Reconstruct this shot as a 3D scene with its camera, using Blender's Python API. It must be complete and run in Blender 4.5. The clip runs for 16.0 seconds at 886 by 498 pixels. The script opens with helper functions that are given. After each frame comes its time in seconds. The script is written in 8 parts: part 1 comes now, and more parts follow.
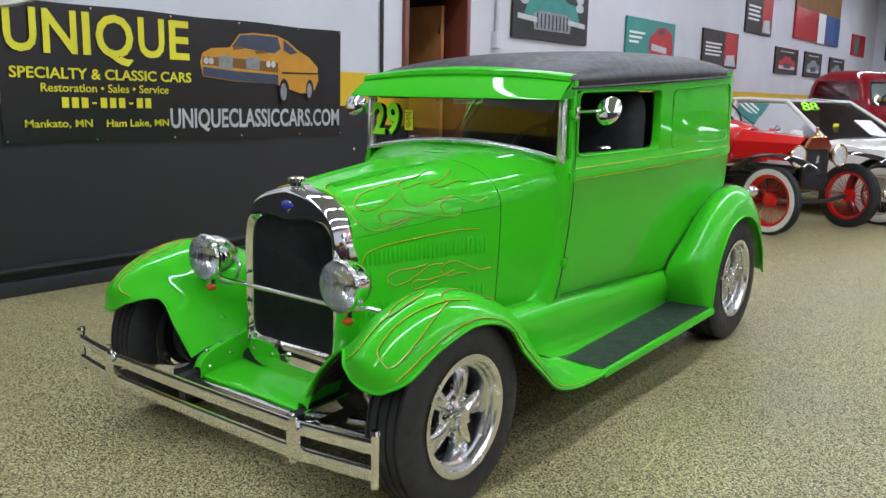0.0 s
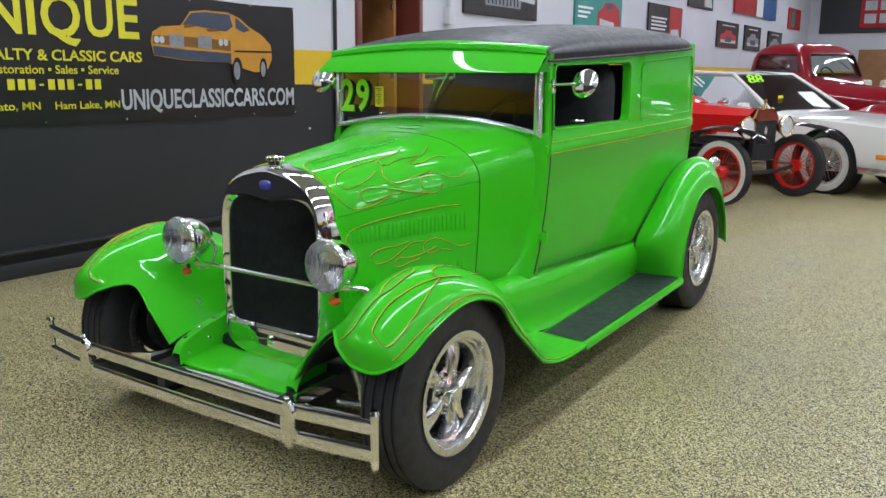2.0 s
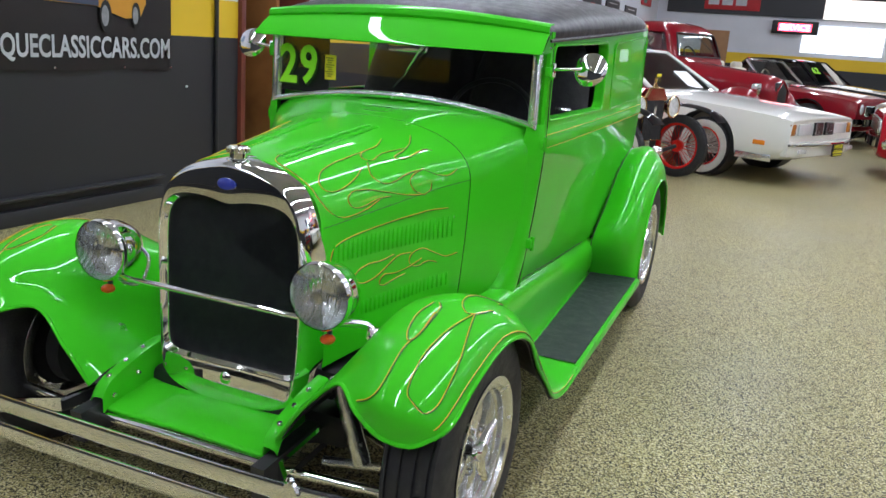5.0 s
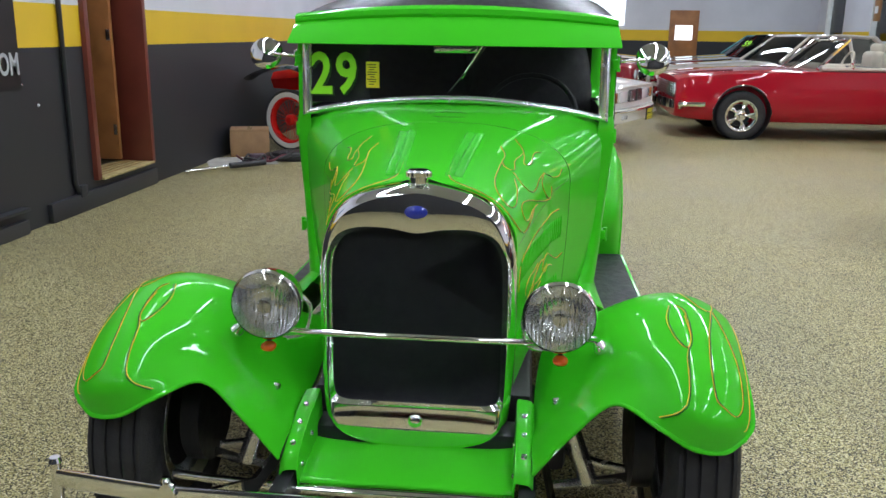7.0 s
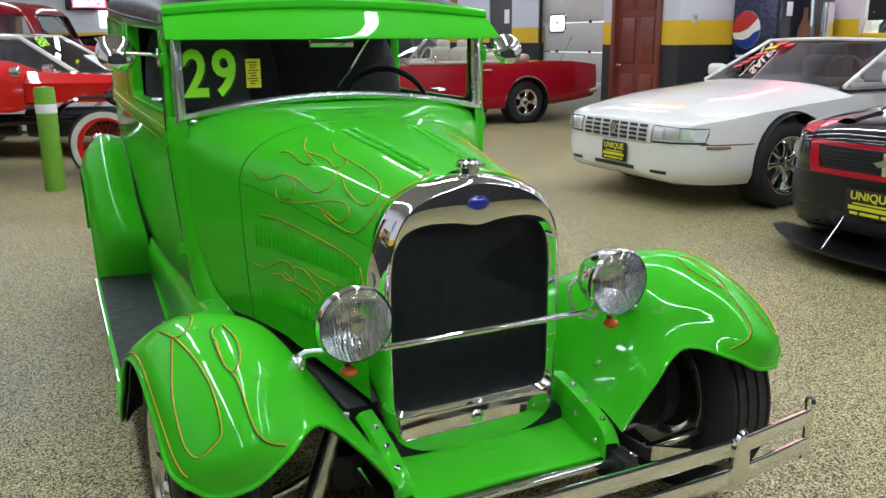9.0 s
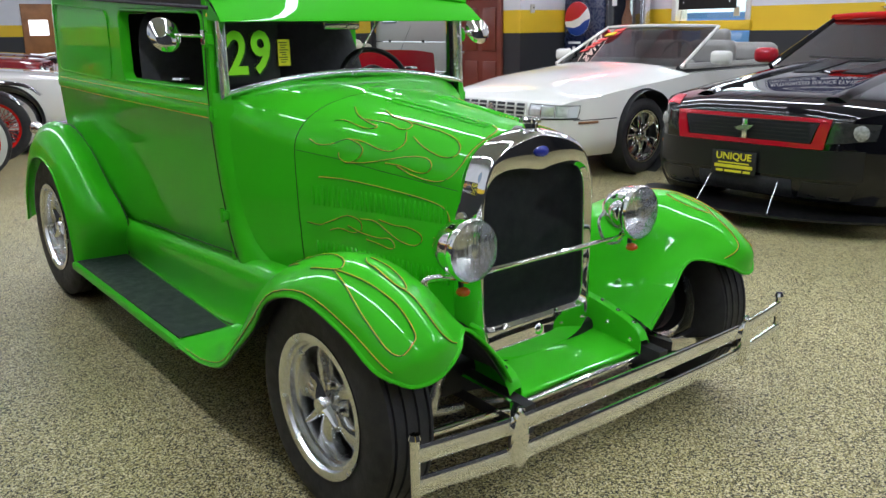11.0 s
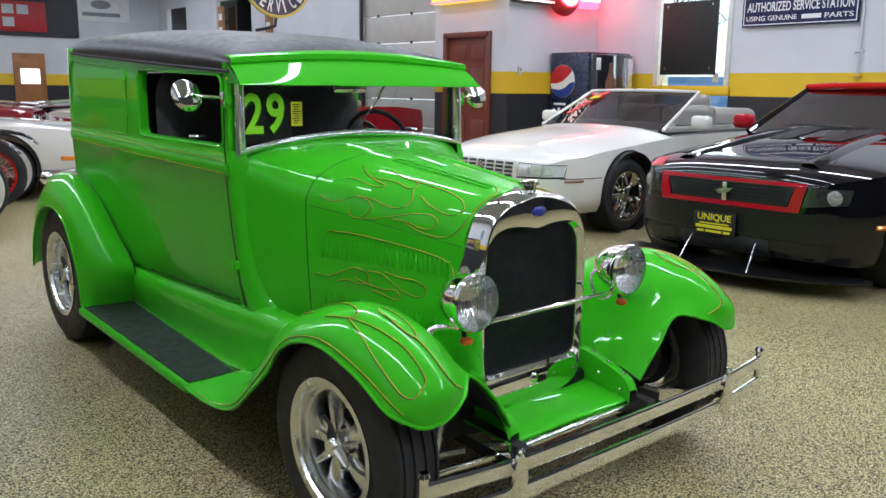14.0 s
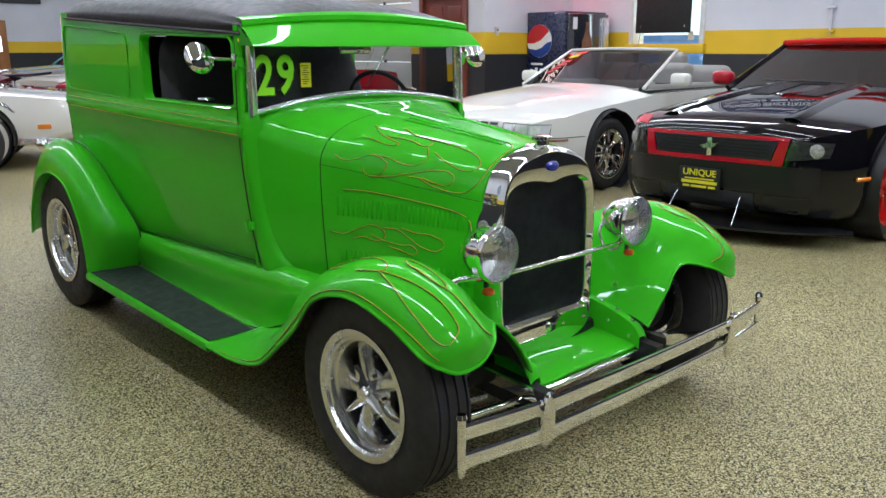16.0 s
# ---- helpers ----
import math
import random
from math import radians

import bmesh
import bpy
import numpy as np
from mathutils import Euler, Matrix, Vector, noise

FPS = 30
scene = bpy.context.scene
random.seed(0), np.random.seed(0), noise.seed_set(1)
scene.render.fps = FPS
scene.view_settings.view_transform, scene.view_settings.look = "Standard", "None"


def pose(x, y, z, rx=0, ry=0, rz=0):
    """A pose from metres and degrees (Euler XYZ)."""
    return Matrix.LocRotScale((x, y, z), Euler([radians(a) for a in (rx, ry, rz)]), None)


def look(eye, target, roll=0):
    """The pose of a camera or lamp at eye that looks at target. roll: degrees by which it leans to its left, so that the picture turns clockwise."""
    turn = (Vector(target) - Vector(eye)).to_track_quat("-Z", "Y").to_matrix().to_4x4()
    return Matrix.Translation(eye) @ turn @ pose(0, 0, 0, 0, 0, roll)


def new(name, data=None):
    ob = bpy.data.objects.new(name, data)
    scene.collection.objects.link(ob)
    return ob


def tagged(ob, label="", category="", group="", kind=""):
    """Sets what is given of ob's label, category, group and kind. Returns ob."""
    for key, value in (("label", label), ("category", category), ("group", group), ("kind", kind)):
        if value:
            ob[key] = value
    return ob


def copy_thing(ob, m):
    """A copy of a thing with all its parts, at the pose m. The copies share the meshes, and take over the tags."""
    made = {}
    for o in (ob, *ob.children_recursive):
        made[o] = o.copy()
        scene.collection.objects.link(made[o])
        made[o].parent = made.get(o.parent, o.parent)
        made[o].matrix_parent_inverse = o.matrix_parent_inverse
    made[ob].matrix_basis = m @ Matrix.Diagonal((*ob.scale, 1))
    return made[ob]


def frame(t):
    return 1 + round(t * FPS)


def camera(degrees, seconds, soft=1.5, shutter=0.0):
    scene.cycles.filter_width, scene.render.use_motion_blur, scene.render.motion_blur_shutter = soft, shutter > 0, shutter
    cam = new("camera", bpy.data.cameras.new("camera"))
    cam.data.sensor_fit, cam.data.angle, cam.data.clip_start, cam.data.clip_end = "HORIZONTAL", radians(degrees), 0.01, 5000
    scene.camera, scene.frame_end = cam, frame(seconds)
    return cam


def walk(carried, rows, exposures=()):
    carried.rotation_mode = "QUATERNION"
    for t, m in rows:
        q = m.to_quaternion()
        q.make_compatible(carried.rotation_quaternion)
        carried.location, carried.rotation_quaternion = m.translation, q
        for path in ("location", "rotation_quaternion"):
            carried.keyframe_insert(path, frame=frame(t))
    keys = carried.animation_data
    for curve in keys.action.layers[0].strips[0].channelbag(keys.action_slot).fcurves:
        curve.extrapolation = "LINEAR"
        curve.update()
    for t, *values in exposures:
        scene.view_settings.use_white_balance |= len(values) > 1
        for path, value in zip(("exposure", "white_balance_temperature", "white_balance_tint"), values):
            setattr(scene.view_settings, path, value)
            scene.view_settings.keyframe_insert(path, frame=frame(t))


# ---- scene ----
cam = camera(55.9, 16.0)
PATH = [
    (0, (2.29, -2.018, 1.314), (1.061, -0.481, 0.956), 1.2),
    (0.5, (2.221, -2.068, 1.307), (1.055, -0.483, 0.951), 1.1),
    (1, (2.225, -2.095, 1.294), (1.089, -0.489, 0.936), 0.8),
    (1.5, (2.218, -2.087, 1.288), (1.092, -0.474, 0.924), 0.5),
    (2, (2.162, -2.078, 1.297), (1.044, -0.469, 0.892), 0.4),
    (2.5, (2.11, -2.011, 1.285), (0.986, -0.429, 0.802), 0.5),
    (3, (2.054, -1.948, 1.291), (0.947, -0.38, 0.728), 1.2),
    (3.5, (1.895, -1.956, 1.312), (0.915, -0.306, 0.747), 2.3),
    (4, (1.722, -1.954, 1.327), (0.841, -0.24, 0.792), 3.0),
    (4.5, (1.594, -1.873, 1.339), (0.742, -0.137, 0.826), 3.3),
    (4.7, (1.533, -1.855, 1.342), (0.716, -0.099, 0.843), 3.8),
    (6.8, (0.392, -2.053, 1.355), (0.105, -0.137, 0.859), 0.8),
    (7, (0.276, -2.062, 1.354), (0.073, -0.137, 0.853), 0.8),
    (7.5, (-0.05, -2.008, 1.338), (-0.068, -0.073, 0.833), 1.0),
    (8, (-0.407, -2.009, 1.323), (-0.135, -0.092, 0.826), 1.5),
    (8.5, (-0.713, -1.948, 1.304), (-0.216, -0.077, 0.801), 1.2),
    (9, (-0.948, -1.823, 1.312), (-0.112, -0.073, 0.823), -0.3),
    (9.5, (-1.224, -1.783, 1.296), (-0.177, -0.152, 0.804), -1.8),
    (9.7, (-1.323, -1.798, 1.277), (-0.24, -0.193, 0.776), -2.1),
    (11.8, (-1.941, -1.808, 1.287), (-0.674, -0.336, 0.812), 0.4),
    (12, (-1.952, -1.826, 1.31), (-0.679, -0.347, 0.87), 0.4),
    (12.5, (-1.979, -1.869, 1.323), (-0.71, -0.374, 0.932), 0.9),
    (13, (-1.99, -1.886, 1.319), (-0.719, -0.389, 0.942), 0.8),
    (13.5, (-1.984, -1.887, 1.321), (-0.715, -0.388, 0.945), 0.6),
    (14, (-1.97, -1.886, 1.317), (-0.7, -0.39, 0.933), 0.6),
    (14.5, (-1.962, -1.883, 1.316), (-0.697, -0.389, 0.905), 0.5),
    (15, (-1.976, -1.881, 1.312), (-0.719, -0.389, 0.872), 0.5),
    (15.5, (-2.062, -1.858, 1.311), (-0.779, -0.396, 0.847), -0.1),
    (16, (-2.147, -1.85, 1.305), (-0.835, -0.415, 0.837), -0.2),
]
walk(cam, [(t, look(eye, target, roll)) for t, eye, target, roll in PATH])

# ---- world and lamps ----
world = bpy.data.worlds.new("daylight")
scene.world = world
world.use_nodes = True
_wn = world.node_tree
_sky = _wn.nodes.new("ShaderNodeTexSky")
_sky.sky_type, _sky.sun_disc = "NISHITA", False
_sky.sun_elevation, _sky.sun_rotation = radians(25), radians(200)
_bg = _wn.nodes["Background"]
_bg.inputs["Strength"].default_value = 0.10
_wn.links.new(_sky.outputs[0], _bg.inputs["Color"])
scene.view_settings.exposure = 0.0

CEIL = 4.25
LIGHT_ROWS = (-1.6, 1.2, 3.8, 6.4)
LIGHT_SEGS = (-4.0, 0.2, 4.4, 8.6, 14.0, 19.0)


def strip_lamp(x, y, length, watts):
    data = bpy.data.lights.new("tube_light", "AREA")
    data.shape, data.size, data.size_y = "RECTANGLE", 0.11, length
    data.energy, data.color = watts, (0.89, 0.96, 1.10)
    ob = new("tube_light", data)
    ob.matrix_world = pose(x, y, CEIL - 0.13)
    return ob


for _x, _w in zip(LIGHT_ROWS, (53, 60, 50, 56)):
    for _y in LIGHT_SEGS:
        strip_lamp(_x, _y, 3.7 if _y < 10 else 4.2, _w)

# daylight that enters through the east window
_win = bpy.data.lights.new("window_daylight", "AREA")
_win.shape, _win.size, _win.size_y, _win.energy, _win.color = "RECTANGLE", 1.4, 1.6, 60, (0.85, 0.93, 1.0)
_wo = new("window_daylight", _win)
_wo.matrix_world = pose(8.35, 4.8, 2.3, 0, 90, 0)
# ---- materials ----
def _principled(name):
    m = bpy.data.materials.new(name)
    m.use_nodes = True
    return m, m.node_tree, m.node_tree.nodes["Principled BSDF"]


def mat(name, color, rough=0.5, metal=0.0, coat=0.0, vary=0.08, scale=6.0, bump=0.0, bump_scale=120.0, emit=0.0, alpha=None, random_tint=0.0, coat_rough=0.03):
    """A painted, plastic or metal surface with mottling at two scales and optional fine relief."""
    m, nt, b = _principled(name)
    tc = nt.nodes.new("ShaderNodeTexCoord")
    n1 = nt.nodes.new("ShaderNodeTexNoise")
    n1.inputs["Scale"].default_value, n1.inputs["Detail"].default_value = scale, 6
    nt.links.new(tc.outputs["Object"], n1.inputs["Vector"])
    ramp = nt.nodes.new("ShaderNodeMapRange")
    ramp.inputs["From Min"].default_value, ramp.inputs["From Max"].default_value = 0.3, 0.7
    ramp.inputs["To Min"].default_value, ramp.inputs["To Max"].default_value = 1 - vary, 1 + vary
    nt.links.new(n1.outputs["Fac"], ramp.inputs["Value"])
    mul = nt.nodes.new("ShaderNodeVectorMath")
    mul.operation = "SCALE"
    mul.inputs[0].default_value = color[:3]
    nt.links.new(ramp.outputs[0], mul.inputs["Scale"])
    out = mul.outputs[0]
    if random_tint:
        oi = nt.nodes.new("ShaderNodeObjectInfo")
        r2 = nt.nodes.new("ShaderNodeMapRange")
        r2.inputs["To Min"].default_value, r2.inputs["To Max"].default_value = 1 - random_tint, 1 + random_tint
        nt.links.new(oi.outputs["Random"], r2.inputs["Value"])
        m2 = nt.nodes.new("ShaderNodeVectorMath")
        m2.operation = "SCALE"
        nt.links.new(out, m2.inputs[0])
        nt.links.new(r2.outputs[0], m2.inputs["Scale"])
        out = m2.outputs[0]
    nt.links.new(out, b.inputs["Base Color"])
    rr = nt.nodes.new("ShaderNodeMapRange")
    rr.inputs["From Min"].default_value, rr.inputs["From Max"].default_value = 0.3, 0.7
    rr.inputs["To Min"].default_value, rr.inputs["To Max"].default_value = max(0.0, rough * 0.85), min(1.0, rough * 1.15)
    n2 = nt.nodes.new("ShaderNodeTexNoise")
    n2.inputs["Scale"].default_value = scale * 5
    nt.links.new(tc.outputs["Object"], n2.inputs["Vector"])
    nt.links.new(n2.outputs["Fac"], rr.inputs["Value"])
    nt.links.new(rr.outputs[0], b.inputs["Roughness"])
    b.inputs["Metallic"].default_value = metal
    b.inputs["Coat Weight"].default_value = coat
    b.inputs["Coat Roughness"].default_value = coat_rough
    if bump:
        n3 = nt.nodes.new("ShaderNodeTexNoise")
        n3.inputs["Scale"].default_value, n3.inputs["Detail"].default_value = bump_scale, 4
        nt.links.new(tc.outputs["Object"], n3.inputs["Vector"])
        bp = nt.nodes.new("ShaderNodeBump")
        bp.inputs["Strength"].default_value, bp.inputs["Distance"].default_value = bump, 0.004
        nt.links.new(n3.outputs["Fac"], bp.inputs["Height"])
        nt.links.new(bp.outputs[0], b.inputs["Normal"])
    if emit:
        b.inputs["Emission Color"].default_value = (*color[:3], 1)
        b.inputs["Emission Strength"].default_value = emit
    return m


def glass_mat(name, tint=(0.9, 0.95, 0.93), rough=0.0, mix=0.08):
    """Thin clear sheet: mostly see-through with a mirror-like gloss."""
    m = bpy.data.materials.new(name)
    m.use_nodes = True
    nt = m.node_tree
    nt.nodes.clear()
    out = nt.nodes.new("ShaderNodeOutputMaterial")
    tr = nt.nodes.new("ShaderNodeBsdfTransparent")
    tr.inputs["Color"].default_value = (*tint, 1)
    gl = nt.nodes.new("ShaderNodeBsdfGlossy")
    gl.inputs["Roughness"].default_value = rough
    fr = nt.nodes.new("ShaderNodeFresnel")
    fr.inputs["IOR"].default_value = 1.5
    ad = nt.nodes.new("ShaderNodeMath")
    ad.operation, ad.use_clamp = "ADD", True
    ad.inputs[1].default_value = mix - 0.04
    nt.links.new(fr.outputs[0], ad.inputs[0])
    mx = nt.nodes.new("ShaderNodeMixShader")
    nt.links.new(ad.outputs[0], mx.inputs[0])
    nt.links.new(tr.outputs[0], mx.inputs[1])
    nt.links.new(gl.outputs[0], mx.inputs[2])
    nt.links.new(mx.outputs[0], out.inputs["Surface"])
    return m


def pebble_floor_mat():
    """Epoxy floor of fine yellow, tan and black chips under a satin seal."""
    m, nt, b = _principled("pebble_epoxy_floor")
    tc = nt.nodes.new("ShaderNodeTexCoord")
    # chips: each cell of a fine mosaic takes its own colour, with drifts of darker and paler ones
    vo = nt.nodes.new("ShaderNodeTexVoronoi")
    vo.inputs["Scale"].default_value = 235.0
    nt.links.new(tc.outputs["Object"], vo.inputs["Vector"])
    sep = nt.nodes.new("ShaderNodeSeparateColor")
    nt.links.new(vo.outputs["Color"], sep.inputs[0])
    no = nt.nodes.new("ShaderNodeTexNoise")
    no.inputs["Scale"].default_value, no.inputs["Detail"].default_value = 110.0, 2.0
    nt.links.new(tc.outputs["Object"], no.inputs["Vector"])
    dr = nt.nodes.new("ShaderNodeMath")
    dr.operation = "MULTIPLY_ADD"
    dr.inputs[1].default_value, dr.inputs[2].default_value = 1.1, -0.55
    nt.links.new(no.outputs["Fac"], dr.inputs[0])
    mixv = nt.nodes.new("ShaderNodeMath")
    mixv.operation = "ADD"
    nt.links.new(sep.outputs[0], mixv.inputs[0])
    nt.links.new(dr.outputs[0], mixv.inputs[1])
    cr = nt.nodes.new("ShaderNodeValToRGB")
    cr.color_ramp.interpolation = "CONSTANT"
    e = cr.color_ramp.elements
    e[0].position, e[0].color = 0.0, (0.014, 0.013, 0.010, 1)
    e[1].position, e[1].color = 0.27, (0.17, 0.14, 0.055, 1)
    for p, c in ((0.42, (0.37, 0.315, 0.125, 1)), (0.62, (0.54, 0.47, 0.22, 1)), (0.82, (0.76, 0.69, 0.43, 1))):
        k = e.new(p)
        k.color = c
    nt.links.new(mixv.outputs[0], cr.inputs["Fac"])
    big = nt.nodes.new("ShaderNodeTexNoise")
    big.inputs["Scale"].default_value, big.inputs["Detail"].default_value = 0.9, 5
    nt.links.new(tc.outputs["Object"], big.inputs["Vector"])
    mr = nt.nodes.new("ShaderNodeMapRange")
    mr.inputs["From Min"].default_value, mr.inputs["From Max"].default_value = 0.3, 0.7
    mr.inputs["To Min"].default_value, mr.inputs["To Max"].default_value = 0.78, 1.02
    nt.links.new(big.outputs["Fac"], mr.inputs["Value"])
    sc = nt.nodes.new("ShaderNodeVectorMath")
    sc.operation = "SCALE"
    nt.links.new(cr.outputs["Color"], sc.inputs[0])
    nt.links.new(mr.outputs[0], sc.inputs["Scale"])
    nt.links.new(sc.outputs[0], b.inputs["Base Color"])
    rg = nt.nodes.new("ShaderNodeMapRange")
    rg.inputs["From Min"].default_value, rg.inputs["From Max"].default_value = 0.3, 0.7
    b.inputs["Specular IOR Level"].default_value = 0.22
    rg.inputs["To Min"].default_value, rg.inputs["To Max"].default_value = 0.36, 0.52
    nt.links.new(big.outputs["Fac"], rg.inputs["Value"])
    nt.links.new(rg.outputs[0], b.inputs["Roughness"])
    return m


def block_wall_mat(name, color, rough=0.6):
    """Painted masonry: roller texture, faint block joints in relief, scuffs."""
    m, nt, b = _principled(name)
    tc = nt.nodes.new("ShaderNodeTexCoord")
    n1 = nt.nodes.new("ShaderNodeTexNoise")
    n1.inputs["Scale"].default_value, n1.inputs["Detail"].default_value = 1.4, 8
    nt.links.new(tc.outputs["Object"], n1.inputs["Vector"])
    mr = nt.nodes.new("ShaderNodeMapRange")
    mr.inputs["From Min"].default_value, mr.inputs["From Max"].default_value = 0.3, 0.7
    mr.inputs["To Min"].default_value, mr.inputs["To Max"].default_value = 0.93, 1.05
    nt.links.new(n1.outputs["Fac"], mr.inputs["Value"])
    sc = nt.nodes.new("ShaderNodeVectorMath")
    sc.operation = "SCALE"
    sc.inputs[0].default_value = color
    nt.links.new(mr.outputs[0], sc.inputs["Scale"])
    nt.links.new(sc.outputs[0], b.inputs["Base Color"])
    b.inputs["Roughness"].default_value = rough
    n2 = nt.nodes.new("ShaderNodeTexNoise")
    n2.inputs["Scale"].default_value, n2.inputs["Detail"].default_value = 180, 3
    nt.links.new(tc.outputs["Object"], n2.inputs["Vector"])
    bp = nt.nodes.new("ShaderNodeBump")
    bp.inputs["Strength"].default_value, bp.inputs["Distance"].default_value = 0.15, 0.002
    nt.links.new(n2.outputs["Fac"], bp.inputs["Height"])
    nt.links.new(bp.outputs[0], b.inputs["Normal"])
    return m


def enamel(name, color, rough=0.32, coat_rough=0.018, orange=0.012, coat=1.0):
    """Polished car paint: even colour, clear coat with a trace of ripple."""
    m, nt, b = _principled(name)
    tc = nt.nodes.new("ShaderNodeTexCoord")
    n1 = nt.nodes.new("ShaderNodeTexNoise")
    n1.inputs["Scale"].default_value = 2.0
    nt.links.new(tc.outputs["Object"], n1.inputs["Vector"])
    mr = nt.nodes.new("ShaderNodeMapRange")
    mr.inputs["To Min"].default_value, mr.inputs["To Max"].default_value = 0.96, 1.04
    nt.links.new(n1.outputs["Fac"], mr.inputs["Value"])
    sc = nt.nodes.new("ShaderNodeVectorMath")
    sc.operation = "SCALE"
    sc.inputs[0].default_value = color
    nt.links.new(mr.outputs[0], sc.inputs["Scale"])
    nt.links.new(sc.outputs[0], b.inputs["Base Color"])
    b.inputs["Roughness"].default_value = rough
    b.inputs["Coat Weight"].default_value, b.inputs["Coat Roughness"].default_value = coat, coat_rough
    b.inputs["Specular IOR Level"].default_value = 0.05
    n2 = nt.nodes.new("ShaderNodeTexNoise")
    n2.inputs["Scale"].default_value = 9.0
    nt.links.new(tc.outputs["Object"], n2.inputs["Vector"])
    bp = nt.nodes.new("ShaderNodeBump")
    bp.inputs["Strength"].default_value, bp.inputs["Distance"].default_value = orange, 0.01
    nt.links.new(n2.outputs["Fac"], bp.inputs["Height"])
    nt.links.new(bp.outputs[0], b.inputs["Coat Normal"])
    return m


def fluted_reflector():
    """Silvered lamp bowl seen through a fluted lens: streaks across x in the gloss."""
    m, nt, b = _principled("fluted_reflector")
    tc = nt.nodes.new("ShaderNodeTexCoord")
    wv = nt.nodes.new("ShaderNodeTexWave")
    wv.inputs["Scale"].default_value, wv.inputs["Distortion"].default_value, wv.inputs["Detail"].default_value = 30.0, 0.8, 1.0
    nt.links.new(tc.outputs["Object"], wv.inputs["Vector"])
    bp = nt.nodes.new("ShaderNodeBump")
    bp.inputs["Strength"].default_value, bp.inputs["Distance"].default_value = 0.10, 0.01
    nt.links.new(wv.outputs["Fac"], bp.inputs["Height"])
    nt.links.new(bp.outputs[0], b.inputs["Normal"])
    b.inputs["Base Color"].default_value = (0.96, 0.97, 0.98, 1)
    b.inputs["Metallic"].default_value, b.inputs["Roughness"].default_value = 1.0, 0.17
    return m


GREEN = enamel("lime_green_enamel", (0.050, 0.54, 0.016), 0.4, 0.012, 0.008, 0.6)
GREEN_D = mat("green_seam", (0.008, 0.06, 0.004), 0.5)
CHROME = mat("chrome", (0.90, 0.90, 0.90), 0.04, metal=1.0, vary=0.02)
BUMPER = mat("older_chrome", (0.93, 0.94, 0.98), 0.13, metal=1.0, vary=0.05)
SATIN = mat("polished_aluminium", (0.80, 0.81, 0.82), 0.24, metal=1.0, vary=0.06)
BRUSHED = mat("brushed_frame", (0.88, 0.90, 0.93), 0.24, metal=0.9, vary=0.05)
RUBBER = mat("tyre_rubber", (0.024, 0.024, 0.026), 0.62, vary=0.2, bump=0.25)
RUBMAT = mat("ribbed_rubber_mat", (0.018, 0.024, 0.024), 0.55, vary=0.12, bump=0.3, bump_scale=300)
VINYL = mat("black_vinyl_top", (0.010, 0.011, 0.014), 0.42, vary=0.06, bump=0.06, bump_scale=220)
VINYL.node_tree.nodes["Principled BSDF"].inputs["Specular IOR Level"].default_value = 0.40
TRIM = mat("black_interior_trim", (0.018, 0.018, 0.021), 0.7, vary=0.15, bump=0.3)
BLACKM = mat("black_satin_metal", (0.018, 0.018, 0.020), 0.45, vary=0.15)
MESHBLK = mat("black_grille_mesh", (0.010, 0.011, 0.017), 0.55, vary=0.1, bump=0.8, bump_scale=600)
GLASS = glass_mat("clear_glass")
DARKGLASS = glass_mat("dark_glass", (0.16, 0.18, 0.18), mix=0.10)
LENS = glass_mat("lamp_lens", (0.95, 0.96, 0.97), mix=0.12)
ORANGE = mat("orange_pinstripe", (0.86, 0.52, 0.03), 0.4)
DKLINE = mat("dark_pinstripe", (0.015, 0.11, 0.012), 0.4)
LIME = mat("lime_number_paint", (0.36, 0.90, 0.03), 0.5, vary=0.03)
YELLOWP = mat("yellow_paper", (0.85, 0.72, 0.03), 0.7, vary=0.04)
# near-black that stands in for the unlit cabin behind the digits
CABIN_DARK = mat("matt_black_card", (0.003, 0.003, 0.0035), 0.6, vary=0.05)
BLACKP = mat("black_print", (0.01, 0.01, 0.01), 0.6)
WHITEP = mat("white_print", (0.82, 0.82, 0.82), 0.5, vary=0.03)
REDL = mat("red_lens", (0.75, 0.05, 0.01), 0.2, coat=0.6)
AMBER = mat("amber_lens", (0.85, 0.25, 0.02), 0.2, coat=0.6)
SIGNAL = mat("orange_signal_lens", (0.80, 0.10, 0.015), 0.2, coat=0.6)
BLUEE = mat("blue_enamel", (0.015, 0.03, 0.30), 0.15, coat=1.0)
FLOOR = pebble_floor_mat()
W_WHITE = block_wall_mat("white_wall_paint", (0.63, 0.635, 0.68))
W_YELL = block_wall_mat("yellow_wall_paint", (0.72, 0.47, 0.018), 0.5)
W_DARK = block_wall_mat("charcoal_wall_paint", (0.022, 0.023, 0.027), 0.45)
CEILM = block_wall_mat("pale_ceiling", (0.52, 0.53, 0.56), 0.8)
WOODRED = mat("red_brown_door", (0.16, 0.035, 0.022), 0.4, vary=0.18, scale=3, coat=0.2)
WOODOR = mat("varnished_wood_door", (0.32, 0.13, 0.04), 0.45, vary=0.25, scale=4)
WHITECAR = enamel("white_car_enamel", (0.76, 0.75, 0.70))
REDCAR = enamel("red_car_enamel", (0.42, 0.007, 0.020))
BLACKCAR = enamel("black_car_enamel", (0.004, 0.004, 0.006), 0.06, 0.01)
MAROON = enamel("dark_red_enamel", (0.26, 0.008, 0.016))
REDT = enamel("bright_red_enamel", (0.62, 0.015, 0.012))
TEALCAR = enamel("teal_enamel", (0.10, 0.25, 0.26))
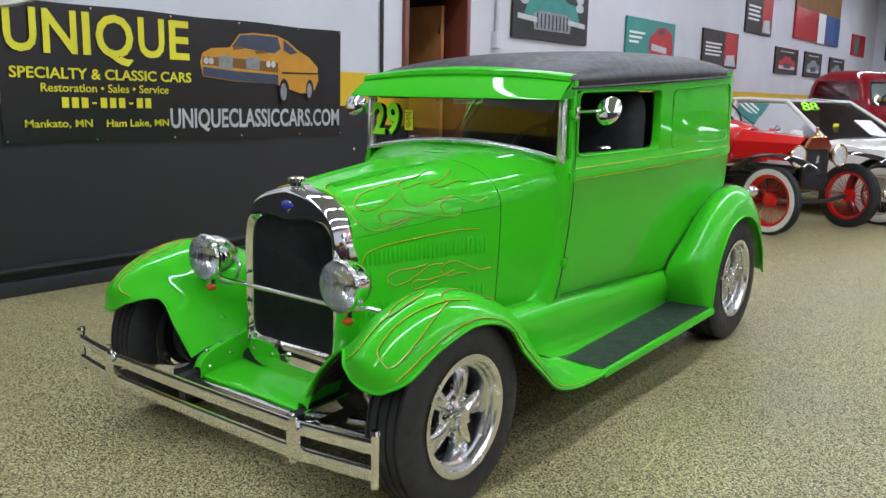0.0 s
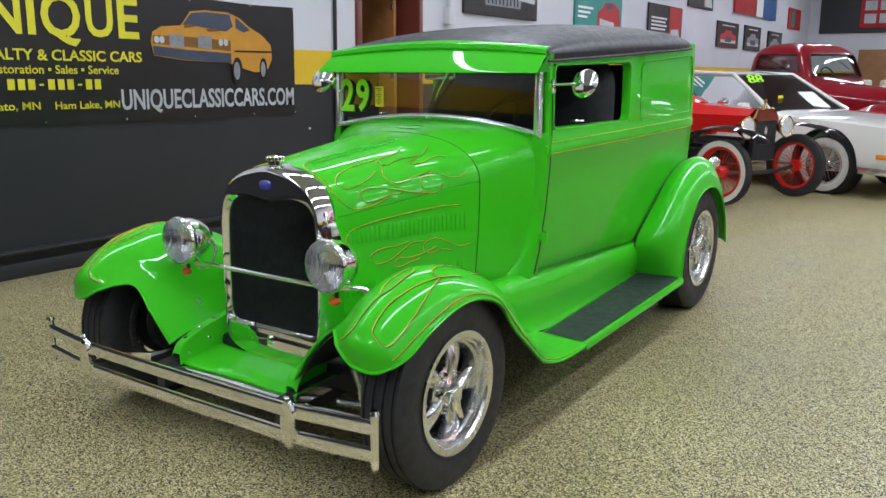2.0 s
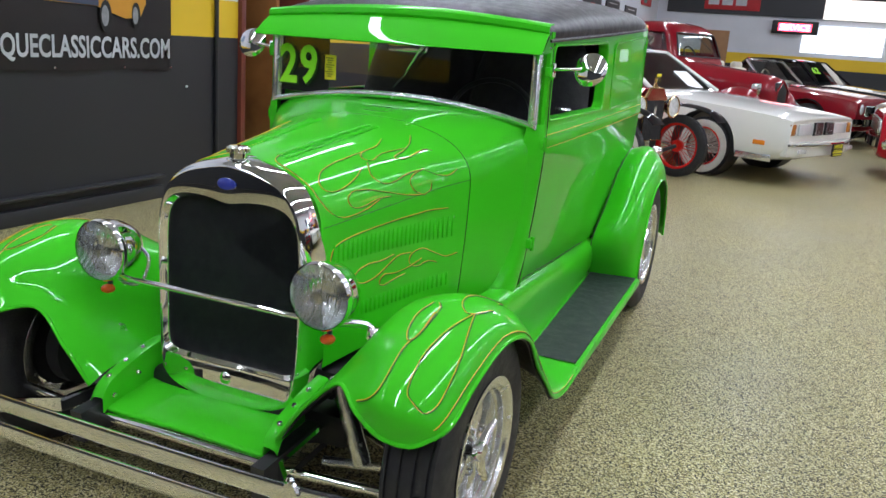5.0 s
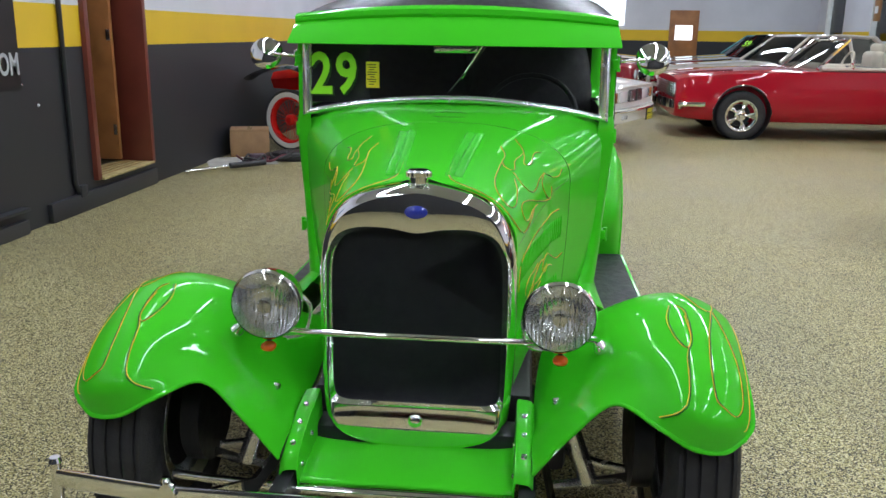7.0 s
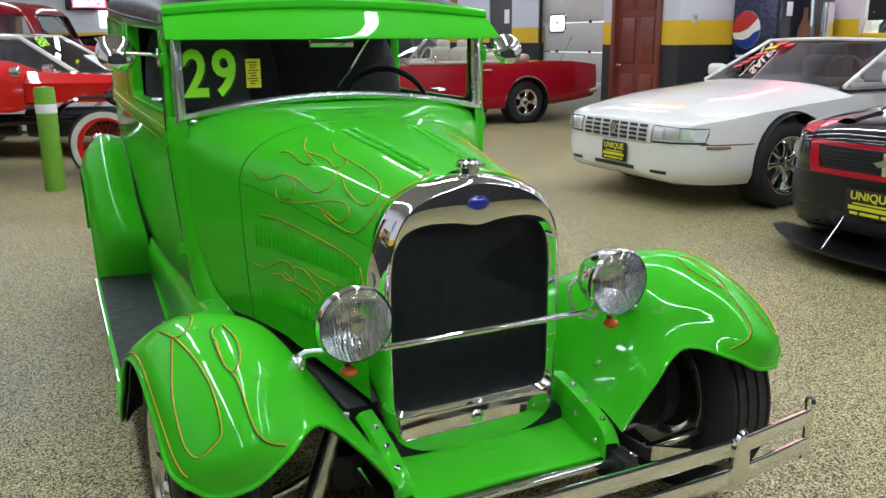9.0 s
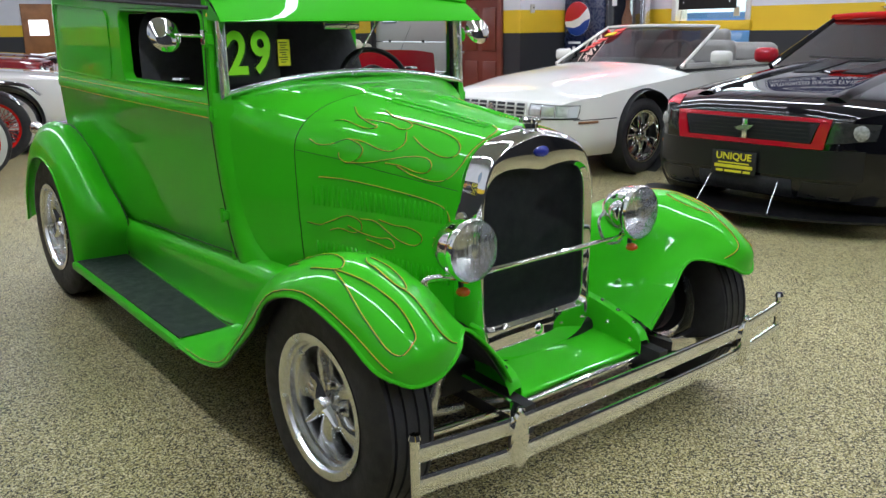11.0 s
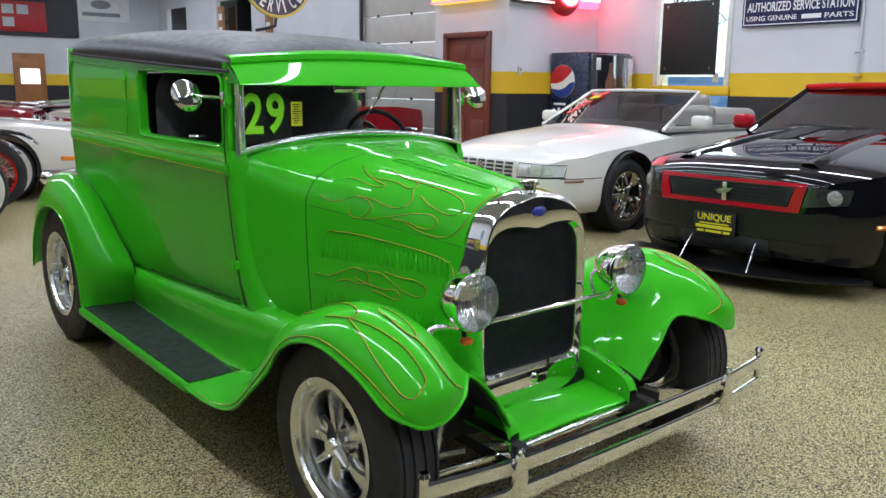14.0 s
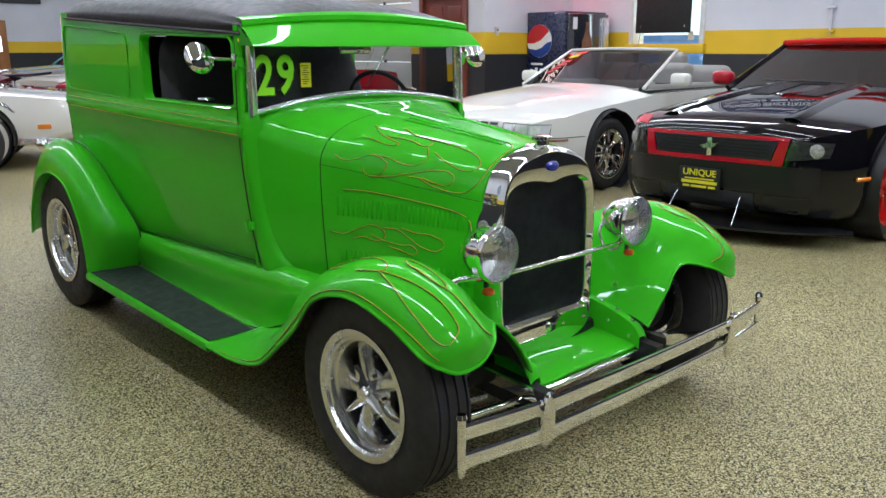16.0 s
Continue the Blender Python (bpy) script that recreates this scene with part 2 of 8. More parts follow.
CREAM = mat("cream_vinyl", (0.60, 0.55, 0.44), 0.5, vary=0.06, bump=0.2)
GREYLEA = mat("grey_leather", (0.30, 0.29, 0.27), 0.5, vary=0.08, bump=0.2)
WHITEWALL = mat("whitewall_rubber", (0.66, 0.65, 0.60), 0.55, vary=0.06)
CARD = mat("cardboard", (0.34, 0.20, 0.10), 0.8, vary=0.12, scale=9)
CLEARPL = mat("frosted_headlamp", (0.72, 0.74, 0.76), 0.15, coat=0.8, vary=0.3, scale=40)
REFLECT = mat("silvered_reflector", (0.92, 0.93, 0.94), 0.34, metal=1.0, vary=0.12, scale=30)
LAMPREF = fluted_reflector()
CLEARLENS = mat("clear_wraparound_lens", (0.70, 0.72, 0.74), 0.10, coat=1.0, vary=0.06, scale=8)
CLEARGREY = mat("smoked_headlamp", (0.035, 0.037, 0.035), 0.10, coat=1.0, vary=0.3, scale=40)
MATTEBLK = mat("matte_black_plastic", (0.007, 0.007, 0.008), 0.34, vary=0.12, bump=0.08)
BRASS = mat("polished_brass", (0.66, 0.44, 0.20), 0.18, metal=1.0, vary=0.06)
LEATHBLK = mat("black_leather", (0.015, 0.015, 0.016), 0.4, vary=0.1, bump=0.4, bump_scale=60)
CREAMCAR = enamel("cream_car_enamel", (0.55, 0.52, 0.44))
NEONSCR = mat("fluorescent_red_paint", (0.85, 0.06, 0.06), 0.5)
# ---- mesh tools ----
def thing(name, label, category, group="", kind=""):
    return tagged(new(name), label, category, group, kind)


def part(name, bm, material, parent=None, label="", smooth=True):
    """Links a bmesh as one mesh object under a thing or a part."""
    if name in ("lettering", "lit_letters"):
        return letters(bm, material, parent, label)
    me = bpy.data.meshes.new(name)
    bmesh.ops.recalc_face_normals(bm, faces=bm.faces)
    bm.to_mesh(me)
    bm.free()
    mats = material if isinstance(material, (list, tuple)) else [material]
    for mm in mats:
        me.materials.append(mm)
    if smooth:
        me.shade_smooth()
        me.set_sharp_from_angle(angle=radians(38))
    ob = new(name, me)
    if parent is not None:
        ob.parent = parent
    if label:
        ob["label"] = label
    return ob


def letters(bm, material, parent, label=""):
    """Each glyph of a line of writing as a part of its own."""
    bmesh.ops.remove_doubles(bm, verts=bm.verts, dist=1e-6)
    left, last = set(bm.verts), None
    while left:
        todo, piece = [left.pop()], []
        while todo:
            v = todo.pop()
            piece.append(v)
            for e in v.link_edges:
                w = e.other_vert(v)
                if w in left:
                    left.discard(w)
                    todo.append(w)
        out = bmesh.new()
        new_v = {v: out.verts.new(v.co) for v in piece}
        for f in {f for v in piece for f in v.link_faces}:
            out.faces.new([new_v[v] for v in f.verts])
        last = part("letter", out, material, parent, label, smooth=False)
    bm.free()
    return last


def again(ob, parent, m):
    """The same mesh once more as an object of its own."""
    o = new(ob.name.split(".")[0], ob.data)
    o.parent = parent
    o.matrix_basis = m
    if "label" in ob:
        o["label"] = ob["label"]
    return o


def box_bm(sx, sy, sz, center=(0, 0, 0), bevel=0.0, segs=2, rot=None):
    bm = bmesh.new()
    bmesh.ops.create_cube(bm, size=1)
    bmesh.ops.scale(bm, vec=(sx, sy, sz), verts=bm.verts)
    if bevel:
        bmesh.ops.bevel(bm, geom=list(bm.edges), offset=bevel, segments=segs, affect="EDGES", profile=0.5)
    if rot is not None:
        bmesh.ops.transform(bm, matrix=rot, verts=bm.verts)
    bmesh.ops.translate(bm, vec=center, verts=bm.verts)
    return bm


def cyl_bm(r1, r2, depth, m=None, segs=24, caps=True):
    bm = bmesh.new()
    bmesh.ops.create_cone(bm, cap_ends=caps, segments=segs, radius1=r1, radius2=r2, depth=depth)
    if m is not None:
        bmesh.ops.transform(bm, matrix=m, verts=bm.verts)
    return bm


def lathe_bm(profile, segs=40, m=None, closed=False):
    """Turns (radius, height) pairs about z."""
    bm = bmesh.new()
    rings = []
    for r, z in profile:
        if r < 1e-6:
            rings.append([bm.verts.new((0, 0, z))])
        else:
            rings.append([bm.verts.new((r * math.cos(2 * math.pi * k / segs), r * math.sin(2 * math.pi * k / segs), z)) for k in range(segs)])
    pairs = list(zip(rings, rings[1:])) + ([(rings[-1], rings[0])] if closed else [])
    for a, b in pairs:
        for k in range(segs):
            j = (k + 1) % segs
            if len(a) == 1 and len(b) == 1:
                continue
            if len(a) == 1:
                bm.faces.new((a[0], b[k], b[j]))
            elif len(b) == 1:
                bm.faces.new((a[k], a[j], b[0]))
            else:
                bm.faces.new((a[k], a[j], b[j], b[k]))
    if m is not None:
        bmesh.ops.transform(bm, matrix=m, verts=bm.verts)
    return bm


def tube_bm(points, radius, segs=10, closed=False, flat=None):
    """A tube along points; flat=(normal, half width, half height) gives a flat bar."""
    bm = bmesh.new()
    pts = [Vector(p) for p in points]
    rings = []
    n = len(pts)
    up = Vector((0, 0, 1))
    for i, p in enumerate(pts):
        a = pts[i - 1] if (i or closed) else p
        b = pts[(i + 1) % n] if (i < n - 1 or closed) else p
        t = (b - a).normalized()
        u = t.cross(up)
        if u.length < 1e-4:
            u = t.cross(Vector((0, 1, 0)))
        u.normalize()
        v = u.cross(t).normalized()
        if flat:
            ring = [p + u * sx * flat[0] + v * sz * flat[1] for sx, sz in ((-1, -1), (1, -1), (1, 1), (-1, 1))]
        else:
            rr = radius[i] if isinstance(radius, (list, tuple)) else radius
            ring = [p + rr * (u * math.cos(2 * math.pi * k / segs) + v * math.sin(2 * math.pi * k / segs)) for k in range(segs)]
        rings.append([bm.verts.new(q) for q in ring])
    m = len(rings[0])
    for i in range(n if closed else n - 1):
        a, b = rings[i], rings[(i + 1) % n]
        for k in range(m):
            bm.faces.new((a[k], a[(k + 1) % m], b[(k + 1) % m], b[k]))
    if not closed:
        bm.faces.new(rings[0][::-1])
        bm.faces.new(rings[-1])
    return bm


def crom(pts, n, closed=False):
    """n steps between each two points on a Catmull-Rom curve."""
    P = [np.array(p, float) for p in pts]
    m = len(P)
    out = []
    for i in range(m if closed else m - 1):
        if closed:
            p0, p1, p2, p3 = P[i - 1], P[i], P[(i + 1) % m], P[(i + 2) % m]
        else:
            p1, p2 = P[i], P[i + 1]
            p0 = P[i - 1] if i else 2 * p1 - p2
            p3 = P[i + 2] if i + 2 < m else 2 * p2 - p1
        for k in range(n):
            t = k / n
            out.append(0.5 * (2 * p1 + (p2 - p0) * t + (2 * p0 - 5 * p1 + 4 * p2 - p3) * t * t + (3 * p1 - p0 - 3 * p2 + p3) * t ** 3))
    if not closed:
        out.append(P[-1])
    return out


def smooth_grid(rows, nu=4, nv=4):
    """Rows of control points -> a finer grid through them."""
    a = [crom(r, nv) for r in rows]
    cols = [crom([a[i][j] for i in range(len(a))], nu) for j in range(len(a[0]))]
    return [[cols[j][i] for j in range(len(cols))] for i in range(len(cols[0]))]


def grid_bm(grid, closed_v=False, skip=None, mirror=False, thick=0.0, bm=None, cap=False):
    """A sheet over a grid of points; mirror also makes it at -x; thick gives it an inside."""
    bm = bm or bmesh.new()
    for sgn in ((1, -1) if mirror else (1,)):
        V = [[bm.verts.new((sgn * p[0], p[1], p[2])) for p in row] for row in grid]
        nr, nc = len(V), len(V[0])
        for i in range(nr - 1):
            for j in range(nc if closed_v else nc - 1):
                if skip and skip(i, j):
                    continue
                q = (V[i][j], V[i][(j + 1) % nc], V[i + 1][(j + 1) % nc], V[i + 1][j])
                if len({tuple(round(c, 6) for c in v.co) for v in q}) < 3:
                    continue
                bm.faces.new(q if sgn > 0 else q[::-1])
        if cap and closed_v:
            bm.faces.new(V[0][::-1])
            bm.faces.new(V[-1])
    bmesh.ops.remove_doubles(bm, verts=bm.verts, dist=1e-5)
    loose = [v for v in bm.verts if not v.link_faces]
    bmesh.ops.delete(bm, geom=loose, context="VERTS")
    if thick:
        bmesh.ops.recalc_face_normals(bm, faces=bm.faces)
        bmesh.ops.solidify(bm, geom=list(bm.faces), thickness=thick)
    return bm


def text_bm(body, size, m=None, depth=0.002, align="LEFT", squash=1.0, bold=0.0):
    """Letters of the built-in font as a mesh, in the x-y plane, facing +z."""
    cu = bpy.data.curves.new("letters", "FONT")
    cu.body, cu.size, cu.extrude, cu.align_x, cu.offset = body, size, depth, align, bold
    cu.resolution_u = 3
    ob = bpy.data.objects.new("letters", cu)
    scene.collection.objects.link(ob)
    bpy.context.view_layer.update()
    me = bpy.data.meshes.new_from_object(ob.evaluated_get(bpy.context.evaluated_depsgraph_get()))
    bm = bmesh.new()
    bm.from_mesh(me)
    bpy.data.objects.remove(ob)
    bpy.data.curves.remove(cu)
    bpy.data.meshes.remove(me)
    bmesh.ops.scale(bm, vec=(squash, 1, 1), verts=bm.verts)
    if m is not None:
        bmesh.ops.transform(bm, matrix=m, verts=bm.verts)
    return bm


def text_fit(body, width, height, m, depth=0.002, bold=0.0):
    """Letters stretched into a width x height box whose lower left corner is at the pose's origin."""
    bm = text_bm(body, 1.0, None, 0.0005, bold=bold)
    xs = [v.co.x for v in bm.verts]
    ys = [v.co.y for v in bm.verts]
    x0, x1, y0, y1 = min(xs), max(xs), min(ys), max(ys)
    for v in bm.verts:
        v.co.x = (v.co.x - x0) / (x1 - x0) * width
        v.co.y = (v.co.y - y0) / (y1 - y0) * height
        v.co.z = depth if v.co.z > 0 else 0.0
    bmesh.ops.transform(bm, matrix=m, verts=bm.verts)
    return bm


def join_bm(*bms):
    out = bms[0]
    for b in bms[1:]:
        me = bpy.data.meshes.new("tmp")
        b.to_mesh(me)
        b.free()
        out.from_mesh(me)
        bpy.data.meshes.remove(me)
    return out


def cut(bm, *cutters):
    """Takes the cutters' volumes out of a closed mesh."""
    def as_ob(b):
        me = bpy.data.meshes.new("tmp")
        bmesh.ops.recalc_face_normals(b, faces=b.faces)
        b.to_mesh(me)
        b.free()
        return new("tmp", me)
    base, tools = as_ob(bm), [as_ob(c) for c in cutters]
    for t in tools:
        md = base.modifiers.new("cut", "BOOLEAN")
        md.operation, md.object, md.solver = "DIFFERENCE", t, "EXACT"
    bpy.context.view_layer.update()
    me = bpy.data.meshes.new_from_object(base.evaluated_get(bpy.context.evaluated_depsgraph_get()))
    out = bmesh.new()
    out.from_mesh(me)
    for o in (base, *tools):
        d = o.data
        bpy.data.objects.remove(o)
        bpy.data.meshes.remove(d)
    bpy.data.meshes.remove(me)
    return out


# turns of a flat x-y drawing so that it stands on a wall
ON_WEST = Matrix(((0, 0, 1, 0), (1, 0, 0, 0), (0, 1, 0, 0), (0, 0, 0, 1)))      # faces +x, reads towards +y
ON_EAST = Matrix(((0, 0, -1, 0), (-1, 0, 0, 0), (0, 1, 0, 0), (0, 0, 0, 1)))    # faces -x, reads towards -y
ON_NORTH = Matrix(((1, 0, 0, 0), (0, 0, -1, 0), (0, 1, 0, 0), (0, 0, 0, 1)))    # faces -y, reads towards +x


def at(x, y, z, turn):
    return Matrix.Translation((x, y, z)) @ turn


def cut_scale(bm, vec, m):
    """Stretches a turned piece, then sets it in place."""
    bmesh.ops.scale(bm, vec=vec, verts=bm.verts)
    bmesh.ops.transform(bm, matrix=m, verts=bm.verts)
    return bm
# ---- room ----
XW, XE, YS, YN = -3.12, 8.05, -7.0, 23.0
BAND0, BAND1 = 1.22, 1.515
structure = "structure"


def flat_box(name, x0, x1, y0, y1, z0, z1, material, label="", category="", parent=None, bevel=0.0):
    ob = part(name, box_bm(x1 - x0, y1 - y0, z1 - z0, ((x0 + x1) / 2, (y0 + y1) / 2, (z0 + z1) / 2), bevel), material, parent, smooth=bool(bevel))
    if parent is None:
        tagged(ob, label, category, "", structure)
    return ob


floor_ob = flat_box("floor", XW - 0.3, XE + 0.3, YS - 0.3, YN + 0.3, -0.2, 0, FLOOR, "yellow and black speckled pebble epoxy showroom floor", "floor")
flat_box("ceiling", XW - 0.3, XE + 0.3, YS - 0.3, YN + 0.3, CEIL, CEIL + 0.2, CEILM, "pale painted ceiling of the showroom", "ceiling")


def painted_wall(name, label, spans, axis, face, back):
    """A wall in three paint bands; spans are (start, end, bottom, top) solid stretches along it."""
    root = thing(name, label, "wall", kind=structure)
    lo, hi = min(face, back), max(face, back)
    for a, b, z0, z1 in spans:
        for c0, c1, m, nm in ((0, BAND0, W_DARK, "dark_band"), (BAND0, BAND1, W_YELL, "yellow_band"), (BAND1, CEIL, W_WHITE, "white_band")):
            s0, s1 = max(z0, c0), min(z1, c1)
            if s1 - s0 < 1e-3:
                continue
            if axis == "x":
                flat_box(nm, lo, hi, a, b, s0, s1, m, parent=root)
            else:
                flat_box(nm, a, b, lo, hi, s0, s1, m, parent=root)
    return root


D1 = (4.06, 5.08, 0.20, 2.42)        # doorway in the west wall: y0 y1 z0 z1
painted_wall("wall_west", "masonry wall painted charcoal, yellow and white", [(YS, D1[0], 0, CEIL), (D1[1], YN, 0, CEIL), (D1[0], D1[1], 0, D1[2]), (D1[0], D1[1], D1[3], CEIL)], "x", XW, XW - 0.25)
WIN = (4.19, 5.37, 1.34, 3.3)
WINL = (4.19, 5.37, 0.75, 1.22)
GAR = (8.35, 12.55, 0.0, 3.6)
GDOOR = (13.66, 14.64, 0.0, 2.12)
NWINS = [(17.2, 19.2), (21.0, 22.4)]
east = [(YS, WIN[0], 0, CEIL), (WIN[0], WIN[1], 0, WINL[2]), (WIN[0], WIN[1], WINL[3], WIN[2]), (WIN[0], WIN[1], WIN[3], CEIL), (WIN[1], GAR[0], 0, CEIL), (GAR[0], GAR[1], GAR[3], CEIL),
        (GAR[1], GDOOR[0], 0, CEIL), (GDOOR[0], GDOOR[1], GDOOR[3], CEIL), (GDOOR[1], NWINS[0][0], 0, CEIL)]
for _i, (_a, _b) in enumerate(NWINS):
    east += [(_a, _b, 0, 1.3), (_a, _b, 3.4, CEIL), (_b, NWINS[_i + 1][0] if _i + 1 < len(NWINS) else YN, 0, CEIL)]
painted_wall("wall_east", "masonry wall painted charcoal, yellow and white with openings", east, "x", XE, XE + 0.25)
painted_wall("wall_north", "far end wall painted charcoal, yellow and white", [(XW - 0.25, XE + 0.25, 0, CEIL)], "y", YN, YN + 0.25)
# unseen wall that closes the room; dark so the windshield reflects nothing bright
flat_box("wall_south", XW - 0.25, XE + 0.25, YS - 0.25, YS, 0, CEIL, W_DARK, "plain unseen end wall, charcoal to keep reflections dark", "wall")

# small office that juts from the east wall, with a panelled door
OX, OY0, OY1 = 6.2, 6.42, 7.97
DOOR2 = (6.80, 7.68, 0.0, 2.0)
painted_wall("wall_office_front", "office front wall painted charcoal, yellow and white", [(OY0, DOOR2[0], 0, CEIL), (DOOR2[1], OY1, 0, CEIL), (DOOR2[0], DOOR2[1], DOOR2[3], CEIL)], "x", OX, OX + 0.14)
painted_wall("wall_office_south", "office side wall painted charcoal, yellow and white", [(OX + 0.14, XE, 0, CEIL)], "y", OY0, OY0 + 0.14)
painted_wall("wall_office_north", "office side wall painted charcoal, yellow and white", [(OX + 0.14, XE, 0, CEIL)], "y", OY1, OY1 - 0.14)
# ---- doors, windows, banner, posters, signs ----
SILVERFR = mat("white_window_frame", (0.7, 0.7, 0.68), 0.4)
BANNERBK = mat("black_vinyl_banner", (0.012, 0.011, 0.012), 0.35, vary=0.15, scale=1.5, bump=0.15, bump_scale=3)
YELLTXT = mat("yellow_banner_print", (0.72, 0.66, 0.03), 0.45, vary=0.06)
SILVTXT = mat("silver_banner_print", (0.52, 0.54, 0.57), 0.4, vary=0.1)
GOLD = mat("gold_print", (0.58, 0.27, 0.025), 0.4, vary=0.12)
GOLD_D = mat("dark_gold_print", (0.20, 0.085, 0.012), 0.45, vary=0.15)
PRINTGREY = mat("grey_print", (0.25, 0.26, 0.28), 0.45, vary=0.25, scale=20)
PRINTBLUE = mat("blue_grey_print", (0.045, 0.06, 0.10), 0.4, vary=0.2)
PRINTTEAL = mat("teal_print", (0.03, 0.25, 0.22), 0.45, vary=0.1)
PRINTRED = mat("red_print", (0.45, 0.02, 0.025), 0.45, vary=0.1)
PRINTBROWN = mat("brown_print", (0.30, 0.14, 0.05), 0.5, vary=0.1)
NAVY = mat("navy_enamel_sign", (0.018, 0.022, 0.085), 0.3, coat=0.4, vary=0.06)
NEONR = mat("red_neon", (1.0, 0.05, 0.10), 0.4, emit=7.0)
NEONW = mat("white_neon", (1.0, 0.75, 0.72), 0.4, emit=4.0)
NEONY = mat("yellow_neon_panel", (0.95, 0.62, 0.10), 0.4, emit=1.0)
PANELLIT = mat("lit_white_face", (1.0, 0.95, 0.9), 0.4, emit=1.2)
STEELW = mat("garage_panel_white", (0.55, 0.54, 0.50), 0.45, vary=0.05)
OUTSIDE = mat("overcast_daylight", (0.86, 0.92, 1.0), 0.9, emit=1.5, vary=0.02)
# the trailer's emission stands in for daylight falling on it
OUTBLUE = mat("distant_blue_trailer", (0.16, 0.33, 0.62), 0.9, emit=0.5, vary=0.1)
OUTTREE = mat("bare_twigs", (0.16, 0.13, 0.11), 0.9)


def poly_bm(pts, depth=0.002, m=None):
    bm = bmesh.new()
    f = bm.faces.new([bm.verts.new((x, y, 0)) for x, y in pts])
    r = bmesh.ops.extrude_face_region(bm, geom=[f])
    bmesh.ops.translate(bm, vec=(0, 0, depth), verts=[v for v in r["geom"] if isinstance(v, bmesh.types.BMVert)])
    if m is not None:
        bmesh.ops.transform(bm, matrix=m, verts=bm.verts)
    return bm


def ellipse(cx, cy, rx, ry, n=24):
    return [(cx + rx * math.cos(2 * math.pi * k / n), cy + ry * math.sin(2 * math.pi * k / n)) for k in range(n)]


def banner_title(width):
    """Heavy capitals of one height side by side; the tail of the Q hangs below the line."""
    out, x = None, 0.0
    for ch, w in (("U", 0.205), ("N", 0.225), ("I", 0.052), ("Q", 0.275), ("U", 0.205), ("E", 0.165)):
        w *= width / 1.32
        low = 0.0 if ch != "Q" else -0.065
        b = text_fit(ch, w, 0.275 - low, at(XW + 0.021, 0.378 + x, 1.540 + low, ON_WEST), 0.002, 0.02)
        out = b if out is None else join_bm(out, b)
        x += w + 0.0386 * width / 1.32
    return out


# banner on the west wall
BX = XW + 0.012
banner = thing("banner", "black vinyl dealership banner with yellow lettering and a gold coupe", "banner")
gy, gz = np.linspace(0.34, 3.238, 40), np.linspace(0.968, 1.862, 10)
part("sheet", grid_bm([[(BX + 0.004 * math.sin(y * 3.1 + z * 2) + 0.003 * math.sin(y * 9), y, z - 0.006 * (y - 0.34) / 2.9 + 0.004 * math.sin(y * 6.2) * (1 if z > 1.4 else -1)) for y in gy] for z in gz], thick=0.003), BANNERBK, banner)
TX = BX + 0.009
part("lettering", banner_title(1.32), YELLTXT, banner, "large yellow lettering", smooth=False)
part("lettering", text_fit("SPECIALTY & CLASSIC CARS", 1.31, 0.072, at(TX, 0.397, 1.380, ON_WEST), 0.002, 0.02), YELLTXT, banner, smooth=False)
part("lettering", text_fit("Restoration \u2022 Sales \u2022 Service", 0.925, 0.056, at(TX, 0.588, 1.296, ON_WEST), 0.002, 0.012), YELLTXT, banner, smooth=False)
for k in range(10):
    if k in (3, 7):
        part("print_bar", box_bm(0.002, 0.03, 0.012, (TX, 0.735 + k * 0.0668 + 0.01, 1.226)), YELLTXT, banner, smooth=False)
    else:
        part("print_bar", box_bm(0.002, 0.046, 0.068, (TX, 0.745 + k * 0.0668, 1.228)), YELLTXT, banner, smooth=False)
part("lettering", text_fit("Mankato, MN", 0.45, 0.058, at(TX, 0.474, 1.060, ON_WEST), 0.002, 0.012), YELLTXT, banner, smooth=False)
part("lettering", text_fit("Ham Lake, MN", 0.48, 0.058, at(TX, 1.026, 1.058, ON_WEST), 0.002, 0.012), YELLTXT, banner, smooth=False)
part("lettering", text_fit("UNIQUECLASSICCARS.COM", 1.69, 0.172, at(TX, 1.522, 1.022, ON_WEST), 0.002, 0.02), SILVTXT, banner, "silver lettering", smooth=False)
for y in (0.36, 0.95, 1.55, 2.15, 2.75, 3.22):
    for z in (0.985, 1.842):
        part("grommet", cyl_bm(0.008, 0.008, 0.004, pose(BX + 0.012, y, z, 0, 90, 0), 10), SATIN, banner)
# printed coupe on the banner, in layers (y, z) from its own corner
CP = lambda pts, m, k, nm: part(nm, poly_bm(pts, 0.0015, at(TX + 0.0018 * k, 1.79, 1.23, ON_WEST)), m, banner, smooth=False)
CP([(0.0, 0.30), (0.02, 0.37), (0.10, 0.41), (0.27, 0.425), (0.36, 0.53), (0.50, 0.548), (0.72, 0.545), (0.84, 0.51), (0.95, 0.44), (1.07, 0.39), (1.17, 0.31), (1.18, 0.20), (1.12, 0.10), (0.98, 0.09), (0.86, 0.12), (0.72, 0.16), (0.30, 0.17), (0.02, 0.20)], GOLD, 0, "printed_car_body")
CP([(0.285, 0.43), (0.37, 0.52), (0.50, 0.535), (0.74, 0.53), (0.77, 0.44), (0.70, 0.40), (0.42, 0.425)], PRINTBLUE, 1, "printed_windshield")
CP([(0.80, 0.43), (0.80, 0.51), (0.88, 0.465), (0.95, 0.42), (0.88, 0.40)], PRINTBLUE, 1, "printed_side_window")
CP([(0.02, 0.285), (0.36, 0.27), (0.74, 0.25), (0.74, 0.33), (0.36, 0.345), (0.02, 0.345)], GOLD_D, 1, "printed_grille_band")
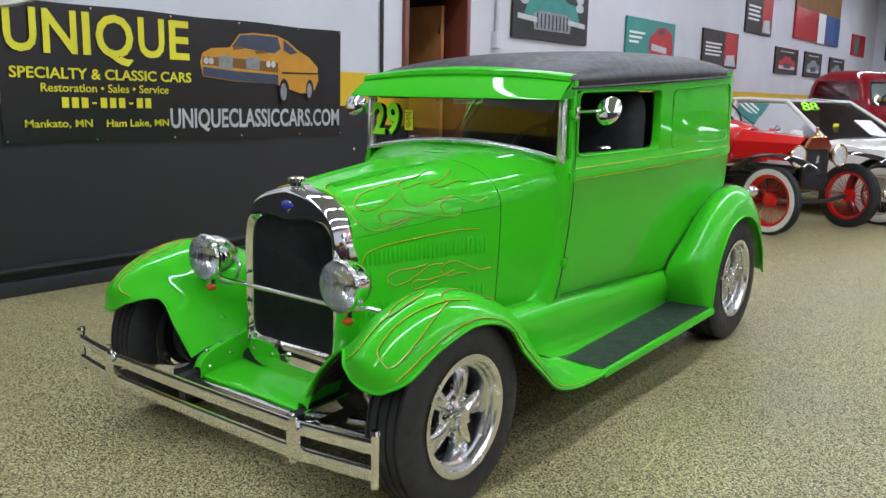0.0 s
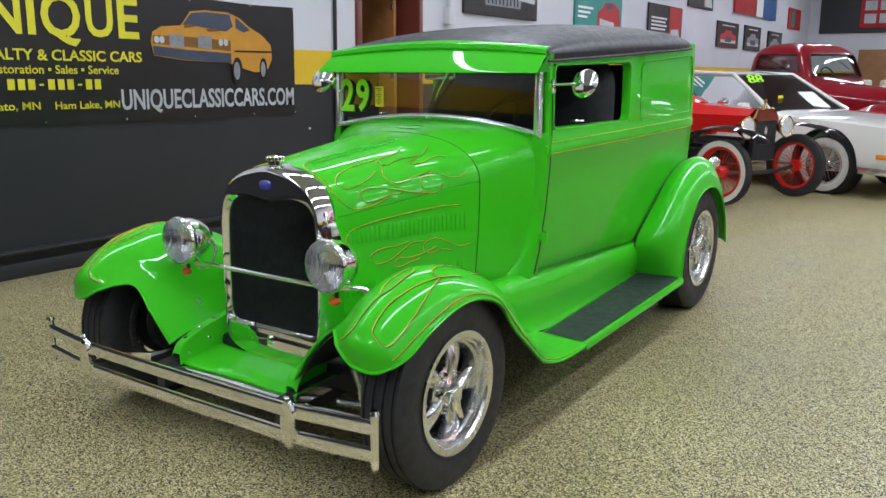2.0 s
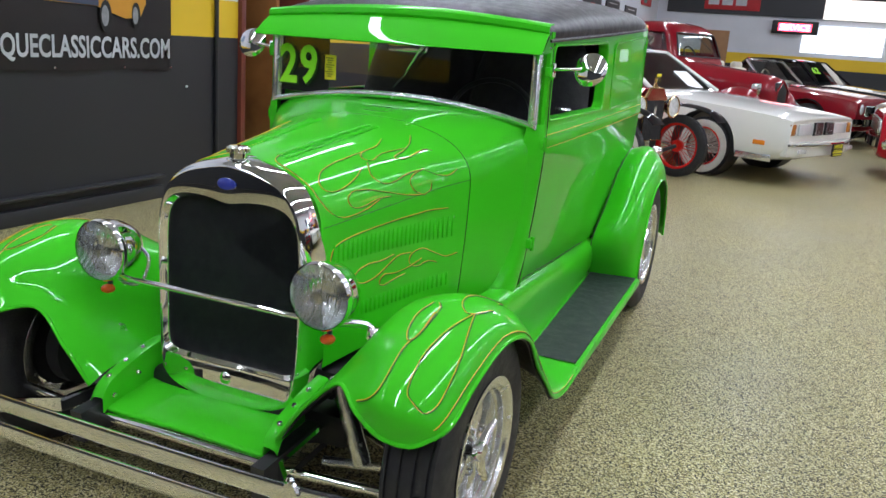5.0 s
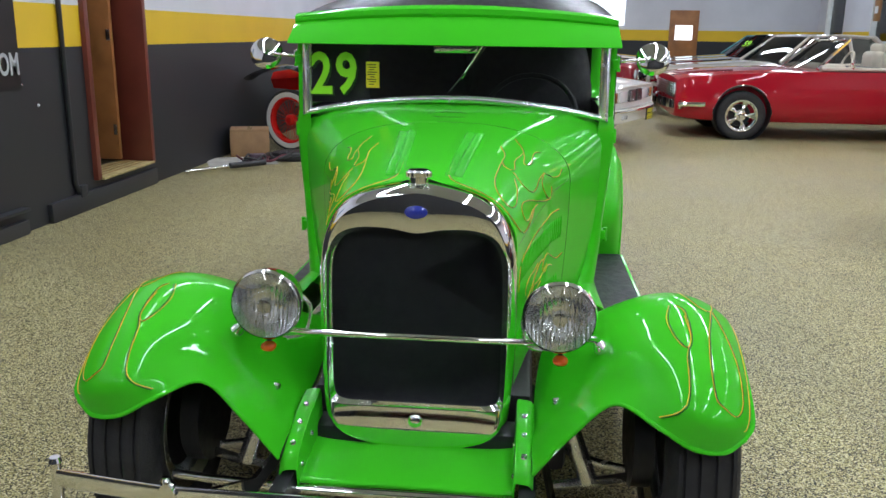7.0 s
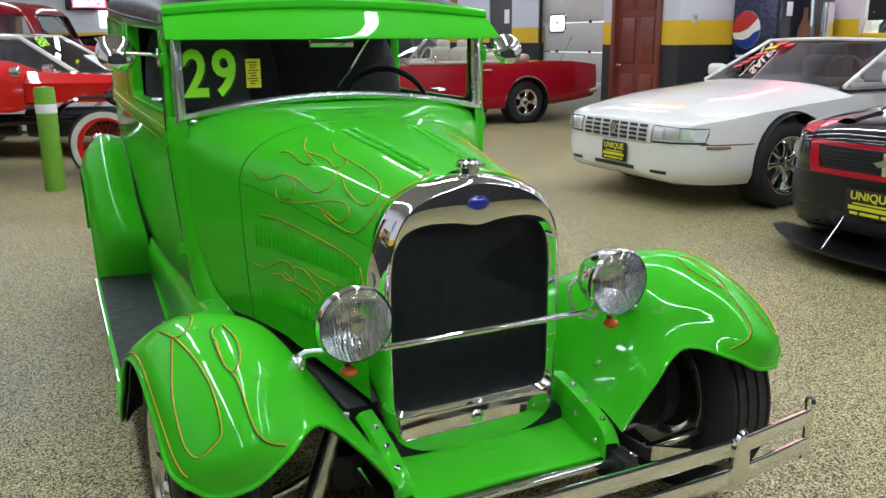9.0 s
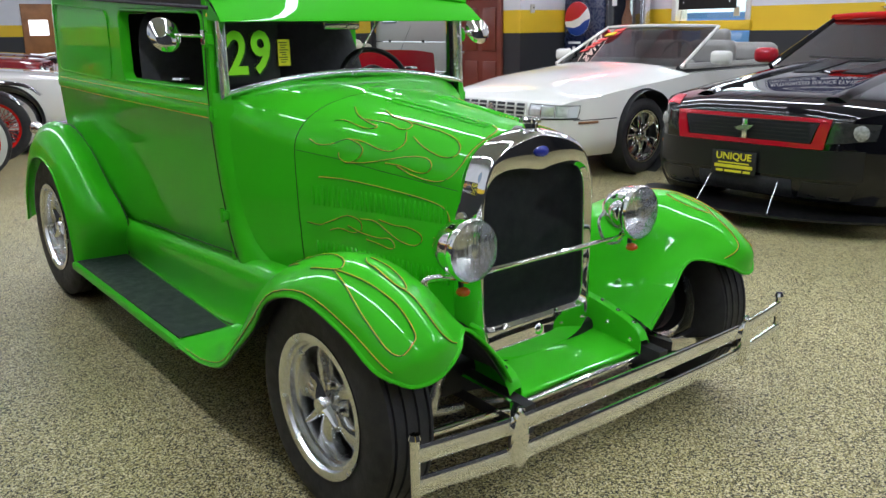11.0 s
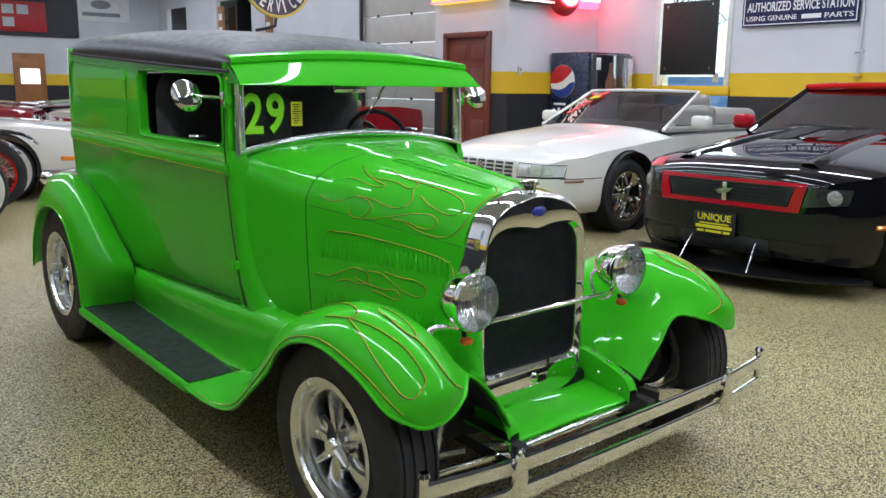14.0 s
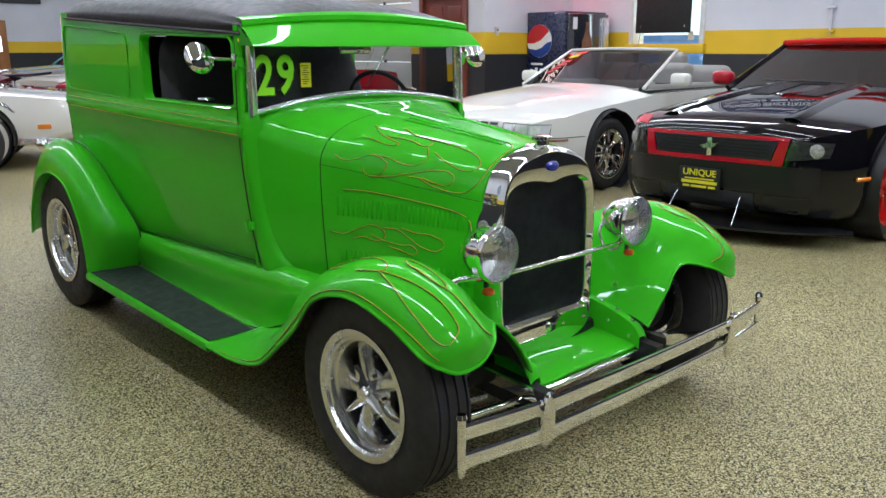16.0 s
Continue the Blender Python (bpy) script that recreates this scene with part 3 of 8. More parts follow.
for x in (0.16, 0.42):
    CP([(x, 0.27), (x + 0.13, 0.262), (x + 0.13, 0.355), (x, 0.36)], PRINTGREY, 2, "printed_grille")
for x in (0.05, 0.095, 0.64, 0.69):
    CP(ellipse(x, 0.315, 0.022, 0.026, 14), SILVTXT, 2, "printed_headlamp")
CP([(0.02, 0.205), (0.30, 0.175), (0.74, 0.16), (0.74, 0.235), (0.30, 0.25), (0.02, 0.27)], PRINTBLUE, 1, "printed_bumper")
CP([(0.30, 0.43), (0.36, 0.44), (0.40, 0.42), (0.30, 0.405)], GOLD_D, 2, "printed_scoop")
CP([(0.50, 0.41), (0.60, 0.42), (0.64, 0.40), (0.52, 0.39)], GOLD_D, 2, "printed_scoop")
for cx, cz, rx, rz in ((0.80, 0.10, 0.052, 0.105), (1.08, 0.115, 0.042, 0.09)):
    CP(ellipse(cx, cz, rx, rz), BLACKP, 2, "printed_tyre")
    CP(ellipse(cx - 0.008, cz, rx * 0.62, rz * 0.66), PRINTGREY, 3, "printed_wheel")
CP([(0.78, 0.245), (1.17, 0.25), (1.17, 0.262), (0.78, 0.258)], BLACKP, 2, "printed_stripe")

# round hanging sign, only its rim is seen at the top corner
rs = thing("round_sign", "large round sign with a pale rim on the wall", "sign")
part("disc", lathe_bm([(0, 0.03), (0.52, 0.03), (0.55, 0.026), (0.56, 0.0), (0, 0)], 48, at(XW + 0.002, 0.32, 2.38, ON_WEST)), mat("blue_white_sign", (0.22, 0.30, 0.42), 0.4), rs)
part("rim", lathe_bm([(0.50, 0.028), (0.505, 0.042), (0.575, 0.042), (0.59, 0.02), (0.585, 0.0), (0.50, 0.0)], 48, at(XW + 0.002, 0.32, 2.38, ON_WEST), closed=True), mat("silver_rim", (0.6, 0.6, 0.58), 0.35, metal=0.6), rs)

# wall base ledge, conduits, fixings on the west wall
led = thing("baseboard", "dark painted ledge along the foot of the wall", "baseboard", kind="structure")
part("ledge", box_bm(0.05, 10.1, 0.10, (XW + 0.025, -1.95, 0.05), 0.006), W_DARK, led)
part("ledge_cap", box_bm(0.07, 10.1, 0.022, (XW + 0.035, -1.95, 0.172), 0.005), W_DARK, led)
part("ledge", box_bm(0.04, 1.7, 0.14, (XW + 0.02, 4.25, 0.07), 0.006), W_DARK, led)
cd = thing("conduit", "black painted electrical conduit on the wall", "conduit")
part("pipe", tube_bm([(XW + 0.02, 3.76, 2.6), (XW + 0.02, 3.76, 0.22), (XW + 0.03, 3.80, 0.16), (XW + 0.03, 3.84, 0.155)], 0.018, 10), W_DARK, cd)
part("elbow_box", box_bm(0.05, 0.09, 0.09, (XW + 0.025, 3.83, 0.16), 0.008), W_DARK, cd)
kn = thing("wall_stud", "small white fixing on the dark wall", "fixing")
part("head", lathe_bm([(0, 0.012), (0.008, 0.010), (0.012, 0)], 12, at(XW, 3.42, 0.834, ON_WEST)), WHITEP, kn)
wj = thing("wall_joint", "vertical joint in the white wall", "trim", kind="structure")
part("joint", box_bm(0.006, 0.012, CEIL - BAND1, (XW + 0.003, 3.74, (CEIL + BAND1) / 2)), W_WHITE, wj)
jb = thing("pipe_riser", "white pipe riser on the wall", "pipe")
part("pipe", tube_bm([(XW + 0.04, 5.56, 2.0), (XW + 0.04, 5.56, CEIL)], 0.03, 12), W_WHITE, jb)
part("box", box_bm(0.08, 0.12, 0.18, (XW + 0.04, 5.56, 1.93), 0.008), W_WHITE, jb)

# doorway in the west wall: red frame, open varnished door, rooms beyond
dr = thing("door_1", "red framed doorway with an open varnished wooden door", "door", kind="structure")
for y in (D1[0], D1[1]):
    part("jamb", box_bm(0.32, 0.06, D1[3] - D1[2], (XW - 0.12, y + (0.03 if y == D1[0] else -0.03), (D1[2] + D1[3]) / 2), 0.006), WOODRED, dr)
part("lintel", box_bm(0.32, D1[1] - D1[0], 0.07, (XW - 0.12, (D1[0] + D1[1]) / 2, D1[3] - 0.035), 0.006), WOODRED, dr)
part("sill", box_bm(0.34, D1[1] - D1[0] - 0.12, 0.02, (XW - 0.11, (D1[0] + D1[1]) / 2, D1[2] + 0.006), 0.004), mat("worn_wood_sill", (0.36, 0.28, 0.12), 0.6, vary=0.3, scale=14), dr)
for k in range(4):
    part("sill_groove", box_bm(0.006, D1[1] - D1[0] - 0.13, 0.004, (XW - 0.20 + 0.06 * k, (D1[0] + D1[1]) / 2, D1[2] + 0.018)), GOLD_D, dr, smooth=False)
leaf = part("door_leaf", box_bm(0.80, 0.045, 2.0, (XW - 0.60, 4.92, 1.24), 0.004), WOODOR, dr, "varnished orange wooden door")
part("door_handle", lathe_bm([(0, 0.05), (0.02, 0.045), (0.026, 0.03), (0.012, 0.015), (0.022, 0)], 14, pose(XW - 0.93, 4.89, 1.22, 90, 0, 0)), SATIN, leaf)
for z in (0.5, 1.3, 2.0):
    part("hinge", box_bm(0.03, 0.012, 0.09, (XW - 0.22, 4.893, z), 0.002), SATIN, leaf)
bk = thing("wall_back_room", "plain grey wall of the room behind the doorway", "wall", kind="structure")
part("panel", box_bm(0.1, 3.4, 2.9, (XW - 2.2, 4.6, 1.2)), mat("grey_green_wall", (0.16, 0.16, 0.14), 0.7, vary=0.1), bk, smooth=False)
part("panel", box_bm(2.0, 0.1, 2.9, (XW - 1.2, 6.3, 1.2)), mat("tan_wall", (0.26, 0.22, 0.17), 0.7, vary=0.1), bk, smooth=False)
part("panel", box_bm(2.0, 0.1, 2.9, (XW - 1.2, 2.9, 1.2)), mat("tan_wall_b", (0.26, 0.22, 0.17), 0.7, vary=0.1), bk, smooth=False)
part("panel", box_bm(2.0, 3.4, 0.1, (XW - 1.2, 4.6, 2.6)), W_WHITE, bk, smooth=False)
part("panel", box_bm(2.0, 3.4, 0.06, (XW - 1.2, 4.6, 0.17)), mat("brown_carpet", (0.12, 0.10, 0.07), 0.9, vary=0.2, bump=0.5), bk, smooth=False)


# posters on the west wall
def poster(y0, y1, z0, z1, ground, label, kind):
    p = thing("poster", label, "poster", "posters on the wall")
    part("board", box_bm(0.03, y1 - y0, z1 - z0, (XW + 0.02, (y0 + y1) / 2, (z0 + z1) / 2), 0.003, 1), ground, p, smooth=False)
    w, h = y1 - y0, z1 - z0
    m = at(XW + 0.036, y0, z0, ON_WEST)
    lay = lambda pts, mt, k=0: part("printed_shape", poly_bm([(x * w, z * h) for x, z in pts], 0.0015, at(XW + 0.036 + 0.002 * k, y0, z0, ON_WEST)), mt, p, smooth=False)
    if kind == "front":
        lay([(0.12, 0.32), (0.18, 0.62), (0.32, 0.66), (0.36, 0.74), (0.64, 0.74), (0.68, 0.66), (0.82, 0.62), (0.88, 0.32)], PRINTTEAL)
        for cx in (0.13, 0.87):
            for cz in (0.74, 0.6):
                lay(ellipse(cx - 0.05 * (1 if cx < 0.5 else -1) * 0, cz, 0.055, 0.075, 16), SILVTXT, 1)
        lay([(0.26, 0.16), (0.24, 0.40), (0.34, 0.46), (0.66, 0.46), (0.76, 0.40), (0.74, 0.16)], PRINTGREY, 1)
        for k in range(9):
            lay([(0.29 + 0.05 * k, 0.19), (0.305 + 0.05 * k, 0.19), (0.305 + 0.05 * k, 0.42), (0.29 + 0.05 * k, 0.42)], BLACKP, 2)
        for a, b in ((0.05, 0.30), (0.70, 0.95)):
            lay([(a, 0.30), (b, 0.27), (b, 0.35), (a, 0.38)], SILVTXT, 2)
        lay([(0.2, 0.88), (0.8, 0.88), (0.8, 0.91), (0.2, 0.91)], WHITEP)
    elif kind == "side":
        lay([(0.45, 0.15), (0.46, 0.55), (0.55, 0.66), (0.62, 0.82), (0.78, 0.86), (0.92, 0.7), (0.97, 0.3), (0.93, 0.05), (0.6, 0.05)], PRINTRED)
        lay([(0.5, 0.2), (0.82, 0.14), (0.82, 0.3), (0.5, 0.38)], SILVTXT, 1)
        lay([(0.62, 0.64), (0.66, 0.78), (0.76, 0.80), (0.76, 0.66)], PRINTBLUE, 1)
        for k in range(3):
            lay([(0.05, 0.58 - 0.12 * k), (0.36 - 0.06 * k, 0.58 - 0.12 * k), (0.36 - 0.06 * k, 0.64 - 0.12 * k), (0.05, 0.64 - 0.12 * k)], WHITEP)
    elif kind == "half":
        lay([(0.60, 0.12), (0.60, 0.98), (0.97, 0.98), (0.97, 0.35), (0.85, 0.12)], PRINTRED)
        lay([(0.62, 0.06), (0.66, 0.35), (0.88, 0.38), (0.95, 0.06)], SILVTXT, 1)
        for k in range(4):
            lay([(0.07, 0.60 - 0.1 * k), (0.52 - 0.04 * (k % 2), 0.60 - 0.1 * k), (0.52 - 0.04 * (k % 2), 0.65 - 0.1 * k), (0.07, 0.65 - 0.1 * k)], WHITEP)
    elif kind in ("carred", "cardark"):
        col = PRINTRED if kind == "carred" else PRINTGREY
        lay([(0.12, 0.25), (0.15, 0.5), (0.3, 0.55), (0.38, 0.68), (0.62, 0.68), (0.7, 0.55), (0.85, 0.5), (0.88, 0.25)], col)
        lay([(0.15, 0.18), (0.85, 0.18), (0.85, 0.3), (0.15, 0.3)], SILVTXT, 1)
        lay([(0.35, 0.22), (0.65, 0.22), (0.65, 0.42), (0.35, 0.42)], PRINTBLUE, 2)
        lay([(0.2, 0.84), (0.8, 0.84), (0.8, 0.87), (0.2, 0.87)], WHITEP)
    elif kind == "small":
        lay([(0.2, 0.1), (0.2, 0.8), (0.5, 0.95), (0.5, 0.1)], PRINTTEAL)
        lay([(0.56, 0.1), (0.56, 0.9), (0.9, 0.9), (0.9, 0.1)], PRINTRED)
    return p


PBLACK = mat("black_poster_print", (0.02, 0.018, 0.018), 0.45, vary=0.2)
poster(5.85, 7.51, 1.985, 2.70, PBLACK, "black poster with a teal classic car front", "front")
poster(8.58, 10.15, 1.93, 2.45, PRINTTEAL, "teal poster with a red and chrome car", "side")
poster(11.24, 12.80, 1.90, 2.49, PBLACK, "black poster with a red car half shown", "half")
poster(13.09, 14.47, 2.56, 3.30, PBLACK, "black poster with a red car half shown", "half")
poster(14.85, 16.29, 1.91, 2.41, PBLACK, "black poster with a red car front", "carred")
poster(16.76, 18.03, 1.90, 2.42, PBLACK, "black poster with a chrome car front", "cardark")
poster(18.69, 19.97, 1.88, 2.39, PBLACK, "black poster with a chrome car front", "cardark")
poster(20.51, 21.77, 2.53, 3.04, PRINTRED, "small red and teal poster", "small")
fl = thing("flag_board", "wooden sign with red, white and blue panels", "sign")
part("wood_panel", box_bm(0.04, 3.30, 0.95, (XW + 0.03, 17.5, 3.72), 0.004), PRINTBROWN, fl)
for a, b, mt in ((15.86, 17.45, PRINTRED), (17.45, 18.0, WHITEP), (18.0, 19.18, mat("blue_print", (0.03, 0.09, 0.25), 0.5))):
    part("colour_panel", box_bm(0.04, b - a, 0.62, (XW + 0.032, (a + b) / 2, 2.945), 0.004), mt, fl)

# far north end: dark upper wall with signs, doors
nd = thing("dark_upper_wall", "black painted upper part of the far wall", "wall", kind="structure")
part("panel", box_bm(8.6, 0.05, 1.75, (1.45, YN - 0.03, 3.38)), W_DARK, nd, smooth=False)
for x0, x1, z0, z1, mt, lb in ((-1.85, -0.4, 2.62, 3.45, PRINTRED, "red sign with white lettering bars"), (3.0, 4.9, 2.62, 3.4, PRINTRED, "red sign with white lettering bars")):
    sg = thing("wall_sign", lb, "sign")
    part("board", box_bm(x1 - x0, 0.04, z1 - z0, ((x0 + x1) / 2, YN - 0.08, (z0 + z1) / 2), 0.004), mt, sg)
    for k, z in enumerate((z0 + 0.45, z0 + 0.12)):
        for j in range(4 - k):
            part("print_bar", box_bm(0.28, 0.01, 0.24, (x0 + 0.24 + 0.36 * j, YN - 0.105, z + 0.12)), SILVTXT, sg, smooth=False)
bn = thing("hanging_banner", "white cloth banner with an oval emblem", "banner")
part("cloth", box_bm(1.6, 0.02, 1.2, (6.4, YN - 0.012, 3.6), 0.004), mat("white_cloth", (0.82, 0.82, 0.82), 0.8, vary=0.05, bump=0.2, bump_scale=20), bn)
part("emblem", poly_bm(ellipse(0, 0, 0.28, 0.12), 0.004, at(6.4, YN - 0.026, 3.45, ON_NORTH)), PRINTGREY, bn, smooth=False)
part("print_bar", box_bm(1.05, 0.006, 0.10, (6.4, YN - 0.025, 3.18)), PRINTGREY, bn, smooth=False)
nd2 = thing("door_3", "brown framed glazed door in the far wall", "door", kind="structure")
part("frame", box_bm(0.80, 0.06, 2.06, (4.40, YN - 0.02, 1.03), 0.006), WOODOR, nd2)
part("door_pane", box_bm(0.48, 0.03, 0.40, (4.40, YN - 0.06, 1.45)), OUTSIDE, nd2, smooth=False)
nd3 = thing("door_4", "brown wooden door in the far wall", "door", kind="structure")
part("leaf", box_bm(0.72, 0.06, 2.07, (-1.45, YN - 0.02, 1.035), 0.006), PRINTBROWN, nd3)
sv = thing("neon_service_sign", "red lit service sign on a dark backing", "sign")
part("backing", box_bm(1.15, 0.10, 0.34, (0.55, YN - 0.1, 2.25), 0.02), BLACKM, sv)
part("lit_letters", text_fit("SERVICE", 0.74, 0.15, at(0.18, YN - 0.16, 2.175, ON_NORTH), 0.01, 0.01), NEONW, sv, smooth=False)
part("lit_panel", box_bm(0.82, 0.01, 0.20, (0.55, YN - 0.155, 2.25)), NEONR, sv, smooth=False)
gw = thing("window_far", "row of white glazed panes in the far wall", "window", kind="structure")
for k in range(5):
    part("window_pane", box_bm(0.36, 0.03, 0.34, (0.95 + 0.40 * k, YN - 0.03, 1.80)), OUTSIDE, gw, smooth=False)
    part("window_pane", box_bm(0.36, 0.03, 0.34, (0.95 + 0.40 * k, YN - 0.03, 2.16)), OUTSIDE, gw, smooth=False)
ls = thing("lit_sign", "white lit sign panel high on the wall", "sign")
part("panel", box_bm(2.2, 0.08, 0.5, (2.3, YN - 0.1, 2.75), 0.01), PANELLIT, ls)

# east wall: office door, garage door, grey door, windows
d2 = thing("door_2", "closed red-brown six panel door in a matching frame", "door", kind="structure")
dw = DOOR2[1] - DOOR2[0]
part("door_leaf", box_bm(0.045, dw, DOOR2[3], (OX + 0.05, (DOOR2[0] + DOOR2[1]) / 2, DOOR2[3] / 2)), WOODRED, d2, smooth=False)
for y in DOOR2[:2]:
    part("jamb", box_bm(0.20, 0.075, DOOR2[3] + 0.06, (OX + 0.055, y + (0.02 if y == DOOR2[1] else -0.02), DOOR2[3] / 2 + 0.03), 0.008), WOODRED, d2)
part("lintel", box_bm(0.20, dw + 0.11, 0.075, (OX + 0.055, (DOOR2[0] + DOOR2[1]) / 2, DOOR2[3] + 0.03), 0.008), WOODRED, d2)
for z0, z1 in ((1.66, 1.88), (0.98, 1.56), (0.22, 0.84)):
    for k in (0, 1):
        yc = DOOR2[0] + dw * (0.28 + 0.44 * k)
        part("door_panel", box_bm(0.022, 0.27, z1 - z0, (OX + 0.024, yc, (z0 + z1) / 2), 0.010, 2), WOODRED, d2)
part("door_handle", lathe_bm([(0, 0.06), (0.02, 0.055), (0.027, 0.038), (0.012, 0.02), (0.026, 0)], 16, at(OX + 0.025, DOOR2[1] - 0.07, 0.95, ON_EAST)), SATIN, d2, "bright door knob")
gd = thing("garage_door", "white panelled overhead garage door with a small window", "garage door", kind="structure")
gy0, gy1 = 8.35, 12.55
GP = 0.53
for k in range(7):
    part("panel", box_bm(0.05, gy1 - gy0, GP - 0.012, (XE + 0.10, (gy0 + gy1) / 2, 0.27 + GP * k - 0.01), 0.012), STEELW, gd)
    for y in np.linspace(gy0 + 0.5, gy1 - 0.5, 4):
        part("hinge", box_bm(0.03, 0.06, 0.05, (XE + 0.065, y, 0.005 + GP * (k + 1)), 0.006), BLACKM, gd)
part("garage_window", box_bm(0.02, 0.52, 0.30, (XE + 0.072, 12.05, 1.58), 0.008), OUTSIDE, gd)
part("window_rim", tube_bm([(XE + 0.06, 12.05 + 0.27 * a, 1.58 + 0.16 * b) for a, b in ((-1, -0.7), (-0.8, -1), (0.8, -1), (1, -0.7), (1, 0.7), (0.8, 1), (-0.8, 1), (-1, 0.7))], 0.015, 8, closed=True), PRINTBLUE, gd)
for y in (gy0, gy1):
    part("track", box_bm(0.06, 0.06, 3.6, (XE + 0.0, y, 1.8), 0.006), BLACKM, gd)
g3 = thing("door_5", "grey steel door in the east wall", "door", kind="structure")
part("leaf", box_bm(0.06, 0.98, 2.12, (XE + 0.06, 14.15, 1.06), 0.006), mat("grey_steel_door", (0.06, 0.055, 0.055), 0.5), g3)
part("notice", box_bm(0.01, 0.2, 0.28, (XE + 0.022, 13.9, 1.75)), WHITEP, g3, smooth=False)

wn = thing("window_1", "tall window with a pale frame and daylight outside", "window", kind="structure")
for y in WIN[:2]:
    part("window_frame", box_bm(0.27, 0.07, WIN[3] - WIN[2], (XE + 0.115, y + (0.035 if y == WIN[0] else -0.035), (WIN[2] + WIN[3]) / 2), 0.006), SILVERFR, wn)
part("window_sill", box_bm(0.32, WIN[1] - WIN[0] + 0.06, 0.12, (XE + 0.10, (WIN[0] + WIN[1]) / 2, 1.29), 0.008), W_YELL, wn)
wp1 = part("window_pane", box_bm(0.006, WIN[1] - WIN[0] - 0.12, WIN[3] - 1.38, (XE + 0.12, (WIN[0] + WIN[1]) / 2, (1.38 + WIN[3]) / 2)), GLASS, wn, smooth=False)
wp1.visible_shadow = False
wp2 = part("window_pane", box_bm(0.006, WIN[1] - WIN[0] - 0.06, 0.42, (XE + 0.12, (WIN[0] + WIN[1]) / 2, 0.99)), GLASS, wn, smooth=False)
wp2.visible_shadow = False
part("notice", box_bm(0.004, 0.085, 0.12, (XE + 0.11, 4.22 + 0.24, 1.46)), WHITEP, wn, smooth=False)
bb = thing("black_board", "black square board hung in front of the window", "board")
part("board", box_bm(0.02, 0.86, 0.96, (XE - 0.03, 4.815, 1.975), 0.003), BLACKP, bb)
for y in (4.47, 5.16):
    for z in (1.58, 2.40):
        part("clip", box_bm(0.012, 0.014, 0.03, (XE - 0.045, y, z), 0.002), SATIN, bb)
ot = thing("backdrop_outside", "bright overcast sky outside the windows", "backdrop", kind="structure")
part("sky_sheet", box_bm(0.1, 60, 14, (XE + 14, 10, 6)), OUTSIDE, ot, smooth=False)
tr = thing("trailer_outside", "pale blue trailer parked outside the window", "trailer")
part("box", box_bm(2.2, 7.5, 2.1, (XE + 9.5, 10.2, 0.55), 0.05), OUTBLUE, tr)
part("ground_strip", box_bm(12, 40, 0.1, (XE + 7.5, 10, -0.55)), mat("snowy_ground", (0.62, 0.66, 0.72), 0.9, vary=0.1), tr, smooth=False)
twig = thing("bare_tree", "bare leafless tree outside the window", "tree")
random.seed(5)
def branch(p, d, r, n):
    q = p + d
    part("branch", tube_bm([p, p + d * 0.5 + Vector((0, random.uniform(-0.05, 0.05), 0)), q], [r, r * 0.8, r * 0.6], 5), OUTTREE, twig)
    if n:
        for k in range(3):
            branch(q, Vector((random.uniform(-0.3, 0.3), random.uniform(-0.7, 0.7), random.uniform(0.2, 0.8))).normalized() * d.length * 0.72, r * 0.6, n - 1)
branch(Vector((XE + 7, 10.6, -0.5)), Vector((0, 0.1, 1.6)), 0.09, 4)
for i, (a, b) in enumerate(NWINS):
    w = thing("window_%d" % (i + 2), "narrow bright window in the east wall", "window", kind="structure")
    for y in (a, b):
        part("window_frame", box_bm(0.12, 0.06, 2.1, (XE + 0.06, y, 2.35), 0.006), SILVERFR, w)
    wp = part("window_pane", box_bm(0.006, b - a, 2.1, (XE + 0.12, (a + b) / 2, 2.35)), GLASS, w, smooth=False)
    wp.visible_shadow = False
    part("window_sill", box_bm(0.2, b - a + 0.1, 0.06, (XE + 0.05, (a + b) / 2, 1.27), 0.006), SILVERFR, w)
for y in (16.3, 18.8):
    w = thing("wall_column", "dark narrow sign strip on the east wall", "sign")
    part("board", box_bm(0.05, 0.3, 1.5, (XE - 0.03, y, 2.5), 0.006), PRINTBROWN, w)
    for k in range(4):
        part("print_bar", box_bm(0.01, 0.18, 0.16, (XE - 0.06, y, 2.0 + 0.33 * k)), WHITEP, w, smooth=False)

# service station sign
ss = thing("enamel_sign", "navy enamel sign with white border and lettering", "sign")
SX = XE - 0.03
part("plate", box_bm(0.03, 1.46, 0.98, (SX, 3.31, 2.57), 0.004), NAVY, ss)
for y in (2.605, 4.015):
    part("border", box_bm(0.004, 0.012, 0.93, (SX - 0.017, y, 2.57)), WHITEP, ss, smooth=False)
for z in (2.105, 3.035):
    part("border", box_bm(0.004, 1.42, 0.012, (SX - 0.017, 3.31, z)), WHITEP, ss, smooth=False)
part("lettering", text_fit("AUTHORIZED SERVICE STATION", 1.33, 0.115, at(SX - 0.016, 3.975, 2.255, ON_EAST), 0.003, 0.015), WHITEP, ss, smooth=False)
part("lettering", text_fit("USING GENUINE", 0.66, 0.06, at(SX - 0.016, 3.98, 2.148, ON_EAST), 0.003, 0.012), WHITEP, ss, smooth=False)
part("print_bar", box_bm(0.003, 0.24, 0.052, (SX - 0.017, 3.14, 2.178)), WHITEP, ss, smooth=False)
part("lettering", text_fit("PARTS", 0.34, 0.06, at(SX - 0.016, 2.98, 2.148, ON_EAST), 0.003, 0.012), WHITEP, ss, smooth=False)
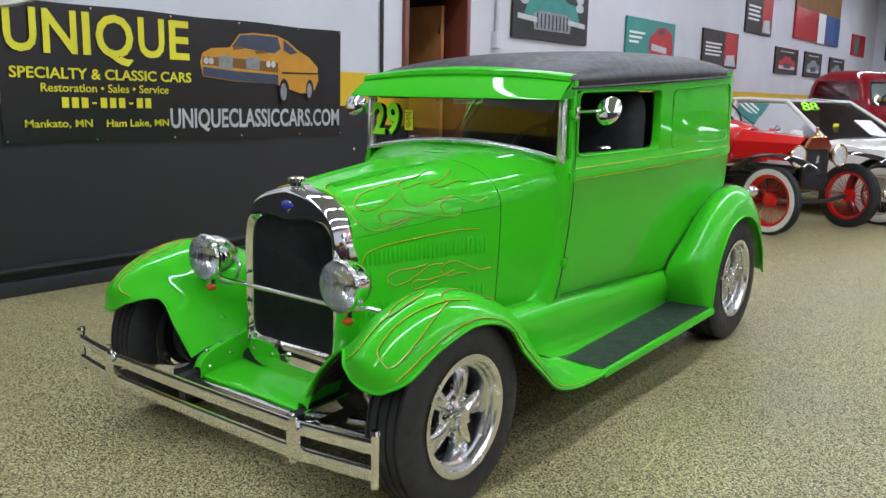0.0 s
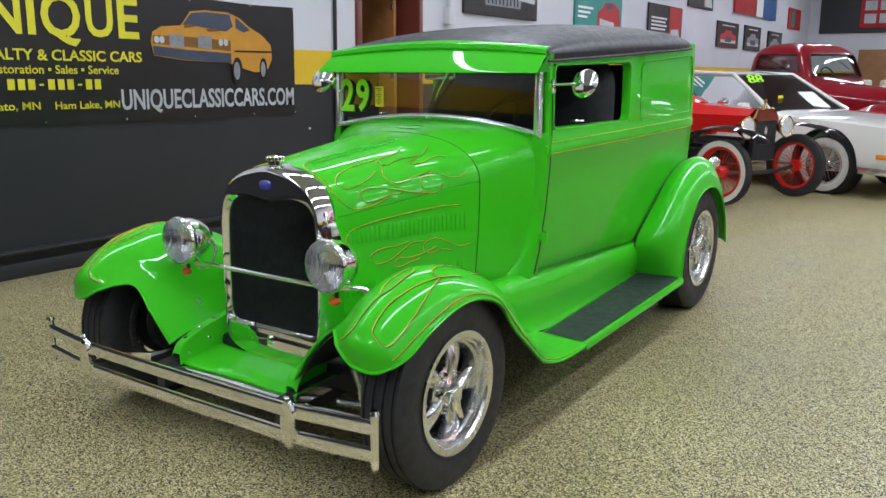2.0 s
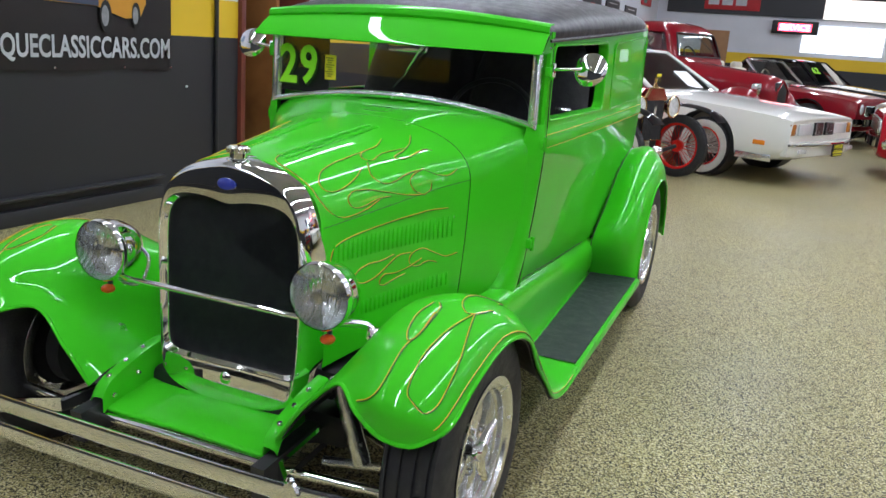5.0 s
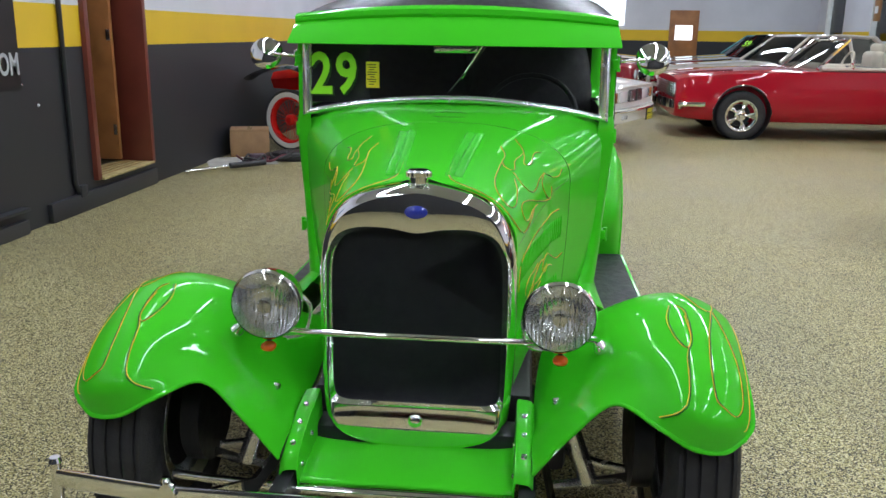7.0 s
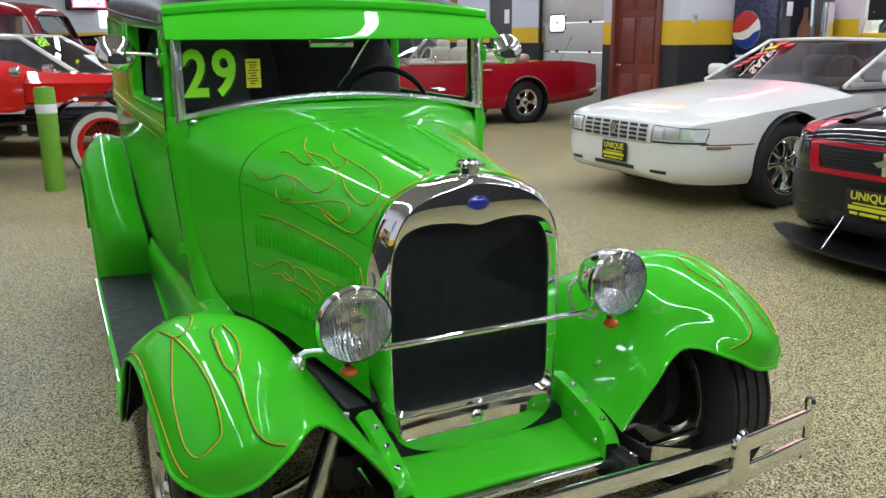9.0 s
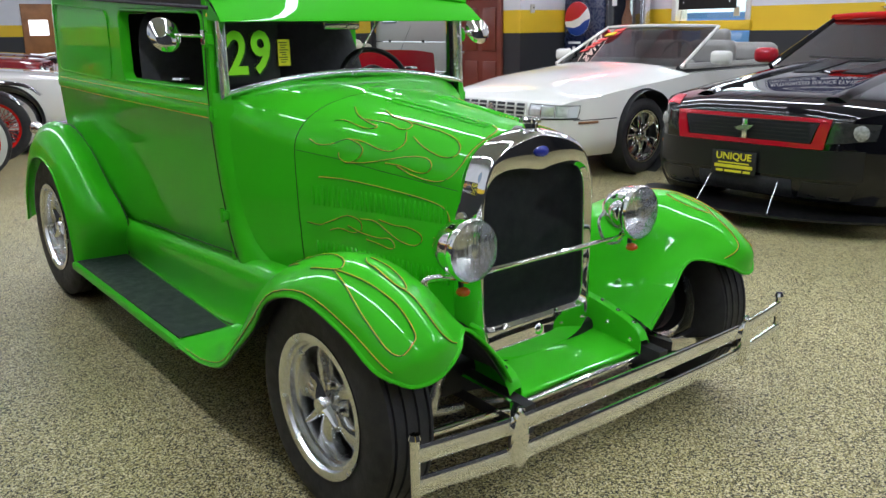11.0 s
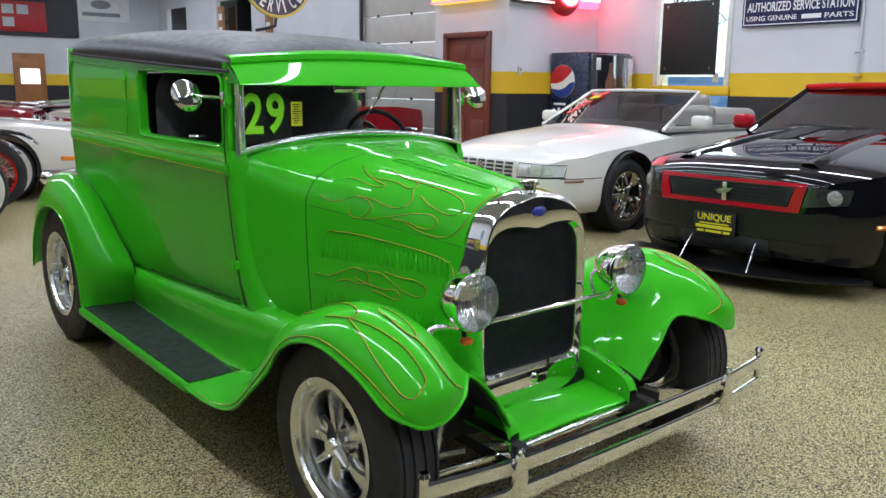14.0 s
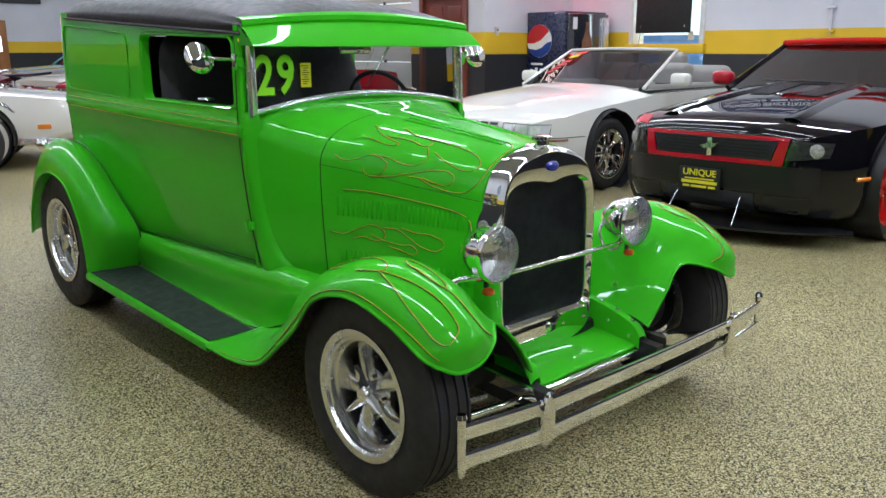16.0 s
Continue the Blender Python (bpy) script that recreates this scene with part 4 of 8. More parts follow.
part("emblem", tube_bm([(SX - 0.02, 3.31 + 0.42 * math.cos(a) * (1 - 0.25 * math.sin(3 * a)), 2.62 + 0.17 * math.sin(a)) for a in np.linspace(0, 2 * math.pi, 40)[:-1]], 0.022, 6, closed=True), WHITEP, ss, "white script emblem as a plain loop")
co = thing("wall_conduit", "white conduit with fittings down the east wall", "conduit")
part("pipe", tube_bm([(XE - 0.02, 2.545, 1.45), (XE - 0.02, 2.545, CEIL)], 0.014, 8), W_WHITE, co)
for z in (1.755, 1.48):
    part("fitting", box_bm(0.035, 0.10, 0.03, (XE - 0.02, 2.545, z), 0.006), W_WHITE if z > 1.6 else W_YELL, co)
hp = thing("wall_switch", "beige switch plate on the office wall", "switch")
part("plate", box_bm(0.07, 0.02, 0.11, (6.42, OY0 - 0.012, 1.53), 0.004), mat("beige_plastic", (0.5, 0.48, 0.42), 0.5), hp)
part("button", box_bm(0.02, 0.012, 0.02, (6.43, OY0 - 0.024, 1.545), 0.003), BLACKP, hp)

# neon signs over the office
uc = thing("used_cars_sign", "yellow lit used cars sign over the office door", "sign")
part("case", box_bm(0.16, 1.20, 0.42, (OX - 0.09, 7.26, 2.68), 0.02), NEONY, uc)
part("edge_tube", tube_bm([(OX - 0.18, 6.68, 2.485), (OX - 0.18, 7.84, 2.485)], 0.012, 8), NEONR, uc)
part("lettering", text_fit("USED CARS", 1.0, 0.17, at(OX - 0.172, 7.77, 2.56, ON_EAST), 0.01, 0.02), NEONW, uc, smooth=False)
sn = thing("sales_service_sign", "red and black neon sales and service sign", "sign")
part("case", box_bm(0.95, 0.14, 0.34, (6.68, OY0 - 0.08, 2.60), 0.02), BLACKM, sn)
part("case", box_bm(0.80, 0.14, 0.34, (7.48, OY0 - 0.08, 2.60), 0.02), NEONR, sn)
part("disc", lathe_bm([(0, 0.10), (0.25, 0.10), (0.30, 0.08), (0.36, 0.02), (0.37, 0)], 36, at(7.15, OY0 - 0.12, 2.66, ON_NORTH)), PRINTRED, sn)
part("disc_face", lathe_bm([(0, 0.118), (0.22, 0.116), (0.235, 0.10)], 36, at(7.15, OY0 - 0.12, 2.66, ON_NORTH)), PANELLIT, sn)
part("neon_ring", tube_bm([(7.15 + 0.24 * math.cos(a), OY0 - 0.24, 2.66 + 0.24 * math.sin(a)) for a in np.linspace(0, 2 * math.pi, 32)[:-1]], 0.012, 8, closed=True), NEONR, sn)
part("lettering", text_fit("SALES", 0.50, 0.16, at(6.36, OY0 - 0.16, 2.52, ON_NORTH), 0.012, 0.02), NEONW, sn, smooth=False)
part("lettering", text_fit("SERVICE", 0.46, 0.16, at(7.42, OY0 - 0.16, 2.52, ON_NORTH), 0.012, 0.02), NEONW, sn, smooth=False)
for z in (2.455, 2.745):
    part("neon_tube", tube_bm([(6.95, OY0 - 0.17, z), (7.87, OY0 - 0.17, z)], 0.011, 8), NEONR, sn)
    part("edge_tube", tube_bm([(6.22, OY0 - 0.17, z), (6.9, OY0 - 0.17, z)], 0.008, 8), NEONW, sn)

# round service sign hung from the ceiling
rd = thing("round_service_sign", "round navy service sign with a yellow rim hung overhead", "sign")
RC = (4.70, 10.0, 2.92)
part("disc", lathe_bm([(0, 0.04), (0.58, 0.04), (0.585, 0.0), (0, 0)], 48, at(*RC, ON_NORTH)), NAVY, rd)
part("rim", lathe_bm([(0.56, 0.042), (0.57, 0.055), (0.60, 0.05), (0.605, 0), (0.56, 0)], 48, at(*RC, ON_NORTH), closed=True), mat("yellow_rim", (0.6, 0.5, 0.12), 0.4), rd)
for k, ch in enumerate("SERVICE"):
    a = radians(-90 + (k - 3) * 17)
    part("lettering", text_fit(ch, 0.085 if ch != "I" else 0.03, 0.20, at(RC[0] + 0.43 * math.cos(a), RC[1] - 0.045, RC[2] + 0.43 * math.sin(a), ON_NORTH) @ Matrix.Rotation(a + math.pi / 2, 4, "Z") @ Matrix.Translation((-0.04, -0.10, 0)), 0.004, 0.02), WHITEP, rd, smooth=False)
part("bracket", tube_bm([(4.70, 10.03, 2.34), (4.68, 10.03, 2.2), (4.5, 10.03, 2.15), (4.35, 10.03, 2.12)], 0.025, 8), BLACKM, rd)
part("hanger", tube_bm([(4.70, 10.02, 3.5), (4.70, 10.02, CEIL)], 0.012, 8), BLACKM, rd)

# vending machine
vm = thing("vending_machine", "dark blue drinks vending machine with a round emblem", "vending machine")
VX0, VX1, VY0, VY1, VH = 7.03, 7.94, 5.70, 6.40, 1.79
VBLUE = mat("dark_blue_panel", (0.008, 0.014, 0.05), 0.28, coat=0.4, vary=0.1)
part("cabinet", box_bm(VX1 - VX0, VY1 - VY0, VH, ((VX0 + VX1) / 2, (VY0 + VY1) / 2, VH / 2), 0.02), VBLUE, vm)
part("door_front", box_bm(VX1 - VX0 - 0.04, 0.06, VH - 0.12, ((VX0 + VX1) / 2, VY0 - 0.03, VH / 2 + 0.03), 0.02), mat("glossy_black_panel", (0.012, 0.013, 0.02), 0.12, coat=1.0), vm)
part("coin_panel", box_bm(0.15, 0.03, VH - 0.25, (VX1 - 0.12, VY0 - 0.07, VH / 2 + 0.05), 0.01), BRUSHED, vm)
part("bottle_print", poly_bm([(0.0, -0.3), (-0.1, -0.25), (-0.11, 0.05), (-0.04, 0.2), (-0.035, 0.32), (0.035, 0.32), (0.04, 0.2), (0.11, 0.05), (0.1, -0.25)], 0.004, at(VX0 + 0.40, VY0 - 0.062, 1.33, ON_NORTH)), mat("bottle_print_brown", (0.16, 0.05, 0.02), 0.3, vary=0.3, scale=8), vm, smooth=False)
part("lit_button", box_bm(0.09, 0.01, 0.16, (VX0 + 0.13, VY0 - 0.065, 1.63), 0.004), WHITEP, vm)
EMB = (VX0 - 0.001, 6.16, 1.395)
R0 = 0.225
def clipc(pts):
    return [(x * min(1, R0 * 0.99 / (math.hypot(x, y) + 1e-9)), y * min(1, R0 * 0.99 / (math.hypot(x, y) + 1e-9))) for x, y in pts]
part("emblem_white", poly_bm(ellipse(0, 0, R0, R0, 40), 0.003, at(*EMB, ON_EAST)), WHITEP, vm, smooth=False)
arc_hi = [(R0 * math.cos(a), R0 * math.sin(a)) for a in np.linspace(radians(38), radians(188), 24)]
part("emblem_red", poly_bm(clipc(arc_hi) + [(-0.10 , -0.03), (0.02, 0.01), (0.10, 0.07)], 0.003, at(EMB[0] - 0.003, EMB[1], EMB[2], ON_EAST)), mat("emblem_red_print", (0.55, 0.02, 0.03), 0.35), vm, smooth=False)
arc_lo = [(R0 * math.cos(a), R0 * math.sin(a)) for a in np.linspace(radians(208), radians(360), 24)]
part("emblem_blue", poly_bm(clipc(arc_lo) + [(0.13, -0.03), (0.05, -0.09), (-0.05, -0.12)], 0.003, at(EMB[0] - 0.003, EMB[1], EMB[2], ON_EAST)), mat("emblem_blue_print", (0.01, 0.05, 0.28), 0.35), vm, smooth=False)
part("print_bar", box_bm(0.002, 0.22, 0.03, (VX0 - 0.001, 6.2, 1.08)), WHITEP, vm, smooth=False)
for k, hh in enumerate((0.10, 0.14, 0.12)):
    part("print_bar", box_bm(0.002, 0.05, hh, (VX0 - 0.001, 6.30 - 0.09 * k, 0.96)), WHITEP, vm, smooth=False)

# ceiling light fixtures
fx = thing("light_fixture", "white ceiling tube light fixture", "light fixture", "ceiling lights")
part("housing", box_bm(0.20, 3.9, 0.06, (0, 0, 0), 0.01), W_WHITE, fx)
fx.matrix_world = pose(LIGHT_ROWS[0], LIGHT_SEGS[0], CEIL - 0.06)
for _x in LIGHT_ROWS:
    for _y in LIGHT_SEGS:
        if (_x, _y) != (LIGHT_ROWS[0], LIGHT_SEGS[0]):
            copy_thing(fx, pose(_x, _y, CEIL - 0.06))
# ---- wheels shared by all cars ----
def tyre_bm(R, rim, width, whitewall=False):
    h = width / 2
    p = [(rim - 0.005, -h * 0.82), (rim + 0.012, -h * 0.92), (rim + (R - rim) * 0.45, -h * 1.0), (R - 0.035, -h * 0.97), (R - 0.012, -h * 0.86)]
    for k in (-0.62, -0.22, 0.22, 0.62):
        p += [(R - 0.001, h * (k - 0.15)), (R, h * (k - 0.05)), (R - 0.007, h * (k - 0.03)), (R - 0.007, h * (k + 0.03)), (R, h * (k + 0.05)), (R - 0.001, h * (k + 0.15))]
    p += [(r, -z) for r, z in p[:5][::-1]]
    return lathe_bm(p, 56, closed=True)


def spoke_wheel(name, parent, m, R, rim, width, spinner=True, spokes=5, rim_mat=None, lip=0.03):
    """Tyre with a polished dished rim, tapered spokes, lug nuts and a three-eared spinner; faces local +z."""
    rim_mat = rim_mat or SATIN
    w = tagged(new(name), "black tyre on a polished spoked alloy wheel")
    w.parent, w.matrix_basis = parent, m
    part("tyre", tyre_bm(R, rim, width), RUBBER, w, "black rubber tyre with grooved tread")
    h = width / 2
    prof = [(rim + 0.012, h * 0.92), (rim + 0.014, h * 0.99), (rim + 0.004, h * 1.0), (rim - 0.008, h * 0.96), (rim - 0.012, h * 0.84), (rim - 0.020, h * 0.80), (rim - 0.022, h * 0.62), (rim - lip, h * 0.56), (rim - lip - 0.004, h * 0.30), (rim - lip, -h * 0.8), (rim + 0.01, -h * 0.92), (rim + 0.014, -h * 0.86), (rim - lip + 0.012, -h * 0.6), (rim - lip + 0.012, h * 0.3), (rim - 0.004, h * 0.72)]
    part("rim", lathe_bm(prof, 56, closed=True), rim_mat, w)
    part("drum", lathe_bm([(0.0, -h * 0.15), (rim * 0.72, -h * 0.15), (rim * 0.75, -h * 0.5), (0, -h * 0.5)], 32), BLACKM, w)
    zc = h * 0.52
    for k in range(spokes):
        a = 2 * math.pi * k / spokes + 0.3
        rows = []
        for r, wd, zt in ((0.03, 0.022, zc - 0.006), (0.062, 0.021, zc - 0.002), (rim * 0.52, 0.024, zc - 0.002), (rim * 0.70, 0.034, zc - 0.010), (rim * 0.82, 0.041, zc - 0.022), (rim - lip * 0.8, 0.046, zc - 0.040)):
            rows.append([(r, -wd, zt - 0.030), (r, -wd * 0.9, zt - 0.008), (r, -wd * 0.35, zt), (r, wd * 0.35, zt), (r, wd * 0.9, zt - 0.008), (r, wd, zt - 0.030)])
        part("spoke", grid_bm([[Matrix.Rotation(a, 3, "Z") @ Vector(p) for p in r] for r in smooth_grid(rows, 3, 2)], thick=0.006), rim_mat, w)
        b = a + math.pi / spokes
        part("lug_nut", cyl_bm(0.011, 0.009, 0.03, pose(0.060 * math.cos(b), 0.060 * math.sin(b), zc - 0.004), 6), CHROME, w)
    part("hub", lathe_bm([(0.0, zc + 0.035), (0.022, zc + 0.034), (0.027, zc + 0.028), (0.028, zc + 0.008), (0.040, zc + 0.002), (0.078, zc - 0.012), (0.08, zc - 0.03), (0, zc - 0.03)], 32), rim_mat, w)
    if spinner:
        for k in range(3):
            a = 2 * math.pi * k / 3 + 0.25
            rows = [[(0.02, -0.017, zc + 0.014), (0.02, 0, zc + 0.036), (0.02, 0.017, zc + 0.014)], [(0.05, -0.014, zc + 0.018), (0.05, 0, zc + 0.036), (0.05, 0.014, zc + 0.018)], [(0.080, -0.010, zc + 0.026), (0.080, 0, zc + 0.040), (0.080, 0.010, zc + 0.026)], [(0.094, -0.006, zc + 0.032), (0.094, 0, zc + 0.040), (0.094, 0.006, zc + 0.032)]]
            part("spinner_ear", grid_bm([[Matrix.Rotation(a, 3, "Z") @ Vector(p) for p in r] for r in smooth_grid(rows, 3, 3)], thick=0.005), CHROME, w)
    return w


FACE_L = Matrix.Rotation(radians(90), 4, "Y")     # local +z -> +x
FACE_R = Matrix.Rotation(radians(-90), 4, "Y")    # local +z -> -x

# ---- the green panel delivery ----
car = thing("hot_rod", "bright lime green vintage panel delivery hot rod with flame pinstripes", "car")
car.matrix_world = pose(-0.005, 0, 0, 0, 0, 0.45)


def lerp_key(v, xs, ys):
    return float(np.interp(v, xs, ys))


HY = [0.02, 0.30, 0.725, 0.97]


def hood_pt(y, a):
    """Hood and cowl surface, left half: a = 0 at the lower edge, 0.42 at the shoulder, 1 at the centre line."""
    w = lerp_key(y, HY, [0.252, 0.302, 0.398, 0.552])
    # the cowl swells smoothly outward
    if y > 0.5:
        t = (y - 0.5) / 0.47
        w = 0.345 + 0.207 * t ** 1.25
    zs = lerp_key(y, HY, [0.80, 0.825, 0.875, 0.962])
    zt = lerp_key(y, HY, [0.985, 1.022, 1.072, 1.110])
    zb = lerp_key(y, HY, [0.40, 0.42, 0.46, 0.47])
    if a <= 0.42:
        t = a / 0.42
        return np.array((w * (0.955 + 0.045 * math.sin(t * math.pi / 2)), y, zb + (zs - zb) * t))
    t = (a - 0.42) / 0.58 * math.pi / 2
    n = 2.35 + 0.75 * min(1.0, max(0.0, (y - 0.60) / 0.36)) ** 2
    return np.array((w * max(0.0, math.cos(t)) ** (2 / n), y, zs + (zt - zs) * math.sin(t) ** (2 / n)))


def hood_out(y, a, off=0.0015):
    p = hood_pt(y, a)
    du, dv = hood_pt(y + 0.01, a) - p, hood_pt(y, min(1, a + 0.01)) - p
    n = np.cross(dv, du)
    n = n / (np.linalg.norm(n) + 1e-9)
    if n[0] < 0 and abs(n[0]) > 0.05:
        n = -n
    if n[2] < 0 and abs(n[0]) <= 0.05:
        n = -n
    return p + off * n


def hood_sheet(y0, y1, n):
    A = [k / 36 for k in range(37)]
    return [[hood_pt(y0 + (y1 - y0) * i / n, a) for a in A] for i in range(n + 1)]


hood = part("hood", grid_bm(hood_sheet(0.03, 0.698, 20), mirror=True, thick=0.004), GREEN, car)
part("cowl", grid_bm(hood_sheet(0.702, 0.985, 13), mirror=True, thick=0.004), GREEN, car)
for s in (1, -1):
    part("hood_seam", tube_bm([hood_out(0.700, k / 30, -0.001) * np.array((s, 1, 1)) for k in range(0, 31)], 0.0014, 6), GREEN_D, hood)
    part("hood_hinge_line", tube_bm([hood_out(0.04 + 0.66 * k / 20, 0.445, -0.0005) * np.array((s, 1, 1)) for k in range(21)], 0.0012, 6), GREEN_D, hood)

# louvres pressed into the hood sides and top
lv = bmesh.new()
bmesh.ops.create_uvsphere(lv, u_segments=8, v_segments=6, radius=1)
bmesh.ops.scale(lv, vec=(0.006, 0.0065, 0.5), verts=lv.verts)
louvre_me = part("louvre", lv, GREEN, hood)
louvre_me.matrix_basis = Matrix.Translation((0, 0.2, 0.6)) @ Matrix.Diagonal((0.1, 0.1, 0.02, 1))
for s in (1, -1):
    for k in range(28):
        y = 0.085 + 0.553 * k / 27
        for zc, zh in ((0.742 + 0.002 * k / 27, 0.060 + 0.018 * k / 27), (0.545 + 0.015 * k / 27, 0.05)):
            zb, zs = lerp_key(y, HY, [0.40, 0.42, 0.46, 0.47]), lerp_key(y, HY, [0.80, 0.825, 0.875, 0.955])
            p = hood_out(y, 0.42 * (zc - zb) / (zs - zb), 0.0)
            again(louvre_me, hood, Matrix.Translation((s * p[0], p[1], p[2])) @ Matrix.Diagonal((1, 1, zh, 1)))
    for k in range(30):
        y = 0.10 + 0.46 * k / 29
        for off in (0.925, 0.955):
            p = hood_out(y, off - 0.03, 0.0)
            again(louvre_me, hood, Matrix.Translation((s * p[0], p[1], p[2] + 0.001)) @ Matrix.Rotation(radians(90), 4, "Y") @ Matrix.Diagonal((0.8, 0.7, 0.026, 1)))

# flame pinstripes in hood coordinates (y, a)
FLAMES = [
    [(0.65, 0.52), (0.61, 0.5), (0.56, 0.52), (0.51, 0.565), (0.46, 0.56), (0.43, 0.53), (0.44, 0.48), (0.48, 0.445), (0.52, 0.45), (0.53, 0.48)],
    [(0.6, 0.66), (0.57, 0.675), (0.5, 0.66), (0.45, 0.66), (0.43, 0.685), (0.48, 0.7), (0.54, 0.725), (0.6, 0.78)],
    [(0.48, 0.81), (0.41, 0.775), (0.35, 0.77), (0.315, 0.75), (0.315, 0.72), (0.34, 0.705), (0.4, 0.725), (0.5, 0.715)],
    [(0.51, 0.57), (0.44, 0.575), (0.36, 0.555), (0.31, 0.57), (0.285, 0.63), (0.31, 0.7)],
    [(0.27, 0.68), (0.21, 0.635), (0.13, 0.605), (0.085, 0.625), (0.08, 0.68), (0.12, 0.735), (0.19, 0.76), (0.26, 0.765), (0.35, 0.77)],
    [(0.49, 0.44), (0.4, 0.47), (0.31, 0.52), (0.24, 0.56), (0.18, 0.575), (0.15, 0.545), (0.16, 0.5), (0.2, 0.485), (0.27, 0.497), (0.33, 0.49)],
    [(0.28, 0.49), (0.21, 0.465), (0.12, 0.465), (0.07, 0.51), (0.045, 0.59), (0.04, 0.67), (0.035, 0.78), (0.045, 0.88), (0.09, 0.925), (0.21, 0.93)],
    [(0.67, 0.195), (0.62, 0.195), (0.57, 0.22), (0.5, 0.255), (0.445, 0.25), (0.44, 0.22), (0.48, 0.2), (0.54, 0.2), (0.58, 0.185)],
    [(0.44, 0.258), (0.38, 0.265), (0.33, 0.245), (0.28, 0.225), (0.22, 0.222), (0.185, 0.245), (0.19, 0.268), (0.24, 0.278), (0.3, 0.272), (0.36, 0.275)],
    [(0.5, 0.22), (0.44, 0.21), (0.37, 0.21), (0.32, 0.22), (0.3, 0.2), (0.32, 0.185), (0.37, 0.19), (0.42, 0.192)],
    [(0.61, 0.365), (0.49, 0.38), (0.33, 0.388), (0.17, 0.388), (0.09, 0.375), (0.07, 0.34), (0.07, 0.30)],
]
for s in (1, -1):
    for f in FLAMES:
        c = crom(f, 6)
        part("pinstripe", tube_bm([hood_out(y, a) * np.array((s, 1, 1)) for y, a in c], 0.0011, 5), ORANGE, hood)
        part("pinstripe", tube_bm([hood_out(y + 0.0026, a - 0.003) * np.array((s, 1, 1)) for y, a in c], 0.0012, 5), DKLINE, hood)
part("cowl_badge_stripe", tube_bm([hood_pt(0.80 + 0.035 * math.sin(t), 1.0) + np.array((0.075 * math.cos(t), 0, 0.001 - 0.0035 * math.cos(t) ** 2)) for t in np.linspace(0, 2 * math.pi, 40)[:-1]], 0.0014, 5, closed=True), DKLINE, car)

# radiator shell
def shell_outline(t):
    """Outer and inner outline of the shell's front at t in [0, 1) from the middle of the base, counter-clockwise seen from the front."""
    OUT = [(0, 0.262), (0.13, 0.272), (0.212, 0.300), (0.248, 0.362), (0.257, 0.52), (0.258, 0.66), (0.255, 0.78), (0.240, 0.86), (0.205, 0.922), (0.15, 0.958), (0.08, 0.978), (0, 0.990)]
    INN = [(0, 0.402), (0.13, 0.402), (0.195, 0.405), (0.217, 0.43), (0.219, 0.54), (0.219, 0.66), (0.217, 0.76), (0.208, 0.815), (0.182, 0.852), (0.13, 0.868), (0.06, 0.866), (0, 0.856)]
    return OUT, INN


def mirrored(half):
    return [(x, z) for x, z in half] + [(-x, z) for x, z in half[-2:0:-1]]


_o, _n = shell_outline(0)
_O = crom(mirrored(_o), 4, closed=True)
_N = crom(mirrored(_n), 4, closed=True)
rows = []
for f, y in ((1.0, 0.06), (1.0, 0.018), (0.994, -0.006), (0.98, -0.026), (0.957, -0.041), (0.93, -0.049), (0.915, -0.050)):
    rows.append([(p[0] * f, y - 0.010 * max(0.0, 0.44 - p[1]) / 0.16, 0.66 + (p[1] - 0.66) * (1 - (1 - f) * 0.8)) for p in _O])
rows.append([(p[0] * 1.065, -0.0475, 0.64 + (p[1] - 0.64) * 1.05) for p in _N])
rows.append([(p[0] * 1.058, -0.0445, 0.64 + (p[1] - 0.64) * 1.045) for p in _N])
rows.append([(p[0] * 1.012, -0.034, 0.64 + (p[1] - 0.64) * 1.008) for p in _N])
rows.append([(p[0] * 1.0, -0.030, p[1]) for p in _N])
rows.append([(p[0], -0.015, p[1]) for p in _N])
part("radiator_shell", grid_bm(rows, closed_v=True), CHROME, car, "chrome radiator shell")
bm = bmesh.new()
bm.faces.new([bm.verts.new((p[0] * 1.02, -0.018, p[1])) for p in _N])
bmesh.ops.solidify(bm, geom=list(bm.faces), thickness=0.02)
part("radiator_mesh", bm, MESHBLK, car, "black mesh radiator insert", smooth=False)
cap = part("radiator_cap", lathe_bm([(0, 0.046), (0.026, 0.045), (0.030, 0.040), (0.030, 0.030), (0.024, 0.027), (0.024, 0.012), (0.033, 0.008), (0.035, 0), (0.035, -0.012), (0, -0.012)], 20, pose(0, 0.0, 0.976)), CHROME, car, "ribbed chrome radiator cap")
for k in range(14):
    a = 2 * math.pi * k / 14
    part("cap_rib", box_bm(0.005, 0.005, 0.013, (0.0305 * math.cos(a), 0.0305 * math.sin(a), 1.010), 0.001, 1), CHROME, cap)
bm = lathe_bm([(0, 0.006), (0.022, 0.005), (0.029, 0.002), (0.030, -0.004), (0, -0.004)], 32)
bmesh.ops.scale(bm, vec=(1, 0.58, 1), verts=bm.verts)
bmesh.ops.transform(bm, matrix=pose(0, -0.052, 0.922, 80, 0, 0), verts=bm.verts)
part("oval_badge", bm, BLUEE, car, "blue enamel oval badge")
part("crank_hole_cover", lathe_bm([(0, 0.008), (0.012, 0.006), (0.019, 0.0), (0.019, -0.004), (0, -0.004)], 20, pose(0, -0.052, 0.356, 86, 0, 0)), CHROME, car)
